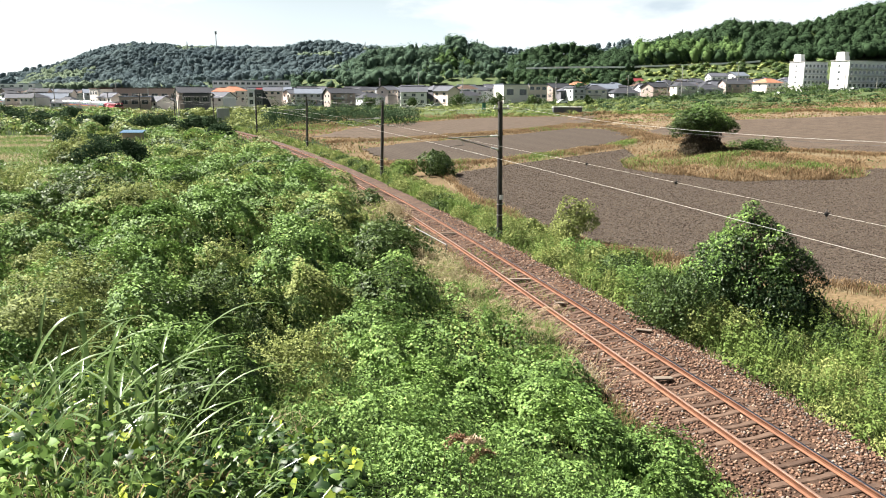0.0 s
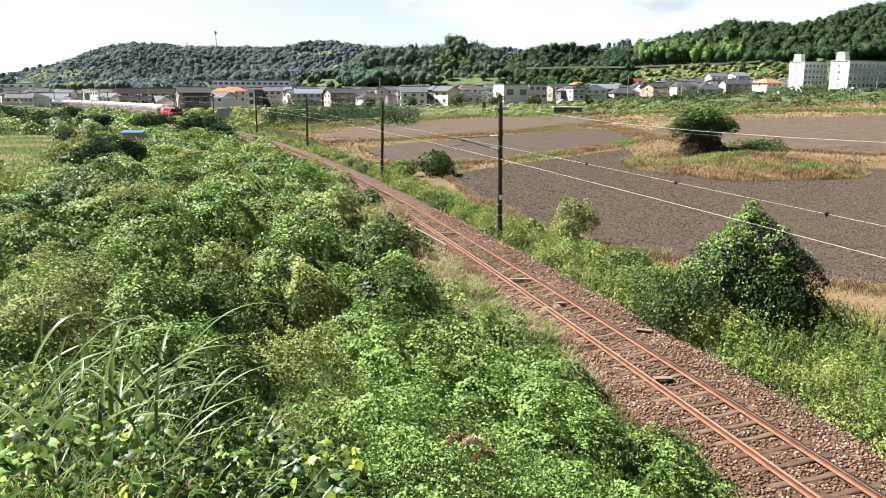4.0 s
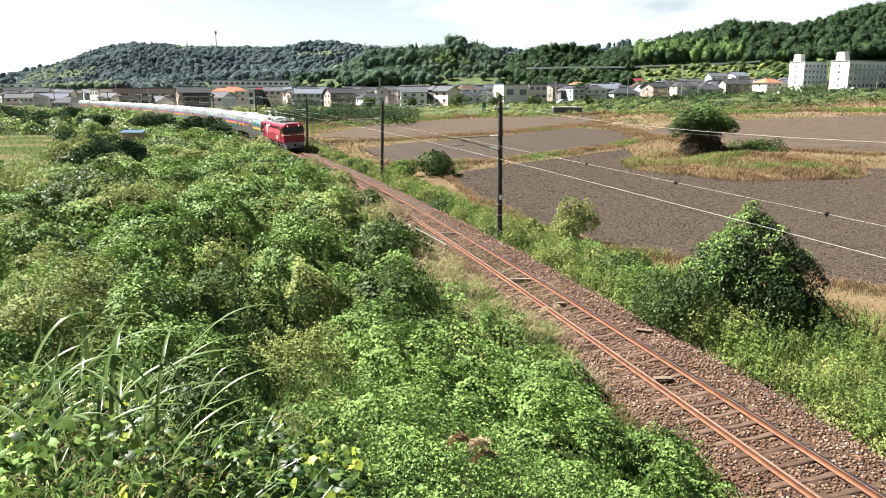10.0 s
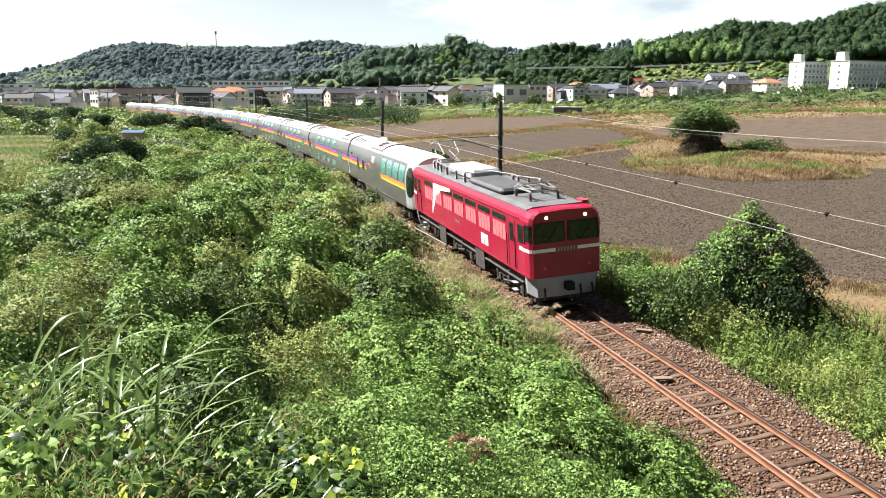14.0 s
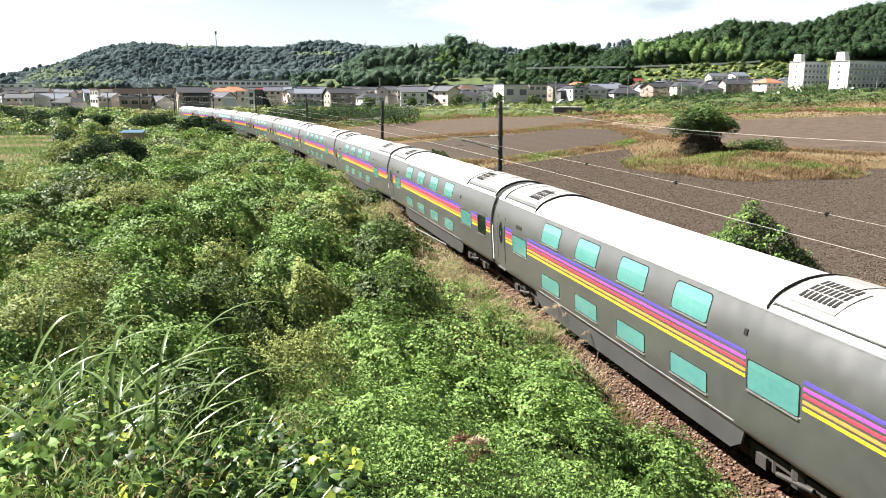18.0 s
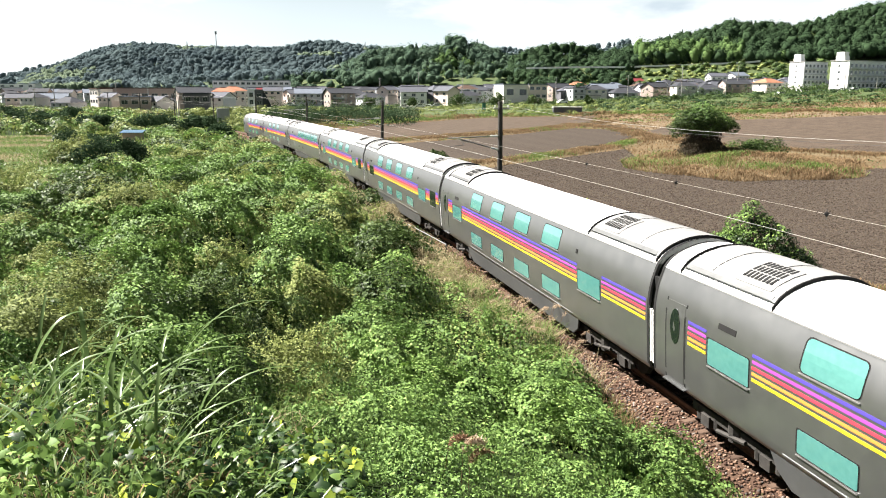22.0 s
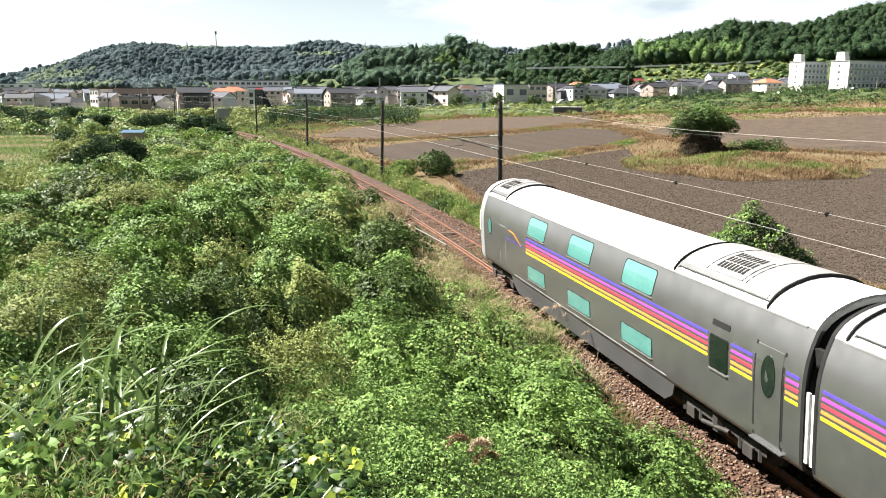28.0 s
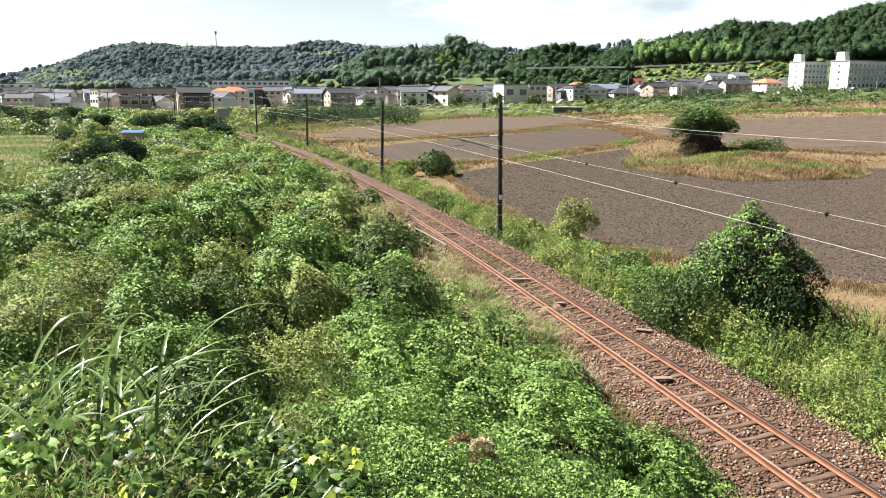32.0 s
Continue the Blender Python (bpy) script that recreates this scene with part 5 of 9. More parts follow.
def bands(car, spans, sides=(-1, 1)):
    for x0, x1 in spans:
        for k, m in enumerate(BAND):
            z = 2.155 + k * 0.122
            for side in sides:
                patch(Shape(), x0, x1, z, z + 0.066, side, 0.004, n=1).mesh("stripe", m, car)


def door(car, x0, x1, oval_pane=True):
    for side in (-1, 1):
        d = patch(Shape(), x0, x1, 1.12, 2.98, side, 0.010, n=6).mesh("door", M_BODY, car)
        edge = Shape()
        patch(edge, x0 - 0.06, x0 - 0.005, 1.08, 3.02, side, 0.004, n=6)
        patch(edge, x1 + 0.005, x1 + 0.06, 1.08, 3.02, side, 0.004, n=6)
        edge.mesh("door_seal", M_RUBBER, d)
        oval(Shape(), (x0 + x1) / 2, 2.42, 0.20, 0.42, side, 0.018).mesh("door_window", M_DARKPANE, d)
        Shape().box(x0 - 0.1, x1 + 0.1, side * 1.42, side * 1.50, 1.0, 1.03).mesh("step", M_SKIRT, d)


def cooler(car, x0, x1, grille_at):
    """A raised cover over the roof with louvres."""
    rings = []
    for x, up in ((x0, 0.0), (x0 + 0.12, 0.07), (x1 - 0.02, 0.07), (x1, 0.06)):
        half = [(y * 1.0, z + up) for y, z in [(1.10, 3.66)] + TOP[1:]]
        rings.append([(x, -y, z) for y, z in half] + [(x, y, z) for y, z in half[::-1][1:]])
    c = Shape().loft(rings, closed=False).mesh("air_conditioner_cover", M_COVER, car, "pale grey ventilation cover")
    crest = [(-y, z) for y, z in TOP] + [(y, z) for y, z in TOP[::-1][1:]]
    # end wall coloured black to stand in for the shade on it
    Shape().loft([[(x1 + 0.004, y, z + 0.055), (x1 + 0.03, y, z + 0.04), (x1 + 0.03, y, z - 0.16), (x1 + 0.004, y, z - 0.16)] for y, z in crest]).mesh("end_wall", M_RUBBER, c, "end of the cover, its shade put into a black colour")

    def on_top(y, lift):
        return float(np.interp(abs(y), [p[0] for p in TOP[::-1]], [p[1] for p in TOP[::-1]])) + lift

    def slab(xa, xb, ya, yb, lift, thick=0.02, cuts=3):
        s = Shape()
        ring = []
        for k in range(cuts + 1):
            y = ya + (yb - ya) * k / cuts
            ring.append((y, on_top(y, lift)))
        s.loft([[(x, y, z + thick) for y, z in ring] + [(x, y, z) for y, z in ring[::-1]] for x in (xa, xb)])
        return s
    f = slab(grille_at - 0.08, grille_at + 1.06, -0.98, -0.20, 0.072).mesh("louvre_panel", M_COVER, c, "pale grey louvre panel")
    for col in range(3):
        for i in range(8):
            slab(grille_at + 0.12 * i, grille_at + 0.12 * i + 0.07, -0.86 + 0.23 * col, -0.67 + 0.23 * col, 0.094, 0.006, 1).mesh("louvre", M_RUBBER, f)
    slab(x0 + 0.1, x1 - 0.1, -1.10, -1.02, 0.05, 0.03, 1).mesh("side_vent", M_SKIRT, c, "dark grey side vent strip")
    slab(x0 + 0.1, x1 - 0.1, 1.02, 1.10, 0.05, 0.03, 1).mesh("side_vent", M_SKIRT, c, "dark grey side vent strip")
    for k in (0.30, 0.72):
        xs = x0 + (x1 - x0) * k
        slab(xs, xs + 0.025, -0.98, 0.98, 0.07, 0.008, 10).mesh("panel_seam", M_RUBBER, c)
    for x in (x0 - 0.02, x1 + 0.01):
        pts = [(y, z + 0.045) for y, z in ((-a, b) for a, b in TOP)] + [(y, z + 0.045) for y, z in TOP[::-1][1:]]
        Shape().loft([[(x - 0.016, y, z + 0.028), (x + 0.016, y, z + 0.028), (x + 0.016, y, z - 0.03), (x - 0.016, y, z - 0.03)] for y, z in pts]).mesh("rim", M_RUBBER, c)
    return c


def hull(car, x0, x1, taper=None):
    """Body sides, ends and roof. taper: stations (x, width, height) of a rounded end."""
    st = [(x0, 1, 1), (x1, 1, 1)] if taper is None else taper
    body, roof = [], []
    for x, w, h in st:
        side = [(y * w, 0.95 + (z - 0.95) * h) for y, z in SIDE]
        body.append([(x, -y, z) for y, z in side[::-1]] + [(x, y, z) for y, z in side])
        top = [(y * w, 0.95 + (z - 0.95) * h) for y, z in TOP]
        roof.append([(x, -y, z) for y, z in top] + [(x, y, z) for y, z in top[::-1][1:]])
    b = Shape().loft(body, closed=False)
    for ring, turn in ((body[0], 1), (body[-1], -1)):
        b.add(ring, [tuple(range(len(ring)))[::turn]])
    b.loft([[(x0, -1.4, 0.95), (x0, 1.4, 0.95)], [(x1, -1.4, 0.95), (x1, 1.4, 0.95)]], closed=False)
    b = b.mesh("body", M_BODY, car, "brushed silver-grey coach side")
    for p in b.data.polygons:
        p.use_smooth = len(p.vertices) == 4
    r = Shape().loft(roof, closed=False)
    for ring, turn in ((roof[0], 1), (roof[-1], -1)):
        r.add(ring, [tuple(range(len(ring)))[::turn]])
    r = r.mesh("roof", M_ROOF, car, "white curved roof")
    for p in r.data.polygons:
        p.use_smooth = len(p.vertices) == 4
    # gutter
    g = Shape()
    for side in (-1, 1):
        g.box(max(x0, st[0][0]) + 0.3, x1 - 0.3, side * 1.165, side * 1.195, 3.555, 3.585)
    g.mesh("gutter", M_COVER, car)


def skirt(car, x0, x1):
    s = Shape()
    for side in (-1, 1):
        pts = []
        for x, z in ((x0, 0.95), (x0 + 0.15, 0.62), (x0 + 0.55, 0.36), (x1 - 0.55, 0.36), (x1 - 0.15, 0.62), (x1, 0.95)):
            pts.append((x, z))
        wide = [(x, side * (1.33 + 0.07 * (z - 0.36) / 0.59), z) for x, z in pts]
        thin = [(x, y - side * 0.05, z) for x, y, z in wide]
        n = len(pts)
        s.add(wide + thin, [tuple(range(n))[::side], tuple(range(n, 2 * n))[::-side]] + [(i, i + n, (i + 1) % n + n, (i + 1) % n)[::side] for i in range(n)])
    s.box(x0 + 0.6, x1 - 0.6, -1.3, 1.3, 0.36, 0.42)
    s.mesh("skirt", M_SKIRT, car, "dark grey lower skirt")
    t = Shape()
    for side in (-1, 1):
        patch(t, x0 + 0.4, x1 - 0.3, 1.06, 1.078, side, 0.008, n=1)
    t.mesh("trim_line", M_PEARL, car)


def joint_end(car, x, way):
    """Bellows, white edge covers and a dark hoop at a coach's end."""
    fold = SIDE + TOP[1:]
    rings = []
    for k in range(6):
        w = 0.955 if k % 2 == 0 else 0.925
        ring = [(-y * w, 0.98 + (z - 0.95) * w) for y, z in fold] + [(y * w, 0.98 + (z - 0.95) * w) for y, z in fold[::-1][1:]]
        rings.append([(x + way * 0.029 * k, y, z) for y, z in ring])
    Shape().loft(rings[::way]).mesh("gangway_bellows", M_RUBBER, car, "black folded gangway bellows")
    h = Shape()
    pts = SIDE[1:] + TOP[1:]
    ring0 = [(x - way * 0.07, -y * 1.004, z + 0.012) for y, z in pts] + [(x - way * 0.07, y * 1.004, z + 0.012) for y, z in pts[::-1][1:]]
    ring1 = [(x + way * 0.015, p[1], p[2]) for p in ring0]
    h.loft([ring0, ring1][::way], closed=False)
    h.mesh("end_hoop", M_RUBBER, car, "black end hoop")
    for side in (-1, 1):
        Shape().box(min(x + way * 0.01, x + way * 0.1), max(x + way * 0.01, x + way * 0.1), min(side * 1.38, side * 1.43), max(side * 1.38, side * 1.43), 1.15, 2.5).mesh("end_cover", M_WHITE, car, "white vertical end cover")
        Shape().box(min(x, x + way * 0.14), max(x, x + way * 0.14), min(side * 1.2, side * 1.29), max(side * 1.2, side * 1.29), 1.15, 3.3).mesh("damper", M_RUBBER, car)


def underframe(car, spans, top=0.95):
    u = Shape()
    for x0, x1, y0, y1, z0 in spans:
        u.box(x0, x1, y0, y1, z0, top)
    u.mesh("underframe", M_GEAR, car)


def coach(name, label):
    return tagged(new(name), label, "railway coach", "train")


def at(u):
    return u - 10.25


def sleeper_coach(dark=False, dark_rear=False):
    """Double-deck coach with four windows on each deck; dark adds a dark vestibule window."""
    car = coach("sleeping_coach", "silver double-deck sleeping coach with a white roof and rainbow stripes")
    hull(car, -10.1, 10.1)
    skirt(car, at(4.5), at(16.1))
    for u in (5.25, 7.95, 10.65, 13.35):
        window(car, at(u), at(u + 1.4), 2.84, 3.44)
        window(car, at(u + 0.05), at(u + 1.5), 1.30, 1.76)
    window(car, at(2.45), at(3.85), 1.98, 2.56, M_DARKPANE if dark_rear else None)
    window(car, at(16.25), at(17.7), 1.98, 2.56)
    if dark:
        window(car, at(18.65), at(19.6), 1.95, 2.68, M_DARKPANE)
    door(car, at(0.75), at(1.5))
    bands(car, ((at(1.65), at(2.36)), (at(3.94), at(16.16))) + (((at(17.79), at(18.56)), (at(19.7), at(20.2))) if dark else ((at(17.79), at(20.2)),)))
    for side in (-1, 1):
        patch(Shape(), at(2.75), at(3.35), 2.86, 2.98, side, 0.01, n=1).mesh("louvre", M_RUBBER, car)
        patch(Shape(), at(16.0), at(16.1), 3.0, 3.12, side, 0.02, n=1).mesh("lamp", M_RUBBER, car)
    cooler(car, at(0.9), at(4.1), at(2.75))
    cooler(car, at(16.4), at(20.2), at(16.85))
    for x, way in ((-10.1, -1), (10.1, 1)):
        joint_end(car, x, way)
    bogie(car, -7.2)
    bogie(car, 7.2)
    underframe(car, ((-9.9, -8.7, -0.9, 0.9, 0.55), (8.7, 9.9, -0.9, 0.9, 0.55), (-6, 6, -1.1, 1.1, 0.45)))
    return car


def dining_coach():
    car = coach("dining_coach", "silver dining coach with a row of large upper windows")
    hull(car, -10.1, 10.1)
    skirt(car, at(4.5), at(16.1))
    for k in range(6):
        window(car, at(7.9 + 1.97 * k), at(9.62 + 1.97 * k), 2.72, 3.34)
    door(car, at(0.75), at(1.5))
    bands(car, ((at(1.65), at(20.2)),))
    for side in (-1, 1):
        patch(Shape(), at(3.8), at(4.3), 2.9, 3.1, side, 0.01, n=1).mesh("louvre", M_RUBBER, car)
        patch(Shape(), at(5.0), at(5.5), 1.5, 1.9, side, 0.01, n=1).mesh("hatch", M_PEARL, car)
        patch(Shape(), at(8.0), at(8.3), 1.5, 1.72, side, 0.01, n=1).mesh("louvre", M_RUBBER, car)
        patch(Shape(), at(10.6), at(10.9), 1.5, 1.72, side, 0.01, n=1).mesh("louvre", M_RUBBER, car)
    cooler(car, at(0.9), at(4.1), at(2.75))
    for x, way in ((-10.1, -1), (10.1, 1)):
        joint_end(car, x, way)
    bogie(car, -7.2)
    bogie(car, 7.2)
    underframe(car, ((-9.9, -8.7, -0.9, 0.9, 0.55), (8.7, 9.9, -0.9, 0.9, 0.55), (-6, 6, -1.1, 1.1, 0.45)))
    return car


def second_coach():
    car = coach("sleeping_coach", "silver double-deck suite coach with its door ahead")
    hull(car, -10.1, 10.1)
    skirt(car, at(4.5), at(16.1))
    for u in (5.6, 8.9, 12.2):
        window(car, at(u), at(u + 1.5), 2.84, 3.44)
        window(car, at(u + 0.05), at(u + 1.5), 1.30, 1.76)
    window(car, at(2.2), at(3.4), 1.98, 2.56)
    door(car, at(18.9), at(19.7))
    bands(car, ((at(0.3), at(2.1)), (at(3.5), at(18.8))))
    cooler(car, at(0.5), at(3.8), at(1.2))
    cooler(car, at(16.4), at(20.2), at(16.85))
    for x, way in ((-10.1, -1), (10.1, 1)):
        joint_end(car, x, way)
    bogie(car, -7.2)
    bogie(car, 7.2)
    underframe(car, ((-9.9, -8.7, -0.9, 0.9, 0.55), (8.7, 9.9, -0.9, 0.9, 0.55), (-6, 6, -1.1, 1.1, 0.45)))
    return car


def emblem(car, x, sign):
    """An orange arc with a small blue mark, and a row of small plain bars under it."""
    for side in (-1, 1):
        a = Shape()
        for k in range(24):
            x0 = x + sign * 0.055 * k
            z = 2.60 + 0.10 * math.sin(0.135 * k + 0.4) - 0.011 * k
            patch(a, min(x0, x0 + sign * 0.058), max(x0, x0 + sign * 0.058), z, z + 0.05 * math.sin(0.3 + k * 0.1), side, 0.005, n=1)
        a.mesh("emblem", BAND[1], car, "orange arc emblem")
        b = Shape()
        for k in range(9):
            x0 = x + sign * (-0.2 + 0.2 * k)
            patch(b, x0, x0 + 0.07, 2.28, 2.36, side, 0.005, n=1)
        b.mesh("lettering_bars", BAND[4], car, "row of small blue bars")


def end_coach():
    """The last coach, with a rounded pale tail."""
    car = coach("suite_coach", "silver double-deck suite coach with a rounded pale tail end")
    st = [(-9.75, 0.80, 0.93), (-9.6, 0.90, 0.965), (-9.25, 0.965, 0.985), (-8.7, 1, 1), (10.1, 1, 1)]
    hull(car, -8.7, 10.1, st)
    skirt(car, at(4.6), at(16.0))
    cap, capr = [], []
    for x, w, h in st[:4]:
        side = [(y * w + 0.006, 0.95 + (z - 0.95) * h) for y, z in SIDE]
        cap.append([(x - 0.006, -y, z) for y, z in side[::-1]] + [(x - 0.006, y, z) for y, z in side])
    c = Shape().loft(cap, closed=False)
    c.add(cap[0], [tuple(range(len(cap[0])))])
    c.mesh("tail_cap", M_PEARL, car, "pale grey rounded tail cap")
    hood = []
    for x, w, h, up in ((-10.05, 0.62, 0.93, 0.0), (-9.8, 0.8, 0.965, 0.02), (-9.0, 0.98, 1.0, 0.04), (-8.4, 1, 1, 0.01)):
        top = [(y * w, 0.95 + (z - 0.95) * h + up) for y, z in TOP]
        hood.append([(x, -y, z) for y, z in top] + [(x, y, z) for y, z in top[::-1][1:]])
    Shape().loft(hood, closed=False).mesh("tail_hood", M_WHITE, car, "white peaked hood over the tail window")
    tail = Shape()
    tail.add([(-9.775, -0.85, 2.2), (-9.775, 0.85, 2.2), (-9.775, 0.8, 3.25), (-9.775, -0.8, 3.25)], [(0, 1, 2, 3)])
    tail.mesh("tail_window", M_DARKPANE, car)
    for side in (-1, 1):
        w = wrapped(st, -9.72, -9.15, 1.95, 3.05, side, 0.012).mesh("corner_window", M_COVER, car, "grey framed corner window")
        wrapped(st, -9.68, -9.20, 2.02, 2.98, side, 0.020).mesh("pane", M_WHITE, w)
        oval(Shape(), -7.9, 2.46, 0.22, 0.34, side, 0.008).mesh("oval_window_frame", M_RUBBER, car)
        oval(Shape(), -7.9, 2.46, 0.18, 0.30, side, 0.014).mesh("oval_window", M_PANE, car)
        f = Shape()
        for x in (at(3.55), at(4.2)):
            patch(f, x, x + 0.02, 1.3, 2.7, side, 0.006, n=2)
        patch(f, at(3.55), at(4.22), 2.7, 2.72, side, 0.006, n=1)
        f.mesh("hatch_outline", M_PEARL, car)
        patch(Shape(), at(17.5), at(18.1), 2.9, 3.02, side, 0.01, n=1).mesh("louvre", M_RUBBER, car)
        Shape().box(-9.7, -9.5, side * 0.9, side * 1.15, 1.05, 1.25).mesh("tail_lamp", BAND[2], car, "red tail lamp")
    for u in (6.5, 9.95, 13.45):
        window(car, at(u), at(u + 1.55), 2.84, 3.44)
        window(car, at(u + 0.05), at(u + 1.6), 1.30, 1.76)
    window(car, at(17.5), at(18.1), 1.98, 2.68, M_DARKPANE)
    door(car, at(19.0), at(19.75))
    bands(car, ((at(6.4), at(17.4)), (at(18.2), at(18.9)), (at(19.85), at(20.2))))
    emblem(car, at(4.55), 1)
    cooler(car, at(1.6), at(3.6), at(2.1))
    cooler(car, at(15.6), at(18.9), at(16.8))
    joint_end(car, 10.1, 1)
    bogie(car, -7.2)
    bogie(car, 7.2)
    underframe(car, ((-9.2, -8.5, -0.9, 0.9, 0.5), (8.7, 9.9, -0.9, 0.9, 0.55), (-6, 6, -1.1, 1.1, 0.45)))
    return car


def wrapped(st, x0, x1, z0, z1, side, proud, cut=0.05):
    """A plate that follows the rounded end of a coach; st: stations (x, width, height)."""
    rows = []
    for q in range(7):
        x = x0 + (x1 - x0) * q / 6
        wd, ht = (float(np.interp(x, [a[0] for a in st], [a[j] for a in st])) for j in (1, 2))
        c = (cut, 0.25 * cut, 0, 0, 0, 0.25 * cut, cut)[q]
        rows.append([(x + math.copysign(proud * 0.5, x), side * (flank(z) * wd + proud), 0.95 + (z - 0.95) * ht) for z in np.linspace(z0 + c, z1 - c, 8)])
    return Shape().loft(rows[::side], closed=False)


def lounge_coach():
    """The coach behind the engine: tall lounge windows, roof fans and grilles."""
    car = coach("lounge_coach", "silver lounge coach with tall windows and roof fans")
    st = [(-10.1, 1, 1), (8.7, 1, 1), (9.25, 0.965, 0.985), (9.6, 0.90, 0.965), (9.8, 0.82, 0.94)]
    hull(car, -10.1, 8.7, st)
    skirt(car, at(6.2), at(16.0))
    cap = []
    for x, w, h in st[1:]:
        side = [(y * w + 0.006, 0.95 + (z - 0.95) * h) for y, z in SIDE]
        cap.append([(x + 0.006, -y, z) for y, z in side[::-1]] + [(x + 0.006, y, z) for y, z in side])
    c = Shape().loft(cap, closed=False)
    c.add(cap[-1], [tuple(range(len(cap[0])))[::-1]])
    c.mesh("nose_cap", M_PEARL, car, "pale grey rounded nose cap")
    Shape().add([(9.815, -0.95, 1.7), (9.815, 0.95, 1.7), (9.815, 0.85, 3.4), (9.815, -0.85, 3.4)], [(0, 1, 2, 3)]).mesh("nose_window", M_DARKPANE, car)
    for side in (-1, 1):
        w = wrapped(st, 8.90, 9.76, 1.65, 3.42, side, 0.012, 0.32).mesh("corner_window", M_RUBBER, car, "large dark corner window")
        wrapped(st, 8.95, 9.74, 1.72, 3.35, side, 0.020, 0.32).mesh("pane", M_DARKPANE, w)
    for u in (12.4, 14.1, 15.8, 17.4):
        window(car, at(u), at(u + 1.25), 2.45, 3.42)
    window(car, at(9.2), at(10.2), 2.84, 3.3, M_PEARL)
    window(car, at(6.0), at(6.7), 1.98, 2.68, M_DARKPANE)
    door(car, at(3.9), at(4.7))
    bands(car, ((at(0.3), at(3.78)), (at(4.82), at(5.9)), (at(6.8), at(7.5))))
    for side in (-1, 1):
        for k in range(3):
            patch(Shape(), at(12.3), at(18.9), 2.02 + 0.13 * k, 2.1 + 0.13 * k, side, 0.005, n=1).mesh("stripe", BAND[(0, 1, 1)[k]], car)
        patch(Shape(), at(1.2), at(1.9), 2.86, 2.98, side, 0.01, n=1).mesh("louvre", M_RUBBER, car)
    emblem(car, at(8.0), 1)
    deck = [(-1.10, 3.66), (-1.02, 3.80), (-0.50, 4.10), (-0.38, 4.14), (0.75, 4.14), (1.02, 3.80), (1.10, 3.66)]
    Shape().loft([[(x, y, z - drop * (z > 3.7)) for y, z in deck] for x, drop in ((at(0.5), 0.14), (at(0.75), 0.0), (at(4.9), 0.0), (at(5.5), 0.16))], closed=False).mesh("roof_deck", M_ROOF, car, "white raised equipment deck")
    for k in range(4):
        x = at(1.30 + 0.93 * k)
        d = Shape()
        d.lathe([(0.40, 0), (0.40, 0.035), (0.37, 0.06), (0.35, 0.035), (0.0, 0.05)], (x + 0.2, 0.30, 4.14), 24)
        f = d.mesh("fan", M_COVER, car, "flat round grey roof fan")
        for q in (0.15, 0.26):
            turn = [a * math.pi / 10 for a in range(21)]
            rings = [[(x + 0.2 + (q + dr) * math.cos(a), 0.30 + (q + dr) * math.sin(a), 4.20 + dz) for dr, dz in ((-0.009, 0), (0, 0.009), (0.009, 0), (0, -0.009))] for a in turn]
            Shape().loft(rings, caps=False).mesh("fan_guard", M_GEAR, f)
        g = Shape().loft([[(xx, y, z + 0.012) for y, z in ((-0.92, 3.858), (-0.54, 4.077))] + [(xx, y, z - 0.02) for y, z in ((-0.54, 4.077), (-0.92, 3.858))] for xx in (x - 0.32, x + 0.32)]).mesh("grille", M_RUBBER, car, "dark square mesh grille")
        for q in range(1, 6):
            z = 3.858 + 0.219 * q / 6
            y = -0.92 + 0.38 * q / 6
            Shape().tube((x - 0.32, y, z + 0.018), (x + 0.32, y, z + 0.018), 0.006, n=4).mesh("grille_bar", M_GEAR, g)
    cooler(car, at(8.2), at(11.6), at(9.4))
    joint_end(car, -10.1, -1)
    bogie(car, -7.2)
    bogie(car, 7.2)
    underframe(car, ((-9.9, -8.7, -0.9, 0.9, 0.55), (8.7, 9.5, -0.9, 0.9, 0.5), (-5, 5.5, -1.1, 1.1, 0.45)))
    return car


# ---- electric locomotive ----
M_RED = mat("engine_red", (0.225, 0.006, 0.028), (0.29, 0.010, 0.040), 0.35, grain=1.2, fine=30, bump=0.03, coat=0.3)
M_PINK = mat("engine_filter_panel", (0.50, 0.095, 0.115), (0.60, 0.14, 0.16), 0.5, grain=2, fine=60, bump=0.2)
M_GREYROOF = mat("engine_roof_grey", (0.060, 0.063, 0.070), (0.125, 0.13, 0.138), 0.6, grain=1.5, fine=25, bump=0.1)
M_PALEGREY = mat("engine_pale_grey", (0.20, 0.21, 0.23), (0.30, 0.31, 0.335), 0.5, grain=1.5, fine=25, bump=0.05)
M_FRONTGREY = mat("engine_skirt_grey", (0.24, 0.25, 0.28), (0.34, 0.35, 0.38), 0.6, grain=2, fine=25, bump=0.05)
M_FRAMEGREY = mat("engine_hatch_grey", (0.035, 0.037, 0.042), (0.075, 0.078, 0.085), 0.6, grain=1.5, fine=25, bump=0.1)
M_INSUL = mat("insulator", (0.05, 0.045, 0.05), (0.11, 0.105, 0.11), 0.4, grain=3, fine=30, bump=0.02)
M_LAMP = bpy.data.materials.new("headlamp_glow")
M_LAMP.use_nodes = True
M_LAMP.node_tree.nodes["Principled BSDF"].inputs["Emission Color"].default_value = (1.0, 0.78, 0.5, 1)
M_LAMP.node_tree.nodes["Principled BSDF"].inputs["Emission Strength"].default_value = 1.6


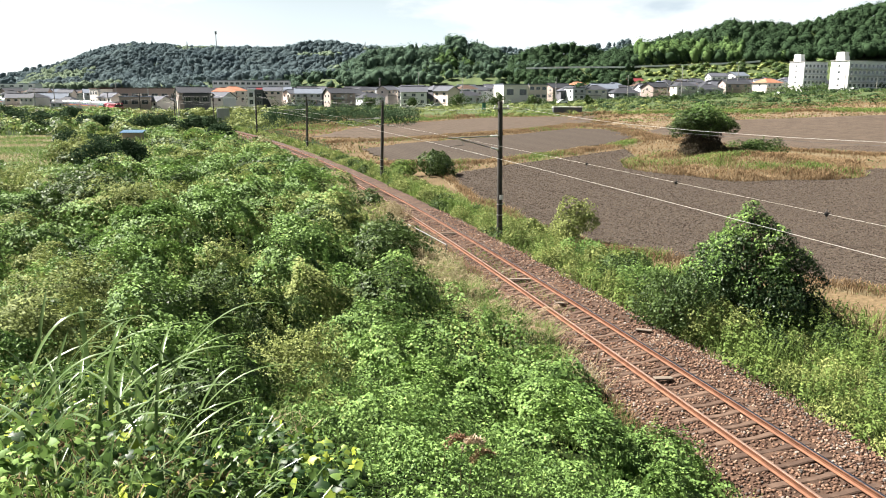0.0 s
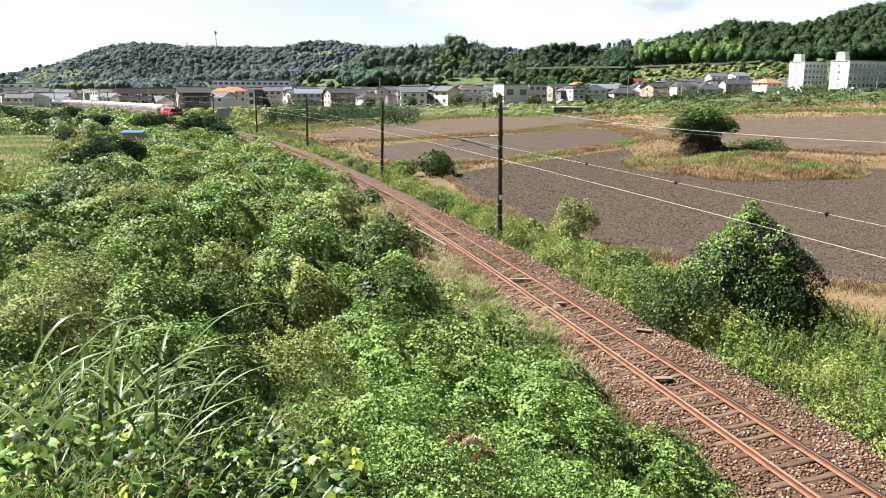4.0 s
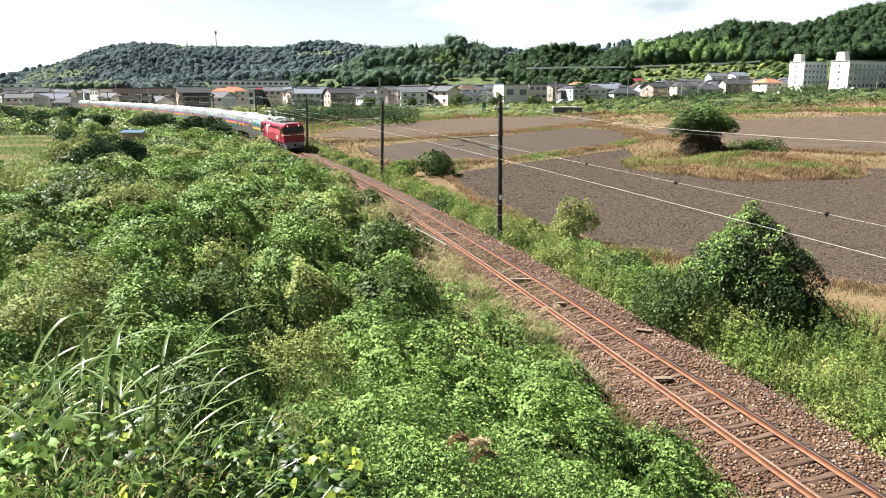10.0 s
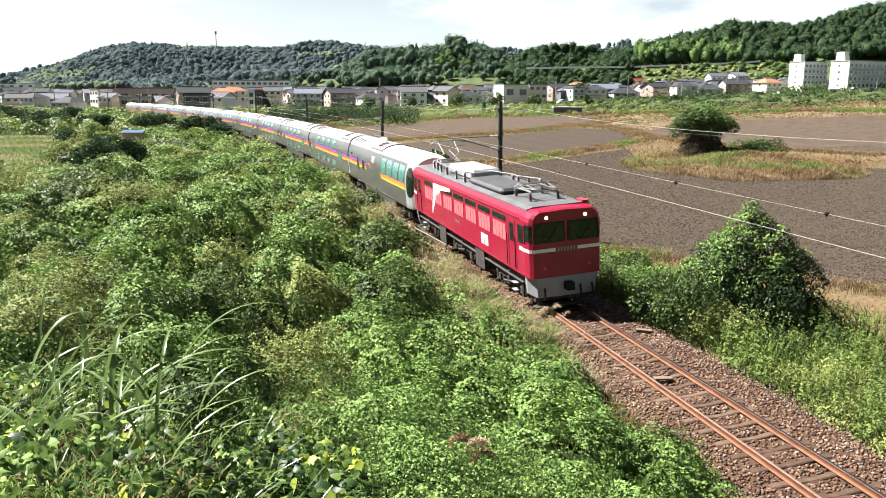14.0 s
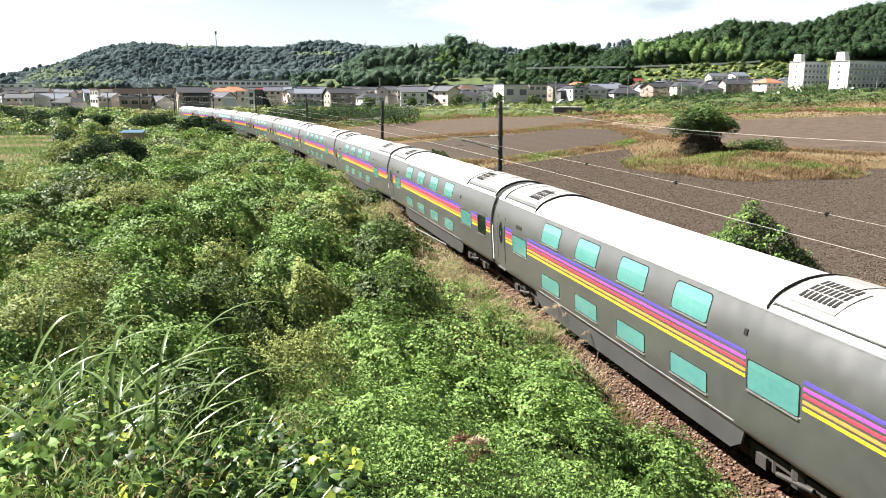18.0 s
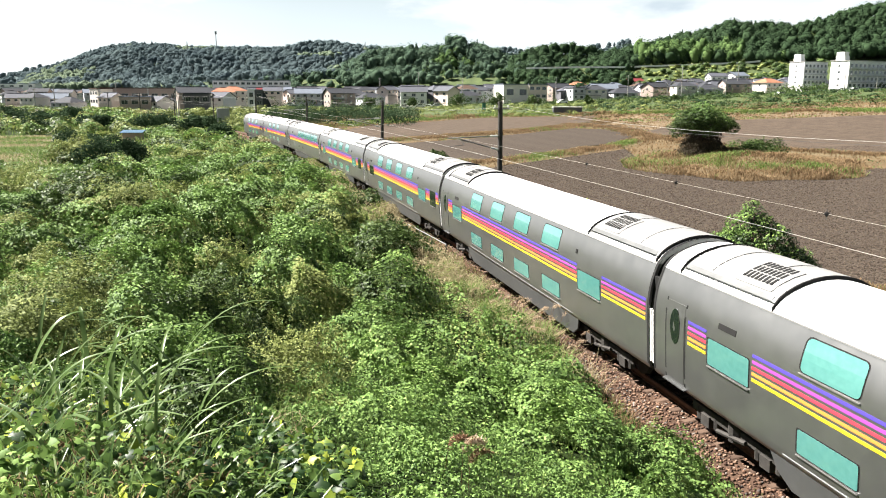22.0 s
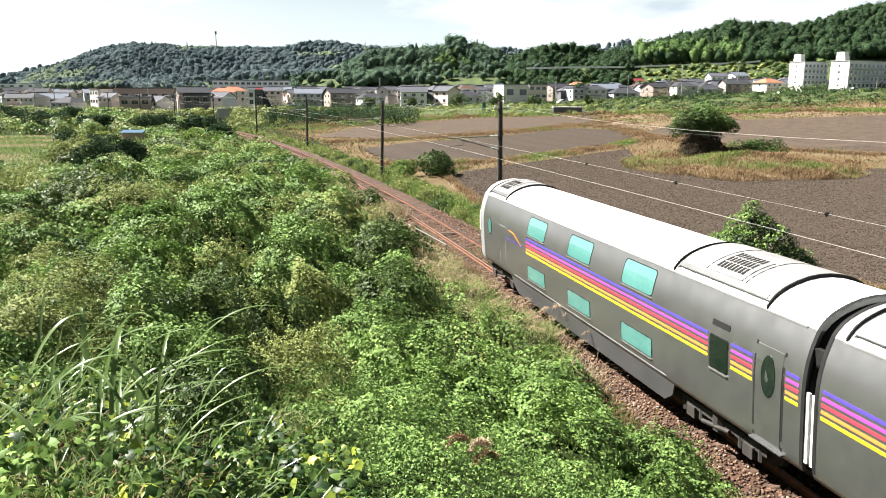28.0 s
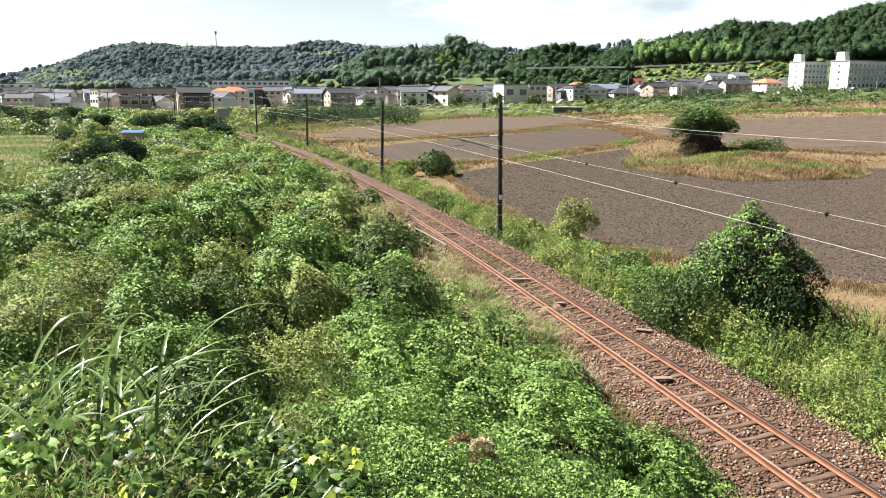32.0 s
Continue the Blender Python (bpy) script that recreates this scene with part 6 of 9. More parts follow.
def insulator(parent, x, y, z, tall=0.35):
    prof = [(0.03, 0)]
    n = 5
    for k in range(n):
        h = tall * (k + 0.3) / n
        prof += [(0.05, h), (0.085, h + 0.02), (0.05, h + tall / n * 0.6)]
    prof += [(0.03, tall)]
    return Shape().lathe(prof, (x, y, z), 10).mesh("insulator", M_INSUL, parent)


def pantograph(parent, x, raised):
    f = Shape()
    lift = 0.95 if raised else 0.12
    base = 3.98
    for y in (-0.5, 0.5):
        f.tube((x - 0.75, y, base), (x + 0.75, y, base), 0.03)
        f.tube((x - 0.7, y, base), (x + 0.95, y * 0.8, base + 0.06 + lift * 0.45), 0.022)
        f.tube((x + 0.7, y, base), (x - 0.95, y * 0.8, base + 0.06 + lift * 0.45), 0.022)
        f.tube((x + 0.95, y * 0.8, base + 0.06 + lift * 0.45), (x - 0.1, y * 0.9, base + 0.1 + lift), 0.018)
        f.tube((x - 0.95, y * 0.8, base + 0.06 + lift * 0.45), (x + 0.1, y * 0.9, base + 0.1 + lift), 0.018)
    for dx in (-0.75, 0.75):
        f.tube((x + dx, -0.5, base), (x + dx, 0.5, base), 0.03)
    for dx in (-0.12, 0.12):
        pts = [(x + dx, -0.85, base + 0.0 + lift), (x + dx, -0.6, base + 0.12 + lift), (x + dx, 0.6, base + 0.12 + lift), (x + dx, 0.85, base + lift)]
        f.line(pts, 0.022)
    for k in range(5):
        f.tube((x - 0.7 + 0.3 * k, -0.5, base + 0.03), (x - 0.5 + 0.3 * k, 0.5, base + 0.08), 0.012, n=4)
    p = f.mesh("pantograph", M_STEEL, parent, "raised steel pantograph" if raised else "folded steel pantograph")
    for dx in (-0.75, 0.75):
        for y in (-0.55, 0.55):
            insulator(p, x + dx, y, 3.62)
    return p


def plate(shape, x0, x1, z0, z1, side, y=1.40, proud=0.006):
    a, b = side * (y - 0.02), side * (y + proud)
    return shape.box(x0, x1, min(a, b), max(a, b), z0, z1)


def engine():
    car = tagged(new("electric_locomotive"), "red electric locomotive with a white band and grey roof gear", "locomotive", "train")
    prof = [(1.40, 1.19), (1.40, 3.22), (1.36, 3.38), (1.24, 3.52), (1.08, 3.60), (0.0, 3.64)]
    rings = []
    for x, w, dz in ((-8.95, 0.90, -0.06), (-8.82, 0.97, -0.02), (-8.5, 1.0, 0), (8.5, 1.0, 0), (8.82, 0.97, -0.02), (8.95, 0.90, -0.06)):
        ring = [(y * w, z + (dz if z > 2 else 0)) for y, z in prof]
        rings.append([(x, -y, z) for y, z in ring] + [(x, y, z) for y, z in ring[::-1][1:]])
    Shape().loft(rings).mesh("body", M_RED, car, "glossy red engine body", bevel=0.0)
    roof = []
    for x in (-8.3, 8.3):
        roof.append([(x, -1.2, 3.50), (x, -1.2, 3.585), (x, -0.95, 3.655), (x, 0.95, 3.655), (x, 1.2, 3.585), (x, 1.2, 3.50)])
    Shape().loft(roof).mesh("roof", M_GREYROOF, car, "grey engine roof")
    for side in (-1, 1):
        for k in range(7):
            x = -6.0 + 1.85 * k
            w = plate(Shape(), x - 0.03, x + 1.53, 2.90, 3.13, side, proud=0.004).mesh("upper_window", M_RUBBER, car)
            plate(Shape(), x, x + 1.50, 2.93, 3.10, side, proud=0.010).mesh("pane", M_DARKPANE, w)
            f = plate(Shape(), x, x + 1.50, 2.18, 2.80, side, proud=0.006).mesh("filter_panel", M_PINK, car, "faded pink filter panel")
            for i in range(5):
                plate(Shape(), x + 0.372 * i - 0.012 + 0.006 * (i == 0), x + 0.372 * i + 0.012, 2.18, 2.80, side, proud=0.013).mesh("filter_rib", M_RED, f)
        plate(Shape(), -8.0, 8.0, 3.26, 3.285, side, proud=0.03).mesh("rain_strip", M_RED, car)
        for x in (-7.55, 6.95):
            d = plate(Shape(), x - 0.05, x + 0.6, 1.24, 3.1, side, proud=0.004).mesh("cab_door", M_RED, car)
            plate(Shape(), x + 0.08, x + 0.47, 2.3, 2.98, side, proud=0.012).mesh("door_window", M_DARKPANE, d)
            seal = plate(Shape(), x - 0.08, x - 0.05, 1.24, 3.1, side, proud=0.01)
            plate(seal, x + 0.6, x + 0.63, 1.24, 3.1, side, proud=0.01)
            seal.mesh("door_seal", M_RUBBER, d)
            for dx in (-0.16, 0.70):
                Shape().tube((x + dx, side * 1.45, 1.35), (x + dx, side * 1.45, 2.5), 0.018, n=6).mesh("grab_rail", M_RUBBER, d)
        for x in (-8.38, 7.84):
            w = plate(Shape(), x, x + 0.54, 2.36, 3.04, side).mesh("cab_window", M_RUBBER, car)
            plate(Shape(), x + 0.04, x + 0.50, 2.40, 3.00, side, proud=0.012).mesh("pane", M_DARKPANE, w)
        # white mark and a star-tailed stripe, as plain shapes
        m = Shape()
        plate(m, 3.52, 3.86, 1.52, 1.97, side)
        plate(m, 3.95, 4.38, 1.52, 1.97, side)
        m.mesh("company_mark", M_WHITE, car, "white mark on the side")
        tail = Shape()
        for k in range(13):
            plate(tail, -4.1 + 0.24 * k, -3.85 + 0.24 * k, 2.86 + 0.018 * k, 3.17 + 0.004 * k, side, proud=0.018)
        for k in range(8):
            plate(tail, -4.55 + 0.06 * k, -4.42 + 0.15 * k, 1.60 + 0.18 * k, 1.79 + 0.18 * k, side, proud=0.02)
        for k in range(5):
            plate(tail, -4.30 + 0.30 * k, -3.98 + 0.30 * k, 2.45 + 0.09 * k, 2.62 + 0.10 * k, side, proud=0.022)
        tail.mesh("star_emblem", M_WHITE, car, "white shooting-star shape")
        b = Shape()
        for k in range(4):
            plate(b, -0.35 + 0.18 * k, -0.23 + 0.18 * k, 1.78, 1.92, side)
        b.mesh("plate_bars", M_STEEL, car)
        plate(Shape(), -8.4, 8.4, 1.22, 1.26, side, proud=0.01).mesh("sill_strip", M_RED, car)
        for x in (6.9, -7.1):
            for z in (0.38, 0.66):
                Shape().box(x + 0.05, x + 0.42, min(side * 1.2, side * 1.40), max(side * 1.2, side * 1.40), z, z + 0.025).mesh("cab_step", M_PALEGREY, car)
    for way in (1, -1):
        x = way * 8.955
        for y in (-0.64, 0.64):
            w = Shape()
            w.add([(x, y - 0.56, 2.50), (x, y + 0.56, 2.50), (x - way * 0.02, y + 0.53, 3.14), (x - way * 0.02, y - 0.53, 3.14),
                   (x + way * 0.02, y - 0.56, 2.50), (x + way * 0.02, y + 0.56, 2.50), (x + way * 0.006, y + 0.53, 3.14), (x + way * 0.006, y - 0.53, 3.14)],
                  [(4, 5, 6, 7)[::way], (0, 1, 5, 4)[::way], (1, 2, 6, 5)[::way], (2, 3, 7, 6)[::way], (3, 0, 4, 7)[::way]])
            w = w.mesh("windscreen", M_DARKPANE, car)
            wp = Shape().line([(x + way * 0.04, y - 0.1, 2.47), (x + way * 0.045, y + 0.3, 3.0)], 0.012, 4)
            wp.mesh("wiper", M_RUBBER, w)
            f = Shape().line([(x + way * 0.02, y - 0.58, 2.48), (x + way * 0.02, y + 0.58, 2.48), (x, y + 0.55, 3.16), (x, y - 0.55, 3.16), (x + way * 0.02, y - 0.58, 2.48)], 0.018, 5)
            f.mesh("windscreen_seal", M_RUBBER, w)
            hl = Shape().tube((x - way * 0.5, y * 1.15, 3.36), (x + way * 0.01, y * 1.15, 3.34), 0.12, 0.095, 14).mesh("headlamp", M_RED, car)
            Shape().tube((x + way * 0.01, y * 1.15, 3.34), (x + way * 0.025, y * 1.15, 3.34), 0.062, 0.062, 14).mesh("lens", M_LAMP, hl, "lit headlamp lens")
            tl = Shape().tube((x, y * 1.35, 1.55), (x + way * 0.05, y * 1.35, 1.55), 0.06, 0.06, 10).mesh("tail_lamp", BAND[2], car)
        band = Shape()
        for y0, y1 in ((-1.24, -0.42), (0.42, 1.24)):
            band.box(min(x, x + way * 0.012), max(x, x + way * 0.012), y0, y1, 2.12, 2.24)
        band.mesh("white_band", M_WHITE, car)
        for side in (-1, 1):
            cor = Shape()
            cor.box(min(way * 8.5, way * 8.0), max(way * 8.5, way * 8.0), side * 1.395, side * 1.412, 2.12, 2.24)
            cor.add([(way * 8.5, side * 1.412, 2.12), (way * 8.83, side * 1.372, 2.12), (way * 8.83, side * 1.372, 2.24), (way * 8.5, side * 1.412, 2.24)], [(0, 1, 2, 3)])
            cor.add([(way * 8.83, side * 1.372, 2.12), (way * 8.965, side * 1.24, 2.12), (way * 8.965, side * 1.24, 2.24), (way * 8.83, side * 1.372, 2.24)], [(0, 1, 2, 3)])
            cor.mesh("corner_band", M_WHITE, car)
            pane = [(way * 8.52, side * 1.413), (way * 8.83, side * 1.374), (way * 8.967, side * 1.25)]
            Shape().loft([[(a, b, 2.52), (a - way * 0.01, b, 3.10), (a - way * 0.03, b * 0.985, 3.10), (a - way * 0.03, b * 0.985, 2.52)] for a, b in pane]).mesh("corner_windscreen", M_DARKPANE, car)
            for q in (0, 2):
                Shape().tube((pane[q][0], pane[q][1], 2.40), (pane[q][0] - way * 0.01, pane[q][1], 3.08), 0.022, n=6).mesh("window_post", M_RED, car)
        bars = Shape()
        for k in range(6):
            bars.box(min(x, x + way * 0.015), max(x, x + way * 0.015), -0.34 + 0.12 * k, -0.27 + 0.12 * k, 2.11, 2.25)
        bars.mesh("number_bars", M_PALEGREY, car, "row of small grey bars")
        sk = Shape()
        rr = []
        for yy, xx, z0 in ((-1.36, 8.45, 0.55), (-1.16, 8.93, 0.46), (-0.35, 9.00, 0.46), (0.35, 9.00, 0.46), (1.16, 8.93, 0.46), (1.36, 8.45, 0.55)):
            rr.append([(way * (xx - 0.06), yy * 0.95, z0), (way * xx, yy, 1.19), (way * (xx - 0.15), yy, 1.19), (way * (xx - 0.16), yy * 0.95, z0)])
        sk.loft(rr).mesh("front_skirt", M_FRONTGREY, car, "dark grey front skirt")
        cp = Shape().box(min(way * 8.9, way * 9.3), max(way * 8.9, way * 9.3), -0.14, 0.14, 0.72, 1.0)
        for yy in (-0.9, 0.45, 0.9):
            Shape().tube((way * 9.05, yy, 0.85), (way * 9.12, yy * 1.03, 0.45), 0.04).mesh("air_hose", M_RUBBER, car)
        cp.mesh("coupler", M_RUBBER, car)
        pl = Shape().box(min(way * 8.7, way * 9.05), max(way * 8.7, way * 9.05), -1.25, 1.25, 0.12, 0.17).mesh("rail_guard", M_GEAR, car)
        dk = Shape().box(min(way * 8.4, way * 8.85), max(way * 8.4, way * 8.75), -1.15, 1.15, 0.3, 1.18).mesh("headstock", M_GEAR, car)
        # shades over the cab roof
        Shape().box(min(way * 7.7, way * 8.3), max(way * 7.7, way * 8.3), 0.95 * 1, 1.2, 3.56, 3.72).mesh("whistle_cover", M_RED, car)
    # roof gear
    Shape().box(-3.9, 0.1, -0.62, 0.82, 3.64, 4.12).mesh("roof_box", M_PALEGREY, car, "pale grey roof box", bevel=0.12)
    Shape().box(0.6, 5.0, -0.95, 0.5, 3.64, 3.90).mesh("roof_hatch", M_FRAMEGREY, car, "dark grey raised roof hatch", bevel=0.1)
    Shape().box(0.3, 5.2, 0.52, 1.0, 3.64, 3.80).mesh("resistor_box", M_GREYROOF, car, bevel=0.03)
    for x, y in ((-7.0, -0.3), (-6.2, -0.75), (-5.3, -0.8), (-4.3, -0.9), (-3.0, -0.95), (-1.2, -1.0), (0.2, -1.0), (2.3, 0.55), (2.9, 0.55), (3.5, 0.8), (4.4, 0.95), (5.1, 0.9)):
        insulator(car, x, y, 3.64, 0.42)
    bus = Shape().line([(-7.0, -0.3, 4.08), (-5.3, -0.8, 4.08), (-3.0, -0.95, 4.08), (-1.2, -1.0, 4.08), (0.2, -1.0, 4.08), (1.0, -0.2, 4.2), (2.3, 0.55, 4.08), (2.9, 0.55, 4.08), (4.4, 0.95, 4.08), (5.6, 0.4, 4.0)], 0.022)
    bus.mesh("busbar", M_PALEGREY, car)
    pantograph(car, 6.3, False)
    pantograph(car, -6.3, True)
    # three bogies
    for x in (-6.3, 0.0, 6.3):
        bogie(car, x, 0.56, 2.5)
    underframe(car, ((-8.6, 8.6, -1.2, 1.2, 0.75), (-3.6, -2.4, -1.35, 1.35, 0.35), (2.4, 3.6, -1.35, 1.35, 0.35)), 1.18)
    pipes = Shape()
    for side in (-1, 1):
        pipes.tube((-8, side * 1.3, 0.86), (8, side * 1.3, 0.86), 0.04, n=6)
        for x in (-7.7, -4.9, -1.4, 1.4, 4.9, 7.7):
            pipes.tube((x, side * 1.15, 0.25), (x, side * 1.15, 0.8), 0.12, n=8)
    pipes.mesh("sanding_gear", M_GEAR, car)
    return car


def head_at(t):
    """Distance along the line of the engine's front at t seconds."""
    u = (t - 16) / 16
    return 31.454 - 302.366 * u + 13.878 * u * u - 1.332 * u ** 3 - 0.4 * max(t - 28.0, 0.0)


TRAIN = []
front = engine()
TRAIN.append((front, 9.3 + 0.25, 5.0))
lounge = lounge_coach()
TRAIN.append((lounge, 18.6 + 10.25, 7.2))
plain, vestibule = sleeper_coach(), sleeper_coach(True)
for k in range(1, 9):
    if k == 7:
        car = sleeper_coach(True, True)
    elif k in (3, 8):
        car = vestibule if k == 3 else copy_thing(vestibule, pose(0, 0, 0))
    else:
        car = plain if k == 1 else copy_thing(plain, pose(0, 0, 0))
    TRAIN.append((car, 18.6 + 10.25 + 20.5 * k, 7.2))
TRAIN.append((dining_coach(), 18.6 + 10.25 + 20.5 * 9, 7.2))
TRAIN.append((second_coach(), 18.6 + 10.25 + 20.5 * 10, 7.2))
TRAIN.append((end_coach(), 18.6 + 10.25 + 20.5 * 11, 7.2))

# ---- overhead line: poles, brackets and wires ----
M_POLE = mat("pole_dark", (0.035, 0.032, 0.030), (0.085, 0.078, 0.07), 0.85, grain=2, fine=30, bump=0.3)
M_CONCRETE = mat("concrete", (0.30, 0.29, 0.27), (0.45, 0.44, 0.41), 0.85, grain=1, fine=20, bump=0.3)
M_WIRE = mat("aluminium_wire", (0.50, 0.49, 0.46), (0.66, 0.64, 0.60), 0.4, grain=1, fine=10, bump=0, metal=0.5)
M_DARKWIRE = mat("dark_wire", (0.05, 0.05, 0.05), (0.10, 0.10, 0.10), 0.6, grain=1, fine=10, bump=0)
M_PORCELAIN = mat("porcelain", (0.66, 0.66, 0.64), (0.80, 0.80, 0.78), 0.25, grain=2, fine=20, bump=0)
MASTS = ((85.6, 7.1, 0.6), (115.5, 6.85, -1.6), (154.3, 6.95, -1.0), (195.5, 6.9, 0.0), (238.1, 7.2, 0.5), (284.9, 7.3, 0.0), (332.0, 7.3, 0.0), (380.0, 7.3, 0.0))
for s, tall, lean in MASTS:
    foot = on_line(s, -2.9, 0, False)
    a = math.degrees(float(np.interp(s, LINE_S, LINE_H)))
    m = thing("catenary_pole", foot.x, foot.y, -0.75, a, "dark slim catenary pole with a bracket arm over the track", "utility pole", "catenary poles")
    k = math.tan(radians(lean))
    Shape().tube((0, 0, -0.3), (0, k * tall, tall + 0.75), 0.165, 0.125, 14).mesh("pole", M_POLE, m)
    z = 0.75
    arm = Shape().tube((0, 0, z + 5.25), (0, 3.05, z + 5.15), 0.035, n=8)
    arm.mesh("bracket_arm", M_STEEL, m, "grey steel tube arm")
    Shape().tube((0, 0.02, z + 4.45), (0, 2.35, z + 5.10), 0.030, n=8).mesh("strut", M_STEEL, m)
    for p, q in (((0, 0.15, z + 5.25), (0, 0.62, z + 5.235)), ((0, 0.12, z + 4.48), (0, 0.58, z + 4.61))):
        Shape().tube(p, q, 0.06, n=10).mesh("insulator", M_PORCELAIN, m, "white porcelain insulator")
    st = Shape().line([(0, 2.35, z + 5.15), (0, 2.1, z + 4.78), (0, 2.95, z + 4.72)], 0.016, 5)
    st.mesh("steady_arm", M_STEEL, m)
    Shape().tube((0, 2.6, z + 5.15), (0, 1.9, z + 4.9), 0.018, n=5).mesh("brace", M_STEEL, m)
    Shape().box(-0.05, 0.05, -0.45, 0.45, z + tall - 0.42, z + tall - 0.34).mesh("cross_arm", M_STEEL, m)
    for yy in (-0.38, 0.38):
        Shape().lathe([(0.02, 0), (0.05, 0.03), (0.03, 0.06), (0.055, 0.09), (0.03, 0.14)], (0, yy, z + tall - 0.34), 8).mesh("pin_insulator", M_PORCELAIN, m)
    bd = Shape()
    for hz in (1.6, 2.2):
        bd.tube((0, 0, hz), (0, 0, hz + 0.06), 0.178, n=12)
    bd.mesh("band", M_STEEL, m)
    if s < 100:
        Shape().box(-0.19, -0.165, -0.09, 0.09, 2.5, 2.75).mesh("plate", M_WHITE, m)

SPANS = [30.0, 50.0] + [q[0] for q in MASTS]


def wire(name, left, z, sag, r, material, label, zend=None):
    pts = []
    for a, b in zip(SPANS[:-1], SPANS[1:]):
        for k in range(8):
            f = k / 8
            pts.append(on_line(a + (b - a) * f, left, z - sag * 4 * f * (1 - f), False))
    rings = []
    for k, p in enumerate(pts):
        d = (pts[min(k + 1, len(pts) - 1)] - pts[max(k - 1, 0)]).normalized()
        side, up = d.cross(Vector((0, 0, 1))).normalized(), Vector((0, 0, 1))
        thick = r * (0.6 + max(p.y, 5.0) / 170)
        rings.append([p + (side * math.cos(a) + up * math.sin(a)) * thick for a in (0, 1.257, 2.513, 3.770, 5.027)])
    w = Shape().loft(rings)
    return tagged(w.mesh(name, material), label, "overhead wire")


wire("contact_wire", 0.05, 4.70, 0.0, 0.007, M_WIRE, "pale contact wire over the track")
wire("messenger_wire", 0.0, 5.25, 0.0, 0.004, M_WIRE, "pale messenger wire above the contact wire")
wire("feeder_wire", -3.28, 6.86, 0.5, 0.007, M_WIRE, "pale feeder wire on the pole tops")
wire("signal_wire", -2.55, 6.86, 0.55, 0.006, M_DARKWIRE, "dark line wire on the pole tops")
for k, s in enumerate((57.9, 63.4, 68.9)):
    p = on_line(s, 0.0, 5.25, False)
    c = thing("wire_clamp", p.x, p.y, p.z, 0, "small black clamp on the overhead wire", "wire clamp", "wire clamps")
    Shape().lathe([(0.015, -0.05), (0.045, -0.02), (0.05, 0.02), (0.015, 0.05)], (0, 0, 0), 10).mesh("clamp_body", M_RUBBER, c)
    Shape().tube((0, 0, -0.12), (0, 0, 0.10), 0.008, n=5).mesh("dropper", M_DARKWIRE, c)

# ---- small things by the line ----
hr = thing("handrail", 0, 0, 0, 0, "short white pipe handrail beside the track", "handrail")
_a, _b = Vector((-1.93, 41.6, 0.05)), Vector((0.16, 35.8, 0.05))
for f in (0.0, 0.33, 0.66, 1.0):
    p = _a.lerp(_b, f)
    Shape().tube((p.x, p.y, -0.7), (p.x, p.y, p.z + 0.42), 0.03, n=8).mesh("post", M_DARKWIRE, hr)
for up in (0.42,):
    Shape().tube(_a + Vector((0, 0, up)), _b + Vector((0, 0, up)), 0.019, n=8).mesh("rail_pipe", M_PEARL, hr)
M_PLANK = mat("weathered_plank", (0.10, 0.078, 0.060), (0.21, 0.17, 0.135), 0.9, grain=2, fine=30, bump=0.5)
for s, left, turn, ln in ((74.9, 0.05, 78, 1.0), (86.0, 0.1, 80, 1.1), (67.0, -1.35, 60, 0.5), (63.2, 0.15, 80, 0.5), (71.0, -0.1, 70, 0.35)):
    p = on_line(s, left, -0.13)
    b = tagged(Shape().box(-ln / 2, ln / 2, -0.11, 0.11, 0, 0.05).mesh("loose_board", M_PLANK, bevel=0.008), "weathered loose wooden board on the ballast", "board", "boards on the track")
    b.matrix_basis = pose(p.x, p.y, p.z, 3, 0, math.degrees(float(np.interp(s, LINE_S, LINE_H))) + turn)
# weeds and dry tufts between and beside the rails
_P, _T = [], []
for s0, s1, o0, o1, n in ((70.0, 82.0, -0.35, 0.35, 700), (74, 90, 1.0, 2.3, 2600), (66, 70, 1.6, 2.4, 500), (58, 66, 1.9, 2.5, 900), (95, 115, 1.2, 2.2, 1800), (50, 58, 1.9, 2.6, 900)):
    s, o = RNG.uniform(s0, s1, n), RNG.uniform(o0, o1, n)
    _P.append(along(s, o, np.full(n, -0.22))), _T.append(RNG.uniform(0.08, 0.34, n) * (0.5 if abs(o0) < 1 else 1.0))
_P, _T = np.concatenate(_P), np.concatenate(_T)
_tan = RNG.random(len(_P)) < np.where(np.abs(beside(_P[:, 0], _P[:, 1])) < 0.9, 0.15, 0.75)
tagged(blades("track_dry_grass", _P[_tan], _T[_tan], 0.018, M_STRAW, lean=1.0, droop=0.6, seed=91), "dry grass tufts beside the rail", "grass", kind="stuff")
tagged(blades("track_green_grass", _P[~_tan], _T[~_tan], 0.018, M_GRASS, lean=0.8, seed=92), "green tufts between the rails", "grass", kind="stuff")


_n = 5200
_s, _o = 63 + 50 * RNG.random(_n) ** 1.3, 1.9 + 1.5 * RNG.random(_n)
_q = along(_s, _o, np.zeros(_n))
_q[:, 2] = cover_top(_q[:, 0], _q[:, 1]) - 0.1
_k = lattice(_q[:, 0], _q[:, 1], 1.6, 69) > 0.42
tagged(blades("lineside_dry_grass", _q[_k], RNG.uniform(0.45, 1.0, _k.sum()), np.interp(_s[_k], [63, 113], [0.016, 0.045]), M_PALEGRASS, lean=0.9, droop=0.5, seed=93), "tall pale dry grass along the rail", "grass", kind="stuff")


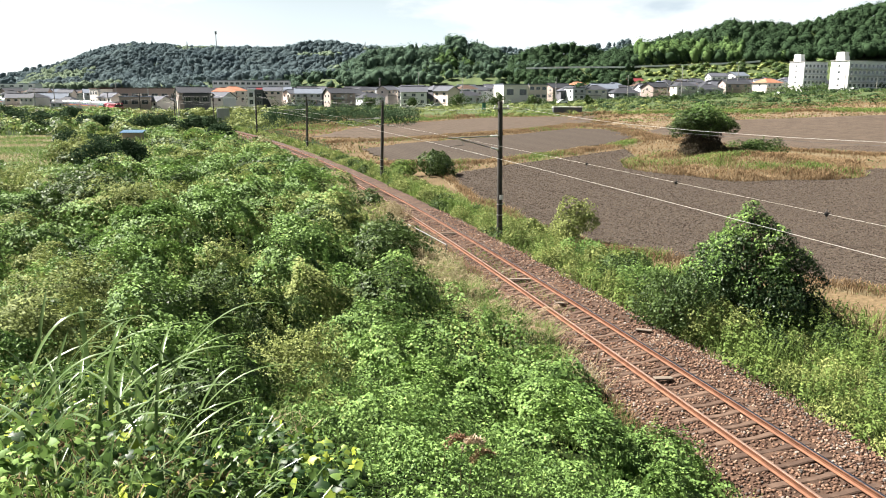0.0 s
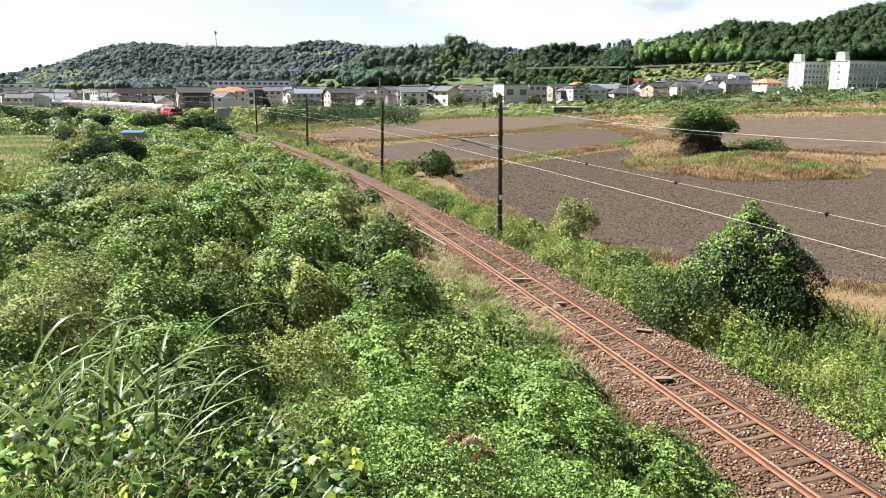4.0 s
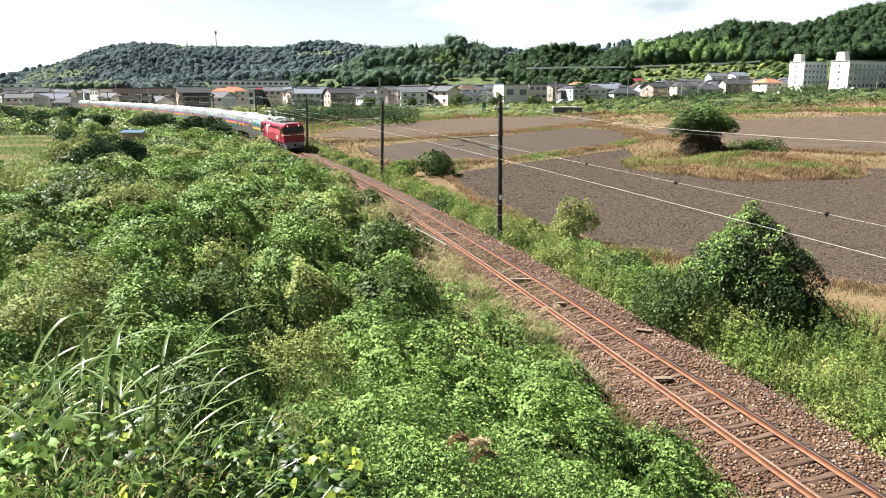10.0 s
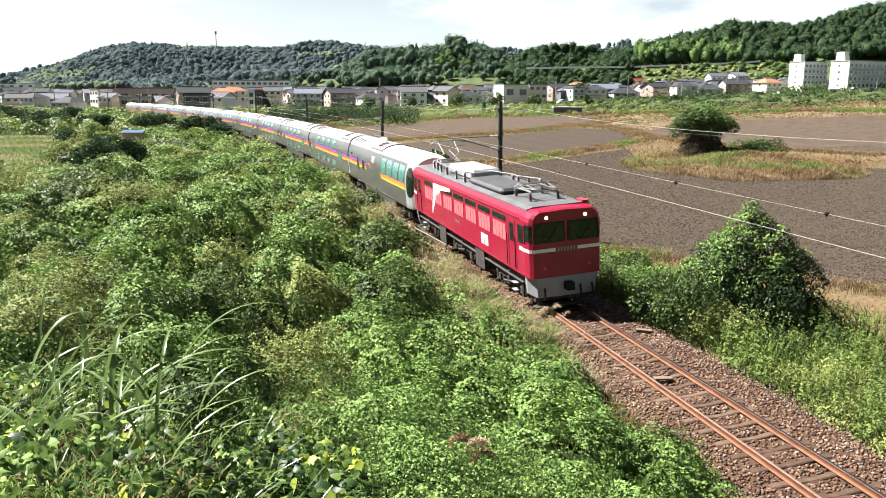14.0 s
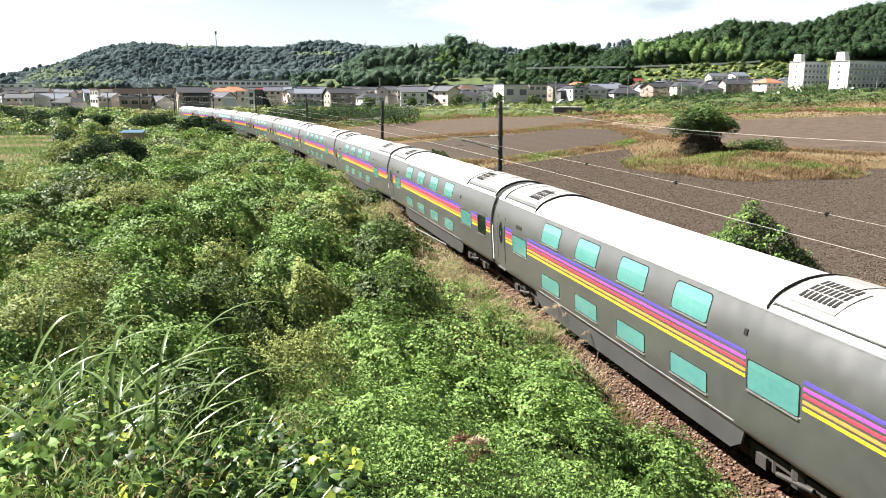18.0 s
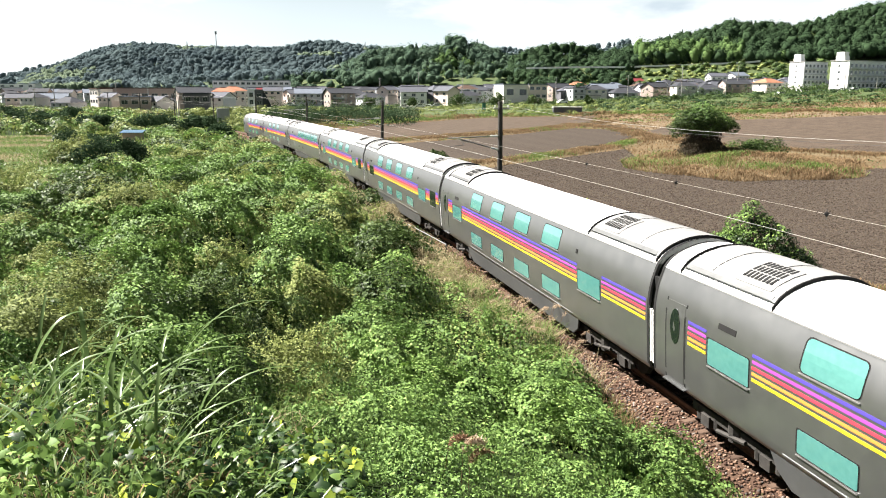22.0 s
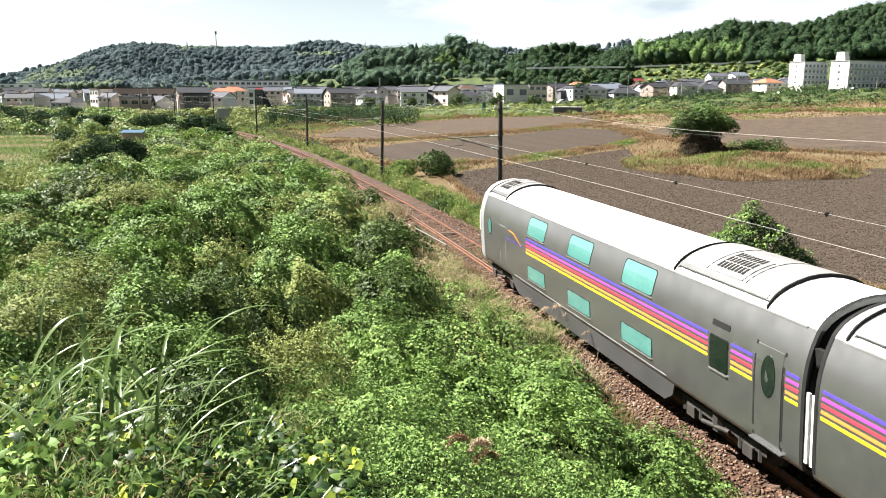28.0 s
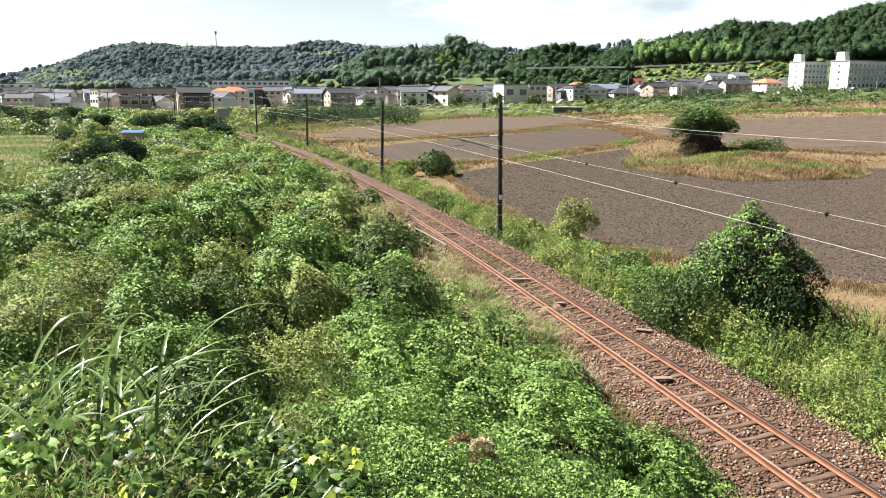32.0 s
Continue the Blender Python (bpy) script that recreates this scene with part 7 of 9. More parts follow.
# reed clumps with plumes near the rail
def reeds(x, y, n, tall, label, plumes=10, seed=1, name="pampas_clump"):
    z = float(cover_top(x, y)) - 0.15
    t = thing(name, x, y, z, 0, label, "grass clump", "reed clumps")
    r = np.random.default_rng(seed)
    a, q = r.random(n) * 6.283, np.sqrt(r.random(n)) * 0.45
    P = np.stack([np.cos(a) * q, np.sin(a) * q, np.zeros(n)], -1)
    g = r.random(n) < 0.55
    blades("green_tuft", P[g], tall * r.uniform(0.6, 1.1, g.sum()), 0.02, M_GRASS, t, lean=0.7, droop=0.5, seed=seed)
    blades("dry_tuft", P[~g], tall * r.uniform(0.6, 1.0, (~g).sum()), 0.018, M_PALEGRASS, t, lean=0.9, droop=0.6, seed=seed + 1)
    for k in range(plumes):
        aa, qq = r.random() * 6.283, r.random() * 0.4
        dx, dy = math.cos(aa) * qq, math.sin(aa) * qq
        h = tall * r.uniform(0.95, 1.25)
        tip = Vector((dx * 2.4 + 0.12, dy * 2.4, h))
        p = Shape().tube((dx, dy, 0), tip, 0.006, 0.004, 5).mesh("stem", M_STRAW, t)
        m = 60
        f = r.random(m)
        Q = np.array(tip) + np.stack([0.22 * f + r.normal(0, 0.02, m), r.normal(0, 0.025, m), 0.10 * np.sin(f * 2.6) + r.normal(0, 0.02, m)], -1)
        leaves("plume", Q, r.normal(size=(m, 3)), 0.07, M_PLUME, p, wide=0.2, wild=1.0, seed=seed + k)
    return t


M_PLUME = leafy("plume_hair", (0.44, 0.32, 0.22), (0.60, 0.47, 0.34), (0.74, 0.62, 0.48), trans=0.4, rough=0.8)
for k, (s, o, n, h, pl) in enumerate(((67.0, 2.3, 620, 1.15, 12), (68.4, 2.7, 620, 1.2, 9), (65.4, 2.5, 420, 0.9, 8), (70.2, 3.0, 620, 1.1, 4), (72.2, 3.1, 520, 1.0, 2), (74.0, 2.9, 420, 0.8, 0), (76.5, 3.0, 420, 0.8, 0), (113, 2.4, 260, 0.9, 8), (110, 2.9, 260, 0.9, 8))):
    p = on_line(s, o, 0, False)
    reeds(p.x, p.y, n, h, "drooping pampas grass clump with pinkish plumes beside the rail", pl, 300 + 20 * k)
reeds(-31.5, 62.5, 900, 1.9, "brown dead reed clump among green shrubs", 0, 900, "dead_reeds")

# ---- the town ----
M_ROOFS = [mat("roof_" + n, tuple(v * 0.75 for v in c), c, 0.8, grain=1.0, fine=8, bump=0.3, spec=0.08) for n, c in
           (("slate", (0.105, 0.11, 0.13)), ("charcoal", (0.055, 0.058, 0.068)), ("bluegrey", (0.17, 0.195, 0.24)), ("brown", (0.11, 0.075, 0.06)), ("orange", (0.40, 0.185, 0.115)), ("red", (0.24, 0.05, 0.055)), ("pale", (0.30, 0.32, 0.34)))]
M_WALLS = [mat("render_" + n, tuple(v * 0.85 for v in c), c, 0.85, grain=0.6, fine=12, bump=0.1) for n, c in
           (("white", (0.98, 0.97, 0.96)), ("cream", (0.92, 0.86, 0.79)), ("grey", (0.72, 0.72, 0.74)), ("beige", (0.86, 0.73, 0.66)), ("brown", (0.46, 0.37, 0.33)), ("dark", (0.13, 0.13, 0.145)))]
M_GLASS = mat("house_glass", (0.03, 0.035, 0.04), (0.07, 0.08, 0.09), 0.1, grain=1, fine=6, bump=0, spec=0.7)
M_FRAME = mat("window_frame", (0.45, 0.45, 0.44), (0.58, 0.58, 0.56), 0.5, grain=1, fine=10, bump=0)


def pane_on(parent, x, y, z, w, h, face):
    """A window in a frame on a wall facing -y (face 0), +x (1), +y (2) or -x (3)."""
    f = Shape().box(-w / 2 - 0.06, w / 2 + 0.06, -0.05, 0.03, -0.06, h + 0.06).mesh("window", M_FRAME, parent)
    f.matrix_basis = pose(x, y, z, 0, 0, (0, 90, 180, 270)[face])
    g = Shape().box(-w / 2, -0.03, -0.065, 0.0, 0, h).box(0.03, w / 2, -0.065, 0.0, 0, h).mesh("pane", M_GLASS, f)
    return f


def house(w, d, eave, pitch, wall, roof, style="gable", storeys=2, label="two-storey house", plain=False):
    """A house with its walls, roof, windows and door; base at z 0, footing below."""
    t = tagged(new("house"), label, "house", "houses of the town")
    Shape().box(-w / 2, w / 2, -d / 2, d / 2, -4.0, eave).mesh("wall", wall, t)
    o = 0.55
    r = Shape()
    if style == "gable":
        for sy in (-1, 1):
            r.add([(-w / 2 - o, sy * (d / 2 + o), eave - 0.15), (w / 2 + o, sy * (d / 2 + o), eave - 0.15), (w / 2 + o, 0, eave + pitch), (-w / 2 - o, 0, eave + pitch),
                   (-w / 2 - o, sy * (d / 2 + o), eave - 0.33), (w / 2 + o, sy * (d / 2 + o), eave - 0.33), (w / 2 + o, 0, eave + pitch - 0.18), (-w / 2 - o, 0, eave + pitch - 0.18)],
                  [f[::-sy] for f in ((0, 3, 2, 1), (4, 5, 6, 7), (0, 1, 5, 4), (1, 2, 6, 5), (0, 4, 7, 3), (2, 3, 7, 6))])
        for sx in (-1, 1):
            Shape().add([(sx * w / 2, -d / 2, eave), (sx * w / 2, d / 2, eave), (sx * w / 2, 0, eave + pitch - 0.2), (sx * (w / 2 - 0.2), -d / 2, eave), (sx * (w / 2 - 0.2), d / 2, eave), (sx * (w / 2 - 0.2), 0, eave + pitch - 0.2)],
                  [(0, 1, 2)[::sx], (3, 5, 4)[::sx]]).mesh("gable", wall, t)
    elif style == "hip":
        k = w / 2 - d / 2 * 0.9
        pts = [(-w / 2 - o, -d / 2 - o, eave - 0.1), (w / 2 + o, -d / 2 - o, eave - 0.1), (w / 2 + o, d / 2 + o, eave - 0.1), (-w / 2 - o, d / 2 + o, eave - 0.1), (-k, 0, eave + pitch), (k, 0, eave + pitch)]
        r.add(pts, [(0, 1, 5, 4), (1, 2, 5), (2, 3, 4, 5), (3, 0, 4), (3, 2, 1, 0)])
    else:
        r.box(-w / 2 - 0.25, w / 2 + 0.25, -d / 2 - 0.25, d / 2 + 0.25, eave, eave + 0.35)
    r.mesh("roof", roof, t)
    if style != "flat":
        Shape().box(-w / 2 * (0.98 if style == "gable" else 0.3), w / 2 * (0.98 if style == "gable" else 0.3), -0.18, 0.18, eave + pitch - 0.08, eave + pitch + 0.12).mesh("ridge", roof, t)
    if plain:
        for k in range(3):
            Shape().box(-0.65, 0.65, -0.05, 0.02, 0, 1.05).mesh("window", M_GLASS, t).matrix_basis = pose(-w / 2 + w * (k + 0.5) / 3, -d / 2, eave - 1.7)
        Shape().box(-0.5, 0.5, -0.05, 0.02, 0, 1.0).mesh("window", M_GLASS, t).matrix_basis = pose(-w / 2, 0, eave - 1.7, 0, 0, 270)
        Shape().box(-w * 0.5 - 0.5, w * 0.2, -d / 2 - 1.0, -d / 2, 2.6, 2.75).mesh("porch_roof", roof, t)
        return t
    for st in range(storeys):
        z = 0.9 + 2.75 * st
        if z + 1.2 > eave:
            break
        n = max(int(w / 3.2), 2)
        for k in range(n):
            x = -w / 2 + w * (k + 0.5) / n
            pane_on(t, x, -d / 2, z, 1.5 if k % 2 else 1.1, 1.1, 0)
        for k in range(2):
            pane_on(t, -w / 2, -d / 4 + d / 2 * k, z + 0.1, 1.1, 1.0, 3)
    dr = Shape().box(-0.45, 0.45, -0.04, 0.02, 0, 2.05).mesh("door", M_WALLS[4], t)
    dr.matrix_basis = pose(w * 0.3, -d / 2, 0)
    if storeys > 1 and w > 9:
        p = Shape().box(-w * 0.42, w * 0.15, -d / 2 - 1.1, -d / 2, 2.65, 2.8).mesh("porch_roof", roof, t)
        Shape().box(-w * 0.40, w * 0.05, -d / 2 - 0.9, -d / 2 - 0.82, 2.8, 3.7).mesh("balcony_rail", M_FRAME, t)
    return t


def spot(px, depth):
    """Plan position on a bearing given across the view, at a depth."""
    return (px - 784) / 1356 * 0.98 * depth, depth


def base_height(y, depth):
    return CAM_H - (y - 165.5) / 1356 * 0.98 * depth


KINDS = []
for w, d, e, p, wl, rf, stl, sto, lab in ((11, 8, 5.6, 2.2, 0, 0, "gable", 2, "white two-storey house with a grey gabled roof"), (10, 8, 5.5, 2.0, 1, 2, "hip", 2, "cream two-storey house with a blue-grey hipped roof"),
                                          (12, 9, 3.3, 2.4, 2, 1, "hip", 1, "low grey house with a charcoal hipped roof"), (9, 7, 5.6, 1.9, 3, 0, "gable", 2, "beige two-storey house with a slate roof"),
                                          (10, 8, 5.4, 2.0, 0, 3, "hip", 2, "white two-storey house with a brown hipped roof"), (13, 9, 5.4, 2.4, 2, 2, "gable", 2, "grey two-storey house with a pale blue roof"),
                                          (11, 8, 5.5, 2.1, 1, 4, "hip", 2, "cream house with an orange tiled roof"), (10, 8, 5.6, 0.0, 2, 0, "flat", 2, "plain grey flat-roofed two-storey house"),
                                          (11, 8, 5.5, 2.1, 0, 5, "gable", 2, "white house with a dark red roof"), (12, 8, 5.6, 2.2, 4, 1, "gable", 2, "brown two-storey house with a charcoal roof")):
    KINDS.append(house(w, d, e, p, M_WALLS[wl], M_ROOFS[rf], stl, sto, lab))
FRONT = len(KINDS)
for w, d, e, p, wl, rf, stl, lab in ((11, 8, 5.6, 2.2, 0, 0, "gable", "white house with a dark slate gabled roof"), (10, 8, 5.5, 2.0, 1, 1, "hip", "cream house with a charcoal hipped roof"), (12, 9, 3.4, 2.4, 2, 1, "hip", "low grey house with a charcoal hipped roof"),
                                     (9, 7, 5.6, 1.9, 3, 0, "gable", "beige house with a slate roof"), (10, 8, 5.4, 2.0, 0, 3, "hip", "white house with a brown hipped roof"), (13, 9, 5.4, 2.4, 2, 2, "gable", "grey house with a blue-grey roof"),
                                     (11, 8, 5.5, 2.1, 1, 4, "hip", "cream house with an orange tiled roof in the back rows"), (12, 8, 5.6, 2.2, 4, 1, "gable", "brown house with a charcoal roof"), (15, 10, 4.4, 1.2, 2, 6, "gable", "low workshop with a pale metal roof"),
                                     (11, 8, 5.5, 2.1, 0, 5, "gable", "white house with a red roof in the back rows"), (11, 9, 5.2, 2.3, 5, 0, "hip", "dark house with a slate hipped roof")):
    KINDS.append(house(w, d, e, p, M_WALLS[wl], M_ROOFS[rf], stl, 2, lab, plain=True))
USED = set()

# the green slope that rises behind the houses to the foot of the woods
SLOPE_PX, SLOPE_NEAR, SLOPE_FAR, SLOPE_TOP = (250, 600, 900, 1050, 1150, 1400, 1850), (670, 570, 530, 455, 425, 420, 420), (815, 645, 620, 585, 575, 570, 570), (153, 147, 136, 128, 112, 105, 96)


def slope_z(px, depth):
    """Height of the slope behind the town on a bearing, at a depth."""
    d0, d1, y1 = np.interp(px, SLOPE_PX, SLOPE_NEAR), np.interp(px, SLOPE_PX, SLOPE_FAR), np.interp(px, SLOPE_PX, SLOPE_TOP)
    z0 = land((px - 784) / 1356 * 0.98 * d0, d0) - 0.6
    z1 = CAM_H - (y1 - 165.5) / 1356 * 0.98 * d1
    return z0 + (z1 - z0) * np.clip((depth - d0) / (d1 - d0), 0, 1.15) ** 1.7


_c, _q = np.meshgrid(np.linspace(250, 1850, 90), np.linspace(0, 1.1, 14), indexing="ij")
_d = np.interp(_c, SLOPE_PX, SLOPE_NEAR) + (np.interp(_c, SLOPE_PX, SLOPE_FAR) - np.interp(_c, SLOPE_PX, SLOPE_NEAR)) * _q
_i, _j = np.meshgrid(np.arange(89), np.arange(13), indexing="ij")
_a = (_i * 14 + _j).ravel()
tagged(raw("town_slope", np.stack([(_c - 784) / 1356 * 0.98 * _d, _d, slope_z(_c, _d)], -1).reshape(-1, 3), np.stack([_a, _a + 14, _a + 15, _a + 1], -1),
           mat("meadow_green", (0.022, 0.040, 0.012), (0.085, 0.115, 0.034), 0.95, grain=0.12, fine=1.0, bump=0.8, per="world"), smooth=True), "grassy slope behind the houses", "slope", kind="structure")


def settle(kind, px, y, depth, turn=0.0, grow=1.0):
    gx, gy = spot(px, depth)
    gz = base_height(y, depth) if y else float(max(land(gx, gy), slope_z(px, depth))) - 0.1
    m = pose(gx, gy, gz, 0, 0, turn)
    if kind in USED:
        ob = copy_thing(KINDS[kind], m)
    else:
        ob = KINDS[kind]
        USED.add(kind)
        ob.matrix_basis = m
    return ob


# front rows, by bearing, base line and depth
for kind, px, y, depth, turn in ((0, 731, 187, 335, -18), (3, 790, 185, 335, -70), (9, 600, 188, 318, 8), (2, 655, 186, 345, 5), (5, 545, 186, 350, -12), (1, 690, 178, 380, 4), (0, 840, 180, 365, 15), (2, 825, 182, 345, 3),
                                 (7, 1020, 178, 335, 4), (9, 985, 176, 350, 10), (5, 1065, 177, 345, -8), (1, 1085, 172, 370, 5), (1, 1165, 168, 345, 12), (4, 1200, 166, 360, -20), (8, 1120, 160, 400, 10), (0, 1228, 164, 350, 25),
                                 (2, 1270, 166, 340, 5), (6, 1326, 164, 345, 8), (1, 1362, 164, 350, -25), (9, 1430, 158, 345, 15), (2, 1455, 160, 335, 5), (5, 1300, 150, 390, 10), (0, 1265, 152, 385, -15), (3, 1395, 156, 400, 15),
                                 (6, 412, 182, 350, 10), (6, 395, 186, 330, -8), (1, 350, 189, 300, 8), (9, 340, 190, 285, 5), (0, 278, 188, 310, 60), (3, 520, 186, 365, 20), (8, 470, 180, 420, 10), (4, 500, 183, 400, -10),
                                 (0, 130, 186, 420, 10), (8, 100, 188, 400, 0), (1, 70, 189, 380, 15), (4, 160, 184, 430, -5), (2, 40, 192, 360, 10), (9, 215, 188, 360, 5), (2, 240, 190, 330, 10), (2, 4, 228, 165, 20), (3, 1545, 166, 330, 10), (3, 900, 176, 390, -10), (1, 1500, 150, 480, 10)):
    settle(kind, px, y, depth * (1.28 if px > 1100 else 1.45 if px < 290 else 1.12 if px > 800 or px < 700 else 1.0), turn + 22)
# back rows fill the view between
_hr = random.Random(5)
for row, depth in enumerate((405, 432, 460, 490, 525, 565, 610)):
    px = 375 + 17 * row if row < 6 else 900
    while px < 1400:
        if not (880 < px < 975 and depth < 400):
            if px < 880 and depth < 590 or depth < 475:
                settle(FRONT + _hr.choice((0, 1, 2, 3, 4, 5, 5, 7, 8, 10, 0, 2, 6 if _hr.random() < 0.3 else 1, 9 if _hr.random() < 0.2 else 7)), px, 0, depth + _hr.uniform(-12, 12), _hr.uniform(0, 60))
        px += 11.5 / depth * 1356 * _hr.uniform(1.05, 1.5)
for kind in range(len(KINDS)):
    if kind not in USED:
        settle(kind, 860 + 10 * kind, 0, 520)


def block(name, px0, px1, ytop, ybase, depth, deep, wall, roof, label, turn=0.0, category="building", rows=1, cols=6, parapet=0.4):
    """A flat-roofed building with rows of windows."""
    gx, gy = spot((px0 + px1) / 2, depth)
    z = base_height(ybase, depth)
    w, h = (px1 - px0) / 1356 * depth, (ybase - ytop) / 1356 * depth
    t = thing(name, gx, gy, z, turn, label, category)
    Shape().box(-w / 2, w / 2, 0, deep, -4, h).mesh("wall", wall, t)
    Shape().box(-w / 2 - 0.25, w / 2 + 0.25, -0.25, deep + 0.25, h, h + parapet).mesh("roof", roof, t)
    for r in range(rows):
        for c in range(cols):
            pane_on(t, -w / 2 + w * (c + 0.5) / cols, 0, h * (r + 0.35) / rows, min(w / cols * 0.6, 3.0), h / rows * 0.36, 0)
    return t


block("commercial_building", 890, 937, 152, 179, 340, 14, M_WALLS[1], M_ROOFS[2], "cream flat-roofed commercial building", turn=14, rows=1, cols=2)
block("commercial_building", 935, 968, 152, 178, 341, 14, M_WALLS[3], M_ROOFS[2], "beige flat-roofed commercial building with windows", turn=14, rows=2, cols=3)
block("factory", 182, 312, 160, 190, 360, 30, M_WALLS[4], M_ROOFS[3], "long brown flat-roofed factory", turn=12, rows=1, cols=8)
block("office_block", 150, 180, 161, 189, 352, 7, M_WALLS[1], M_ROOFS[3], "beige office block beside the factory", turn=-42, rows=2, cols=3)
block("warehouse", 212, 262, 175, 193, 320, 14, M_WALLS[4], M_ROOFS[2], "low brown warehouse with a pale roof", turn=14, rows=1, cols=3)
block("warehouse", 326, 368, 169, 188, 300, 12, M_WALLS[5], M_ROOFS[1], "dark grey low warehouse building", turn=14, rows=1, cols=3)
block("school", 380, 510, 146, 166, 560, 14, M_WALLS[2], M_ROOFS[2], "long grey school building", turn=8, rows=2, cols=14)
block("warehouse", 0, 60, 152, 160, 700, 20, M_WALLS[0], M_ROOFS[2], "long white shed with a pale roof", turn=10, rows=1, cols=4)
# building with a steep black roof and white front
gx, gy = spot(458, 300)
dark = thing("workshop", gx, gy, base_height(193, 300), 12, "white-fronted workshop with a sloping black roof", "building")
Shape().box(-4.2, -1.6, -3, 6, -3, 7.2).mesh("front", M_WALLS[0], dark)
Shape().box(-1.6, 1.4, -3, 6, -3, 7.0).mesh("hall", M_WALLS[5], dark)
Shape().add([(1.4, -3, 7.0), (4.8, -3, 0), (4.8, 6, 0), (1.4, 6, 7.0), (1.4, -3, 0), (1.4, 6, 0)], [(0, 4, 1), (0, 1, 2, 3), (3, 2, 5)]).mesh("sloping_roof", M_ROOFS[1], dark)
for zz in (1.5, 4.2):
    pane_on(dark, -2.9, -3, zz, 1.3, 1.6, 0)
    pane_on(dark, 0, -3, zz, 1.6, 1.2, 0)


def flats(px, ybase, depth, length, storeys, turn, label, d=8.5):
    gx, gy = spot(px, depth)
    t = thing("apartment_building", gx, gy, base_height(ybase, depth), turn, label, "apartment building", "flats")
    h = 2.75 * storeys + 0.9
    Shape().box(0, length, 0, d, -6, h).mesh("wall", M_WALLS[0], t)
    Shape().box(-0.3, length + 0.3, -0.3, d + 0.3, h, h + 0.3).mesh("roof", M_CONCRETE, t)
    tank = Shape().box(0.8, 4.2, 3, 7, h + 0.3, h + 2.0).box(0.8, 3.9, 3.2, 6.8, h + 2.0, h + 3.8).mesh("stair_tower", M_WALLS[0], t)
    bays = int(length / 3.1)
    for s in range(storeys):
        for k in range(bays):
            pane_on(t, 1.8 + k * 3.1, 0, 1.0 + 2.75 * s, 1.5, 1.25, 0)
        if s:
            Shape().box(0.6, length - 0.6, -0.9, -0.02, 2.75 * s, 2.75 * s + 0.14).mesh("balcony", M_CONCRETE, t)
            Shape().box(0.6, length - 0.6, -0.92, -0.86, 2.75 * s + 0.14, 2.75 * s + 1.0).mesh("balcony_rail", M_WALLS[2], t)
    for s in range(storeys):
        pane_on(t, 0, 4.5, 1.2 + 2.75 * s, 0.9, 0.9, 3)
    return t


flats(1497, 158, 335, 42, 4, 30, "white four-storey apartment building with a stair tower")
flats(1418, 152, 400, 19, 4, 30, "white four-storey apartment building")

# utility poles and masts in the town
for k, (px, y0, y1, depth) in enumerate(((1283, 140, 192, 300), (1492, 132, 187, 330), (1549, 137, 185, 330), (983, 138, 178, 345), (1205, 120, 165, 350), (612, 165, 190, 315), (818, 140, 178, 360), (1110, 135, 172, 360), (740, 130, 165, 420),
                                         (205, 150, 188, 350), (175, 160, 192, 340), (310, 162, 208, 250), (314, 166, 206, 260), (262, 160, 192, 330), (95, 155, 190, 330), (60, 160, 195, 300), (500, 155, 188, 330), (1303, 118, 150, 380), (672, 140, 165, 430), (1180, 148, 170, 350))):
    gx, gy = spot(px, depth)
    z0, z1 = base_height(y0, depth), base_height(y1, depth)
    t = thing("utility_pole", gx, gy, z1 - 1.0, _hr.uniform(-30, 30), "pale concrete utility pole with cross-arms", "utility pole", "town utility poles")
    Shape().tube((0, 0, -1), (0, 0, z0 - z1 + 1), 0.19, 0.14, 8).mesh("pole", M_CONCRETE, t)
    for q in (0.4, 1.3):
        Shape().box(-0.9, 0.9, -0.05, 0.05, z0 - z1 + 1 - q, z0 - z1 + 1.1 - q).mesh("cross_arm", M_STEEL, t)
gx, gy = spot(387, 1080)
mast = thing("radio_mast", gx, gy, base_height(88, 1080) - 4, 0, "thin lattice radio mast on the hill", "radio mast")
Shape().tube((0, 0, 0), (0, 0, 24), 0.8, 0.4, 6).mesh("lattice", M_CONCRETE, mast)
Shape().tube((0, 0, 21), (0, 0, 24.5), 1.4, 1.4, 8).mesh("antennas", M_CONCRETE, mast)
for px, py in ((647, 80), (336, 78)):
    gx, gy = spot(px, 1050)
    mast = thing("radio_mast", gx, gy, base_height(88, 1050) - 4, 0, "short mast on the wooded hill", "radio mast")
    Shape().tube((0, 0, 0), (0, 0, 11), 0.9, 0.5, 6).mesh("lattice", M_CONCRETE, mast)


# ---- woods ----
_bm = bmesh.new()
bmesh.ops.create_icosphere(_bm, subdivisions=2, radius=1.0)
BALL_V = np.array([tuple(v.co) for v in _bm.verts])
BALL_F = np.array([[v.index for v in f.verts] for f in _bm.faces])
_bm.free()


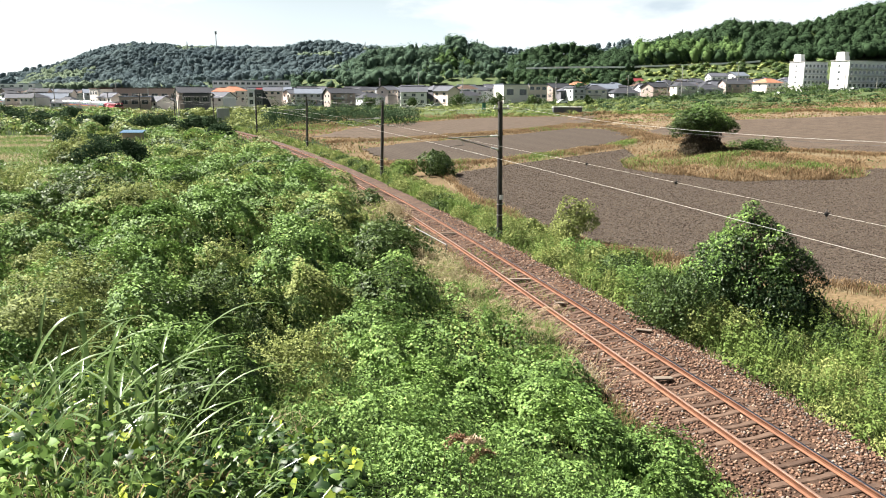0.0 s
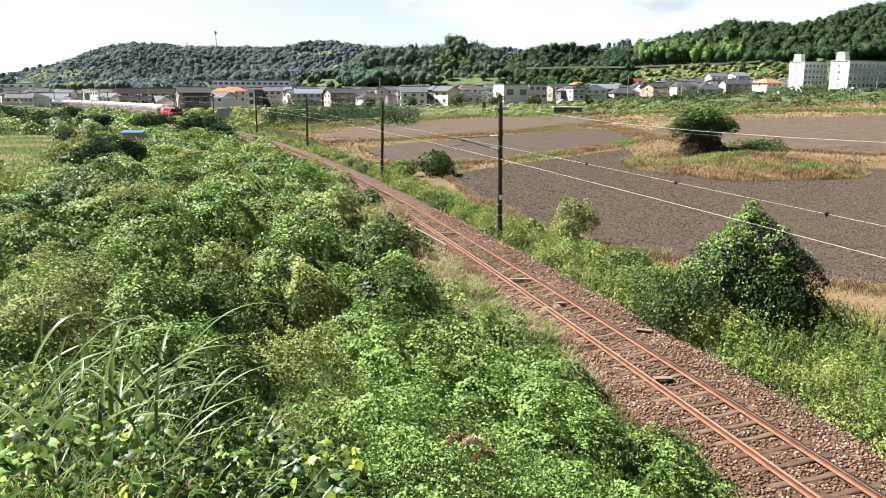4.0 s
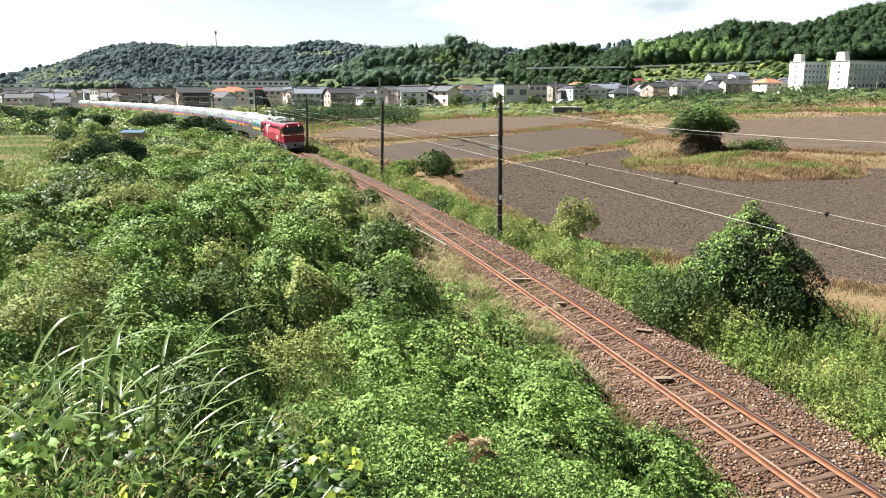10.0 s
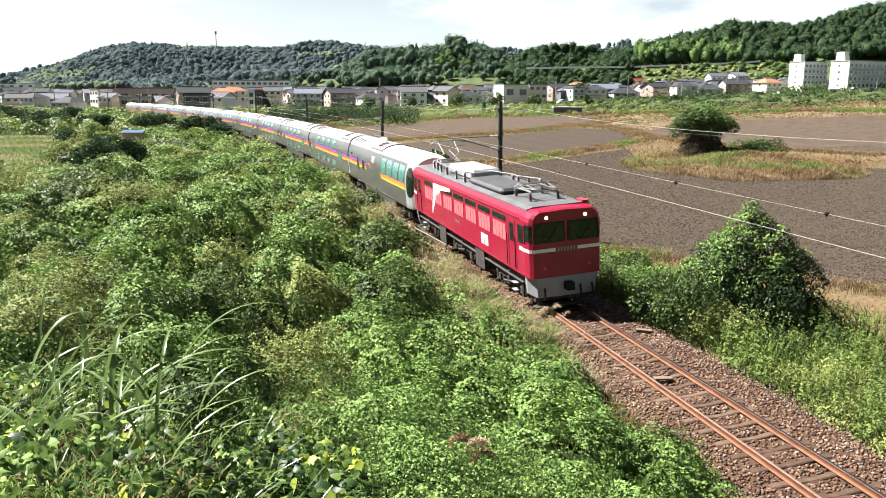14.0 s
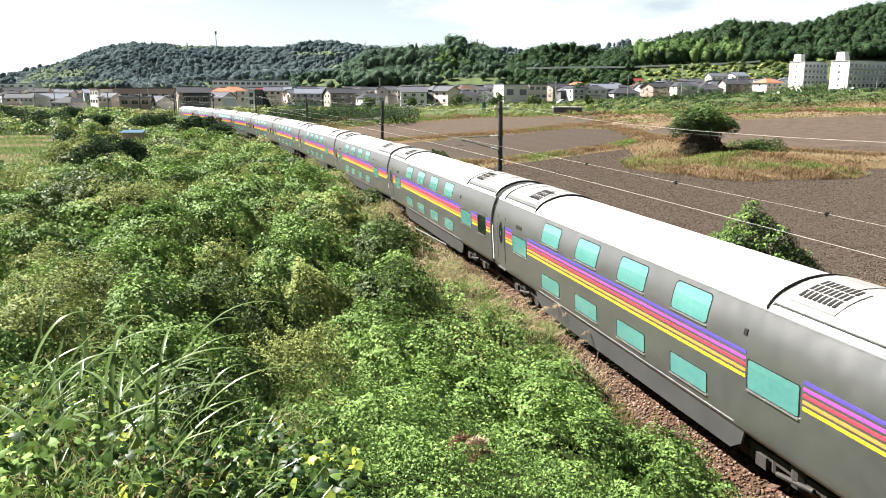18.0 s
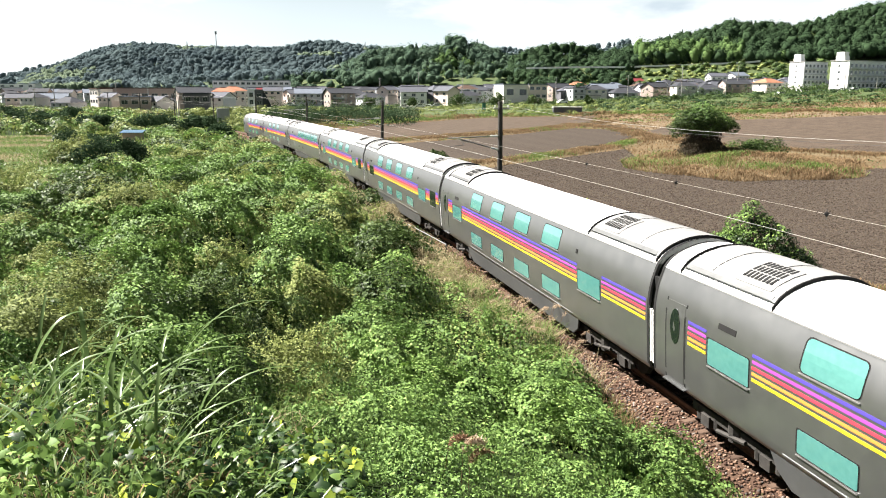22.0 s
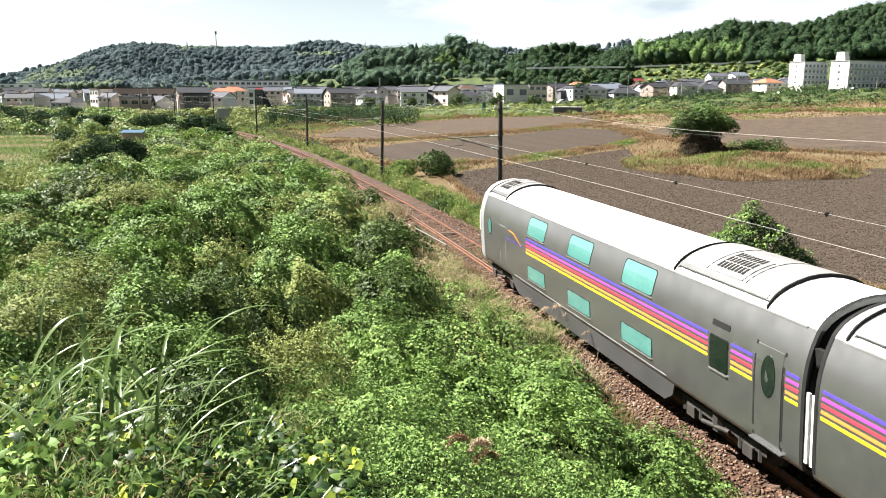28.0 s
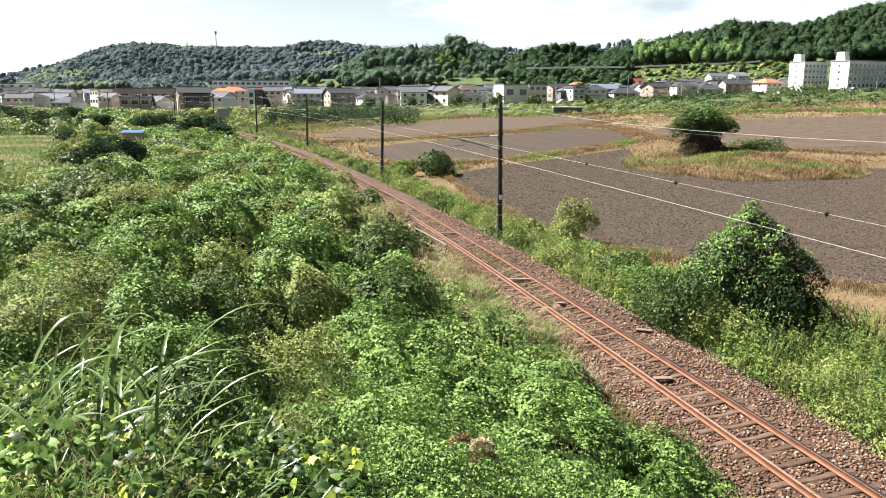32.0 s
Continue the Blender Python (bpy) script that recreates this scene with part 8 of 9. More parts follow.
def grove(name, X, Y, Z, rad, tall, cards, size, material, label, seed, pointed=False):
    """Many far crowns: each an uneven lumpy body with leaf clumps over it."""
    r = np.random.default_rng(seed)
    n = len(X)
    solid = float(np.mean(Y)) > 450
    cards = max(int(cards * (0.5 if np.mean(Y) > 850 else 0.85)), 8) if solid else cards
    rad, tall = np.asarray(rad)[:, None], np.asarray(tall)[:, None]
    base = np.stack([np.asarray(X), np.asarray(Y), np.asarray(Z) + 0.5 * tall[:, 0]], -1)
    full = float(np.mean(Y)) > 850
    lump = r.uniform(0.60, 1.06, (n, len(BALL_V))) * (1.0 if full else 0.84)
    bx, by, bz = BALL_V.T
    if pointed:
        f = (bz + 1) / 2
        body = np.stack([bx * rad * (1.15 - f) * lump, by * rad * (1.15 - f) * lump, (bz * 0.5) * tall * np.ones_like(lump)], -1)
    else:
        body = np.stack([bx * rad * lump, by * rad * lump, bz * 0.5 * tall * lump], -1)
    V = (base[:, None, :] + body).reshape(-1, 3)
    F = (np.arange(n)[:, None, None] * len(BALL_V) + BALL_F).reshape(-1, 3)
    if solid:
        tagged(raw(name + "_bodies", V, F, material, smooth=True), label, "woodland", kind="stuff")
    d = unit(r.normal(size=(n, cards, 3)) + np.array([0, -0.25, 0.5]))
    sc = 0.80 + 0.30 * r.random((n, cards))
    up = d[..., 2] * 0.5 * tall * sc
    wide = rad * sc
    if pointed:
        f = r.random((n, cards)) ** 1.3
        up = (f - 0.45) * tall
        wide = rad * (1.05 - f) * (0.8 + 0.4 * r.random((n, cards)))
    P = base[:, None, :] + np.stack([d[..., 0] * wide, d[..., 1] * wide, up], -1)
    s = np.broadcast_to(size * r.uniform(0.6, 1.2, (n, cards)), (n, cards))
    ob = leaves(name, P.reshape(-1, 3), d.reshape(-1, 3), s.ravel(), material, wide=0.8, wild=0.06 if material in (M_HAZY, M_HAZYLIGHT) else 0.12, seed=seed)
    return tagged(ob, label, "woodland", kind="stuff")


def hill(name, ridge, foot, near, far, spacing, tree_h, cards, size, material, label, seed, dark=0.3, ground_mat=None):
    """A wooded hill between two depths; ridge and foot: (bearing, height line) pairs."""
    rx, ry = zip(*ridge)
    fx, fy = zip(*foot)
    cols = np.linspace(rx[0], rx[-1], int((rx[-1] - rx[0]) / 1356 * far / 14) + 3)
    rows = np.linspace(0, 1.25, 12)
    V = []
    for c in cols:
        top, low = np.interp(c, rx, ry), np.interp(c, fx, fy)
        for q in rows:
            depth = near + (far - near) * q
            z1 = base_height(top, far) - tree_h * 0.8
            z0 = base_height(low, near) - 2
            f = float(ease(min(q, 1.0))) * (1 if q <= 1 else 1 - 0.6 * (q - 1))
            bump = 5.0 * (float(lattice(c / 1356 * far, depth, 35.0, seed)) - 0.5) * math.sin(min(q, 1) * math.pi)
            V.append((*spot(c, depth), z0 + (z1 - z0) * f + bump))
    V = np.array(V)
    nr = len(rows)
    i, j = np.meshgrid(np.arange(len(cols) - 1), np.arange(nr - 1), indexing="ij")
    a = (i * nr + j).ravel()
    ob = raw(name, V, np.stack([a, a + nr, a + nr + 1, a + 1], -1), ground_mat or M_UNDERSHADE, smooth=True)
    tagged(ob, "wooded hillside", "hill", kind="structure")
    r = np.random.default_rng(seed)
    area = (rx[-1] - rx[0]) / 1356 * far * (far - near) * 1.1
    n = int(area / spacing ** 2)
    c, q = r.uniform(rx[0], rx[-1], n), r.uniform(0.0, 1.05, n)
    depth = near + (far - near) * q
    z1 = np.interp(c, rx, [base_height(v, far) for v in ry]) - tree_h * 0.8
    z0 = np.interp(c, fx, [base_height(v, near) for v in fy]) - 2
    X, Y = (c - 784) / 1356 * 0.98 * depth, depth
    bump = 5.0 * (lattice(c / 1356 * far, depth, 35.0, seed) - 0.5) * np.sin(np.minimum(q, 1) * math.pi)
    Z = z0 + (z1 - z0) * ease(q) + bump
    patchy = lattice(X, Y, spacing * 6, seed + 2)
    h = tree_h * r.uniform(0.65, 1.25, n) * (0.75 + 0.5 * patchy)
    light = (patchy * (0.95 if material is M_HAZY else 0.8) + r.random(n) * (0.12 if material is M_HAZY else 0.3)) < (0.5 - dark)
    low = 0.90 if material is M_HAZY else 1.0
    cedar = ~light & (r.random(n) < 0.12)
    broad = ~light & ~cedar
    for nm, sel, m, pt, lab in ((name + "_trees", broad, material, False, label), (name + "_cedars", cedar, material, True, "dark pointed conifers on the hill"),
                                (name + "_bright_trees", light, M_BAMBOO if material is not M_HAZY else M_HAZYLIGHT, False, "light green trees on the hill")):
        if sel.sum() > 3:
            grove(nm, X[sel], Y[sel], Z[sel] - 0.5 + h[sel] * (1 - low) * 0.6, h[sel] * (0.42 if pt else 0.42 / low ** 0.6), h[sel] * (0.9 if pt else 0.95 * low), cards, size, m, lab, seed + 3, pt)


hill("hill_right", [(1050, 112), (1085, 96), (1150, 78), (1225, 62), (1262, 52), (1282, 38), (1300, 48), (1335, 52), (1400, 46), (1440, 36), (1485, 24), (1530, 17), (1580, 10), (1800, 4)],
     [(1050, 130), (1150, 114), (1400, 107), (1580, 98), (1800, 96)], 560, 700, 5.8, 10.5, 60, 1.3, M_WOODS, "dense dark broadleaf woodland on the hill", 401, 0.30)
hill("hill_middle", [(900, 112), (930, 94), (960, 88), (1000, 82), (1035, 82), (1060, 95), (1085, 104), (1110, 120)], [(900, 142), (1110, 138)], 600, 680, 6.0, 10, 56, 1.4, M_WOODS, "dense dark woodland", 402, 0.3)
hill("hill_centre", [(610, 120), (650, 98), (690, 92), (740, 86), (775, 84), (797, 70), (815, 72), (845, 86), (890, 98), (935, 118)], [(610, 152), (935, 146)], 620, 740, 6.5, 11, 56, 1.5, M_MIDWOODS, "dense dark woodland", 403, 0.26)
# the far hills carry their haze in leaf and floor colours
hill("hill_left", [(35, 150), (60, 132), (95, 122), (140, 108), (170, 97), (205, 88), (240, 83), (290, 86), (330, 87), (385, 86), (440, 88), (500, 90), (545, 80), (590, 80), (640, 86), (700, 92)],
     [(35, 162), (300, 155), (700, 152)], 800, 1120, 7.2, 9.5, 84, 1.35, M_HAZY, "haze-tinted green woodland on a long hill", 404, 0.14, M_HAZYFLOOR)
hill("hill_far_left", [(-60, 146), (10, 132), (50, 124), (75, 118), (110, 124), (160, 130)], [(-60, 156), (160, 156)], 1500, 1750, 20, 14, 30, 4.0, M_HAZY, "far woodland with haze tinted into its colour", 405, 0.5, M_HAZYFLOOR)
hill("hill_far_centre", [(690, 100), (760, 86), (830, 84), (870, 88), (910, 90), (960, 96), (1010, 92), (1060, 82), (1110, 74), (1140, 84), (1200, 90)], [(690, 130), (1200, 130)], 1500, 1800, 18, 13, 34, 3.6, M_HAZY, "far woodland with haze tinted into its colour", 406, 0.5, M_HAZYFLOOR)

# (bearing, depth) rows of small trees where the slope meets the woods
# bamboo patch, trees and hedges between the town and the fields
def thicket(name, px0, px1, y0, y1, depth0, depth1, n, rad, tall, material, label, seed, cards=40, size=0.6, low=True):
    r = np.random.default_rng(seed)
    depth = r.uniform(depth0, depth1, n)
    px = r.uniform(px0, px1, n)
    f = (depth - depth0) / max(depth1 - depth0, 1)
    y = y0 + (y1 - y0) * f
    X, Y = (px - 784) / 1356 * 0.98 * depth, depth
    Z = np.maximum(land(X, Y), np.where(depth > 400, slope_z(px, depth), -99)) if low else CAM_H - (y - 165.5) / 1356 * 0.98 * depth
    k = r.uniform(0.7, 1.25, n)
    return grove(name, X, Y, Z - 0.4, rad * k, tall * k, cards, size, material, label, seed)


thicket("bamboo_grove", 1120, 1305, 121, 102, 562, 600, 130, 4.0, 14, M_BAMBOO, "bright green bamboo grove on the slope", 501, 60, 1.2, False)
thicket("slope_scrub", 930, 1420, 140, 120, 480, 572, 300, 2.2, 2.4, M_WEED, "light green scrub on the slope", 502, 30, 0.8, True)
thicket("scrub_by_flats", 1380, 1620, 168, 128, 340, 420, 150, 2.4, 4.0, M_DARK, "green scrub beside the flats", 503, 30, 0.8)
thicket("town_hedges", 420, 1400, 190, 172, 300, 335, 150, 1.5, 2.2, M_DARK, "garden hedges before the houses", 520, 30, 0.5)
thicket("town_trees", 320, 1560, 184, 158, 345, 480, 200, 2.0, 4.6, M_DARK, "garden trees between the houses", 504, 30, 0.7)
thicket("hedge_row", 470, 735, 222, 198, 185, 245, 190, 2.2, 4.0, M_WOODS, "dark green thicket at the field's far edge", 505, 60, 0.42)
thicket("hedge_row_front", 395, 500, 226, 205, 175, 240, 60, 1.7, 2.4, M_WEED, "green thicket along the line", 506, 60, 0.42)
thicket("roadside_hedge", 740, 1200, 205, 186, 225, 310, 130, 1.6, 1.9, M_WEED, "low green scrub along a far road", 507, 40, 0.45)
thicket("meadow_scrub", 1040, 1600, 196, 176, 235, 315, 190, 1.7, 1.3, M_DARK, "low green scrub at the far fields' edge", 508, 40, 0.45)
thicket("far_meadow_scrub", 1020, 1600, 190, 172, 290, 372, 190, 2.6, 1.2, M_DARK, "green scrub before the far houses", 521, 40, 0.6)
thicket("far_dark_scrub", 1100, 1600, 188, 170, 290, 372, 60, 2.4, 2.0, M_WOODS, "dark scrub before the far houses", 522, 40, 0.6)
thicket("mid_meadow_scrub", 480, 1040, 196, 184, 262, 320, 130, 1.8, 1.6, M_WEED, "low green scrub before the houses", 523, 40, 0.5)
thicket("far_straw", 1000, 1600, 206, 186, 205, 290, 130, 2.4, 0.8, M_STRAW, "dry tan grass before the far scrub", 524, 30, 0.5)
thicket("field_scrub", 1180, 1480, 205, 198, 205, 235, 50, 1.8, 1.4, M_DARK, "low dark scrub on a far bank", 509, 40, 0.4)
thicket("lineside_trees", 30, 380, 216, 202, 200, 300, 120, 1.6, 1.3, M_DARK, "dark trees along the curve of the line", 510, 50, 0.55)
for k, (px, y, depth, w, h) in enumerate(((806, 192, 300, 5.0, 5.5), (730, 190, 300, 3.2, 3.6), (655, 190, 295, 3.6, 4.0), (880, 186, 300, 3.6, 4.2), (945, 186, 300, 3.6, 3.4), (1040, 190, 280, 2.0, 5.0), (1190, 188, 300, 4.0, 4.5))):
    gx, gy = spot(px, depth)
    tree("garden_tree", gx, gy, clump(600 + k, w, h, 7, 0.35), 0.15, 2200, 0.5, M_DARK, "rounded dark garden tree at the town's edge", "tree", 620 + k, z=base_height(y, depth), group="garden trees")

# far fields
sheet("green_meadow_1", [(-20, 215), (-30, 330), (60, 330), (130, 330), (190, 330), (160, 230), (60, 245), (10, 240)], mat("meadow_green", (0.022, 0.040, 0.012), (0.085, 0.115, 0.034), 0.95, grain=0.12, fine=1.0, bump=0.8, per="world"),
      "green rough meadow before the town", 0.06, 4.0)
sheet("straw_field", [(40, 195), (60, 236), (120, 225), (200, 240), (210, 150), (150, 108), (70, 104), (44, 118)], mat("straw_ground", (0.095, 0.072, 0.042), (0.20, 0.145, 0.085), 0.95, grain=0.06, fine=1.2, bump=0.5, per="world"),
      "tan dry stubble field", 0.03, 3.0)
sheet("left_meadow", [(-42, 84), (-59, 117), (-47, 119), (-56, 141), (-110, 141), (-66, 84)], mat("mown_meadow", (0.045, 0.058, 0.020), (0.110, 0.118, 0.048), 0.95, grain=0.1, fine=2, bump=0.5, per="world"), "mown yellow-green meadow", 0.12, 2.0)


def rough_grass(name, n, x0, x1, y0, y1, tall, broad, material, label, seed, patch_=0.0, size=5.0):
    r = np.random.default_rng(seed)
    X, Y = r.uniform(x0, x1, n), r.uniform(y0, y1, n)
    ok = clear_of_fields(X, Y) & (beside(X, Y) > 6) & (np.abs(X / Y) < 0.62) & (lattice(X, Y, size, seed) > patch_)
    X, Y = X[ok], Y[ok]
    h = tall * (0.35 + 0.9 * lattice(X, Y, 2.6, seed + 1)) * r.uniform(0.5, 1.2, len(X))
    return tagged(blades(name, np.stack([X, Y, land(X, Y) - 0.03], -1), h, broad * (0.5 + Y / 200), material, lean=0.9, droop=0.6, seed=seed), label, "grass", kind="stuff")


rough_grass("dry_field_grass", 60000, -40, 150, 84, 250, 0.42, 0.16, M_STRAW, "tan dry grass between the fields", 811)
rough_grass("green_field_grass", 42000, -40, 150, 84, 250, 0.45, 0.16, M_GRASS, "patches of green grass between the fields", 812, 0.62, 7.0)
rough_grass("dark_field_weeds", 16000, -40, 150, 84, 250, 0.5, 0.2, M_DARK, "dark weeds between the fields", 813, 0.70, 4.0)
for kind, px, depth, turn in ((FRONT, 277, 312, -35), (FRONT + 1, 298, 330, 30), (FRONT + 3, 196, 322, -30), (FRONT + 4, 240, 338, 25), (FRONT, 388, 318, -28), (FRONT + 2, 120, 330, -25), (FRONT + 5, 92, 345, 20), (FRONT + 1, 60, 330, -30), (FRONT + 3, 30, 342, 15)):
    settle(kind, px, 205 if 230 < px < 300 else 197, depth * 1.06, turn)
thicket("line_scrub", 170, 520, 196, 190, 262, 292, 150, 2.2, 2.6, M_WEED, "green scrub before the factory", 538, 40, 0.7)
thicket("left_scrub", -10, 345, 190, 186, 255, 430, 190, 2.2, 2.4, M_DARK, "green scrub between the line and the houses", 537, 36, 0.7)
thicket("slope_trees", 250, 960, 150, 140, 610, 700, 260, 4.0, 8.0, M_MIDWOODS, "trees at the foot of the woods", 531, 40, 1.4)
thicket("far_slope_trees", 240, 640, 150, 140, 690, 800, 220, 5.0, 9.0, M_HAZY, "haze-tinted trees at the foot of the long hill", 532, 40, 1.9)
thicket("hillside_scrub", 1000, 1450, 150, 140, 470, 572, 200, 3.0, 4.0, M_DARK, "dark scrub on the slope behind the houses", 533, 40, 1.0)
for depth in (500, 550, 610, 670):
    px = 4 + depth * 0.03
    while px < 385:
        settle(FRONT + _hr.choice((0, 1, 3, 4, 5, 8, 7, 2)), px, 0, depth + _hr.uniform(-10, 10), _hr.uniform(0, 55))
        px += 12 / depth * 1356 * _hr.uniform(1.1, 1.7)
thicket("slope_wood", 870, 1125, 150, 140, 500, 625, 260, 3.4, 7.0, M_WOODS, "dark trees on the slope above the houses", 534, 44, 1.2)
thicket("meadow_shrubs", 1020, 1600, 190, 172, 240, 365, 80, 2.0, 1.7, M_WOODS, "dark shrubs in the rough meadow", 535, 44, 0.7)
thicket("meadow_weeds", 860, 1600, 190, 172, 230, 370, 420, 3.0, 0.9, M_DARK, "low green weeds in the rough meadow", 536, 30, 0.7)
# the nearest rows of small houses along the town's eastern edge
for depth in (376, 396, 418):
    px = 985 + 0.06 * depth
    while px < 1392:
        settle(FRONT + _hr.choice((0, 1, 2, 3, 4, 5, 7, 10, 0, 1, 2, 10, 6 if _hr.random() < 0.25 else 0)), px, 0, depth + _hr.uniform(-7, 7), _hr.uniform(0, 60))
        px += 11 / depth * 1356 * _hr.uniform(1.05, 1.5)

# ---- foreground on the slope below the camera ----
# the brightest broad-leaf tone puts a backlit glow into the colour
M_BIGLEAF = leafy("broad_leaf", (0.026, 0.058, 0.020), (0.120, 0.200, 0.050), (0.46, 0.54, 0.08), grain=1.5, trans=0.34, rough=0.45, spec=0.22, spread=0.75)
M_REED = leafy("reed_blade", (0.045, 0.090, 0.024), (0.150, 0.225, 0.075), (0.50, 0.54, 0.34), grain=2.0, trans=0.3, rough=0.3)

_n = 2100
_fx = RNG.uniform(-4.2, -0.2, _n)
_fy = RNG.uniform(3.6, 8.8, _n)
_ok = (_fx < -0.15 * _fy - 0.1 + 0.0 * _fx) & (_fy < 8.8 - 0.9 * (_fx + 4.2) * 0.25)
_fx, _fy = _fx[_ok], _fy[_ok]
_fz = cover_top(_fx, _fy) + RNG.random(len(_fx)) * 0.35
tagged(heart_leaves("kudzu", np.stack([_fx, _fy, _fz], -1), slope(_fx, _fy), RNG.uniform(0.05, 0.125, len(_fx)), M_BIGLEAF, seed=41), "broad kudzu leaves, some coloured yellow-green as if backlit", "vine", kind="stuff")

_r = np.random.default_rng(43)
_fy = _r.uniform(5.2, 7.8, 620)
_fx = _fy * _r.uniform(-0.33, -0.11, 620)
tagged(heart_leaves("kudzu_patch", np.stack([_fx, _fy, cover_top(_fx, _fy) + 0.06 + 0.26 * _r.random(620)], -1), slope(_fx, _fy), _r.uniform(0.055, 0.125, 620), M_BIGLEAF, seed=42), "large pale kudzu leaves at the foot of the slope", "vine", kind="stuff")

SWAY = []


def reed_blade(x, y, z, reach, rise, width, heading, label, name="reed_leaf"):
    """One long arching blade, tapered and folded, on its own stem."""
    t = thing(name, x, y, z, heading, label, "grass blade", "long reed leaves")
    n = 14
    rows = []
    for k in range(n + 1):
        f = k / n
        px = reach * f ** 1.25
        pz = rise * math.sin(min(f * 1.9, math.pi * 0.86)) if reach > 0.26 else rise * f * 1.1
        w = width * (0.5 + 1.0 * f) * (1 - f) ** 0.85 * (1.0 if reach > 0.26 else 0.6) + 0.0008
        rows.append([(px, -w, pz + w * 0.25), (px, 0, pz - w * 0.15), (px, w, pz + w * 0.25)])
    Shape().loft(rows, closed=False).mesh("leaf_blade", M_REED, t, smooth=True)
    SWAY.append((t, x, y, z, heading))
    return t


# (bearing px, line px, depth) of each root, reach, rise, width, heading
for px, py, dep, reach, rise, wid, head in ((60, 700, 4.6, 0.62, 0.42, 0.016, 15), (30, 690, 4.4, 0.22, 0.42, 0.016, 80), (95, 660, 4.9, 0.70, 0.46, 0.018, 5), (210, 690, 5.0, 0.75, 0.36, 0.015, 10),
                                            (195, 700, 5.0, 0.12, 0.62, 0.022, 60), (205, 705, 5.1, 0.10, 0.58, 0.022, 130), (120, 690, 4.8, 0.14, 0.52, 0.014, 160), (180, 760, 4.6, 0.55, 0.25, 0.014, 20),
                                            (10, 720, 4.0, 0.5, 0.30, 0.016, 25), (0, 650, 4.2, 0.4, 0.36, 0.016, 50), (140, 780, 4.4, 0.65, 0.22, 0.013, 340), (250, 740, 5.2, 0.6, 0.28, 0.013, 0), (350, 690, 6.0, 0.14, 0.50, 0.012, 140),
                                            (90, 800, 4.0, 0.6, 0.26, 0.014, 10), (40, 780, 3.9, 0.5, 0.2, 0.014, 320), (20, 600, 4.5, 0.25, 0.35, 0.015, 100), (270, 820, 4.6, 0.7, 0.16, 0.010, 5), (110, 640, 4.9, 0.3, 0.5, 0.013, 120), (160, 720, 4.7, 0.62, 0.30, 0.015, 30), (230, 700, 5.1, 0.5, 0.33, 0.013, 350)):
    gx, gy = spot(px, dep)
    gz = base_height(py, dep)
    reed_blade(gx, gy, gz - 0.35 * rise, reach * 0.95, rise * 0.8, wid * 1.9, head, "long arching pale green reed leaf")

_rb = random.Random(77)
for k in range(40):
    dep = _rb.uniform(4.0, 5.6)
    gx, gy = spot(_rb.uniform(-30, 330), dep)
    reed_blade(gx, gy, base_height(_rb.uniform(650, 830), dep) - 0.15, _rb.uniform(0.3, 0.75), _rb.uniform(0.2, 0.5), _rb.uniform(0.013, 0.026), _rb.choice((_rb.uniform(-30, 60), _rb.uniform(-20, 30), _rb.uniform(90, 200))), "long arching pale green reed leaf")

# loose grass about the reeds
def slope_blades(name, n, tall, broad, material, label, seed, dip=0.05):
    r = np.random.default_rng(seed)
    X, Y = r.uniform(-4.6, -0.9, n), r.uniform(3.5, 7.4, n)
    ok = (X < -0.22 * Y - 0.3 * r.random(n)) & (lattice(X, Y, 0.7, seed) > 0.30)
    X, Y = X[ok], Y[ok]
    return tagged(blades(name, np.stack([X, Y, cover_top(X, Y) - dip], -1), tall * r.uniform(0.4, 1.2, len(X)), broad * r.uniform(0.5, 1.3, len(X)), material, lean=1.1, droop=0.6, seed=seed), label, "grass", kind="stuff")


slope_blades("slope_grass", 900, 0.50, 0.016, M_REED, "long grass on the near slope", 44)
slope_blades("short_grass", 3400, 0.26, 0.011, M_GRASS, "short green grass between the vine leaves", 45, 0.0)
slope_blades("dead_grass", 900, 0.30, 0.009, M_STRAW, "dead tan grass between the vine leaves", 46, 0.02)
_r = np.random.default_rng(47)
_fx, _fy = _r.uniform(-4.2, -0.9, 420), _r.uniform(3.6, 6.6, 420)
_fx, _fy = _fx[_fx < -0.24 * _fy], _fy[_fx < -0.24 * _fy]
tagged(heart_leaves("withered_leaves", np.stack([_fx, _fy, cover_top(_fx, _fy) + 0.2 * _r.random(len(_fx))], -1), slope(_fx, _fy), _r.uniform(0.04, 0.10, len(_fx)), M_STRAW, seed=48), "withered brown leaves among the vines", "vine", kind="stuff")
# a low dark mugwort plant with many small leaves
_n = 2600
_d = unit(_r.normal(size=(_n, 3)) + np.array([0, -0.2, 0.5]))
_c = np.array([*spot(335, 6.3), base_height(735, 6.3) - 0.10])
tagged(leaves("mugwort", _c + _d * np.array([0.36, 0.32, 0.27]) * _r.uniform(0.55, 1.1, (_n, 1)), _d, _r.uniform(0.022, 0.055, _n), M_DARK, wide=0.55, wild=0.45, seed=49), "low bushy dark green mugwort on the slope", "plant", kind="stuff")


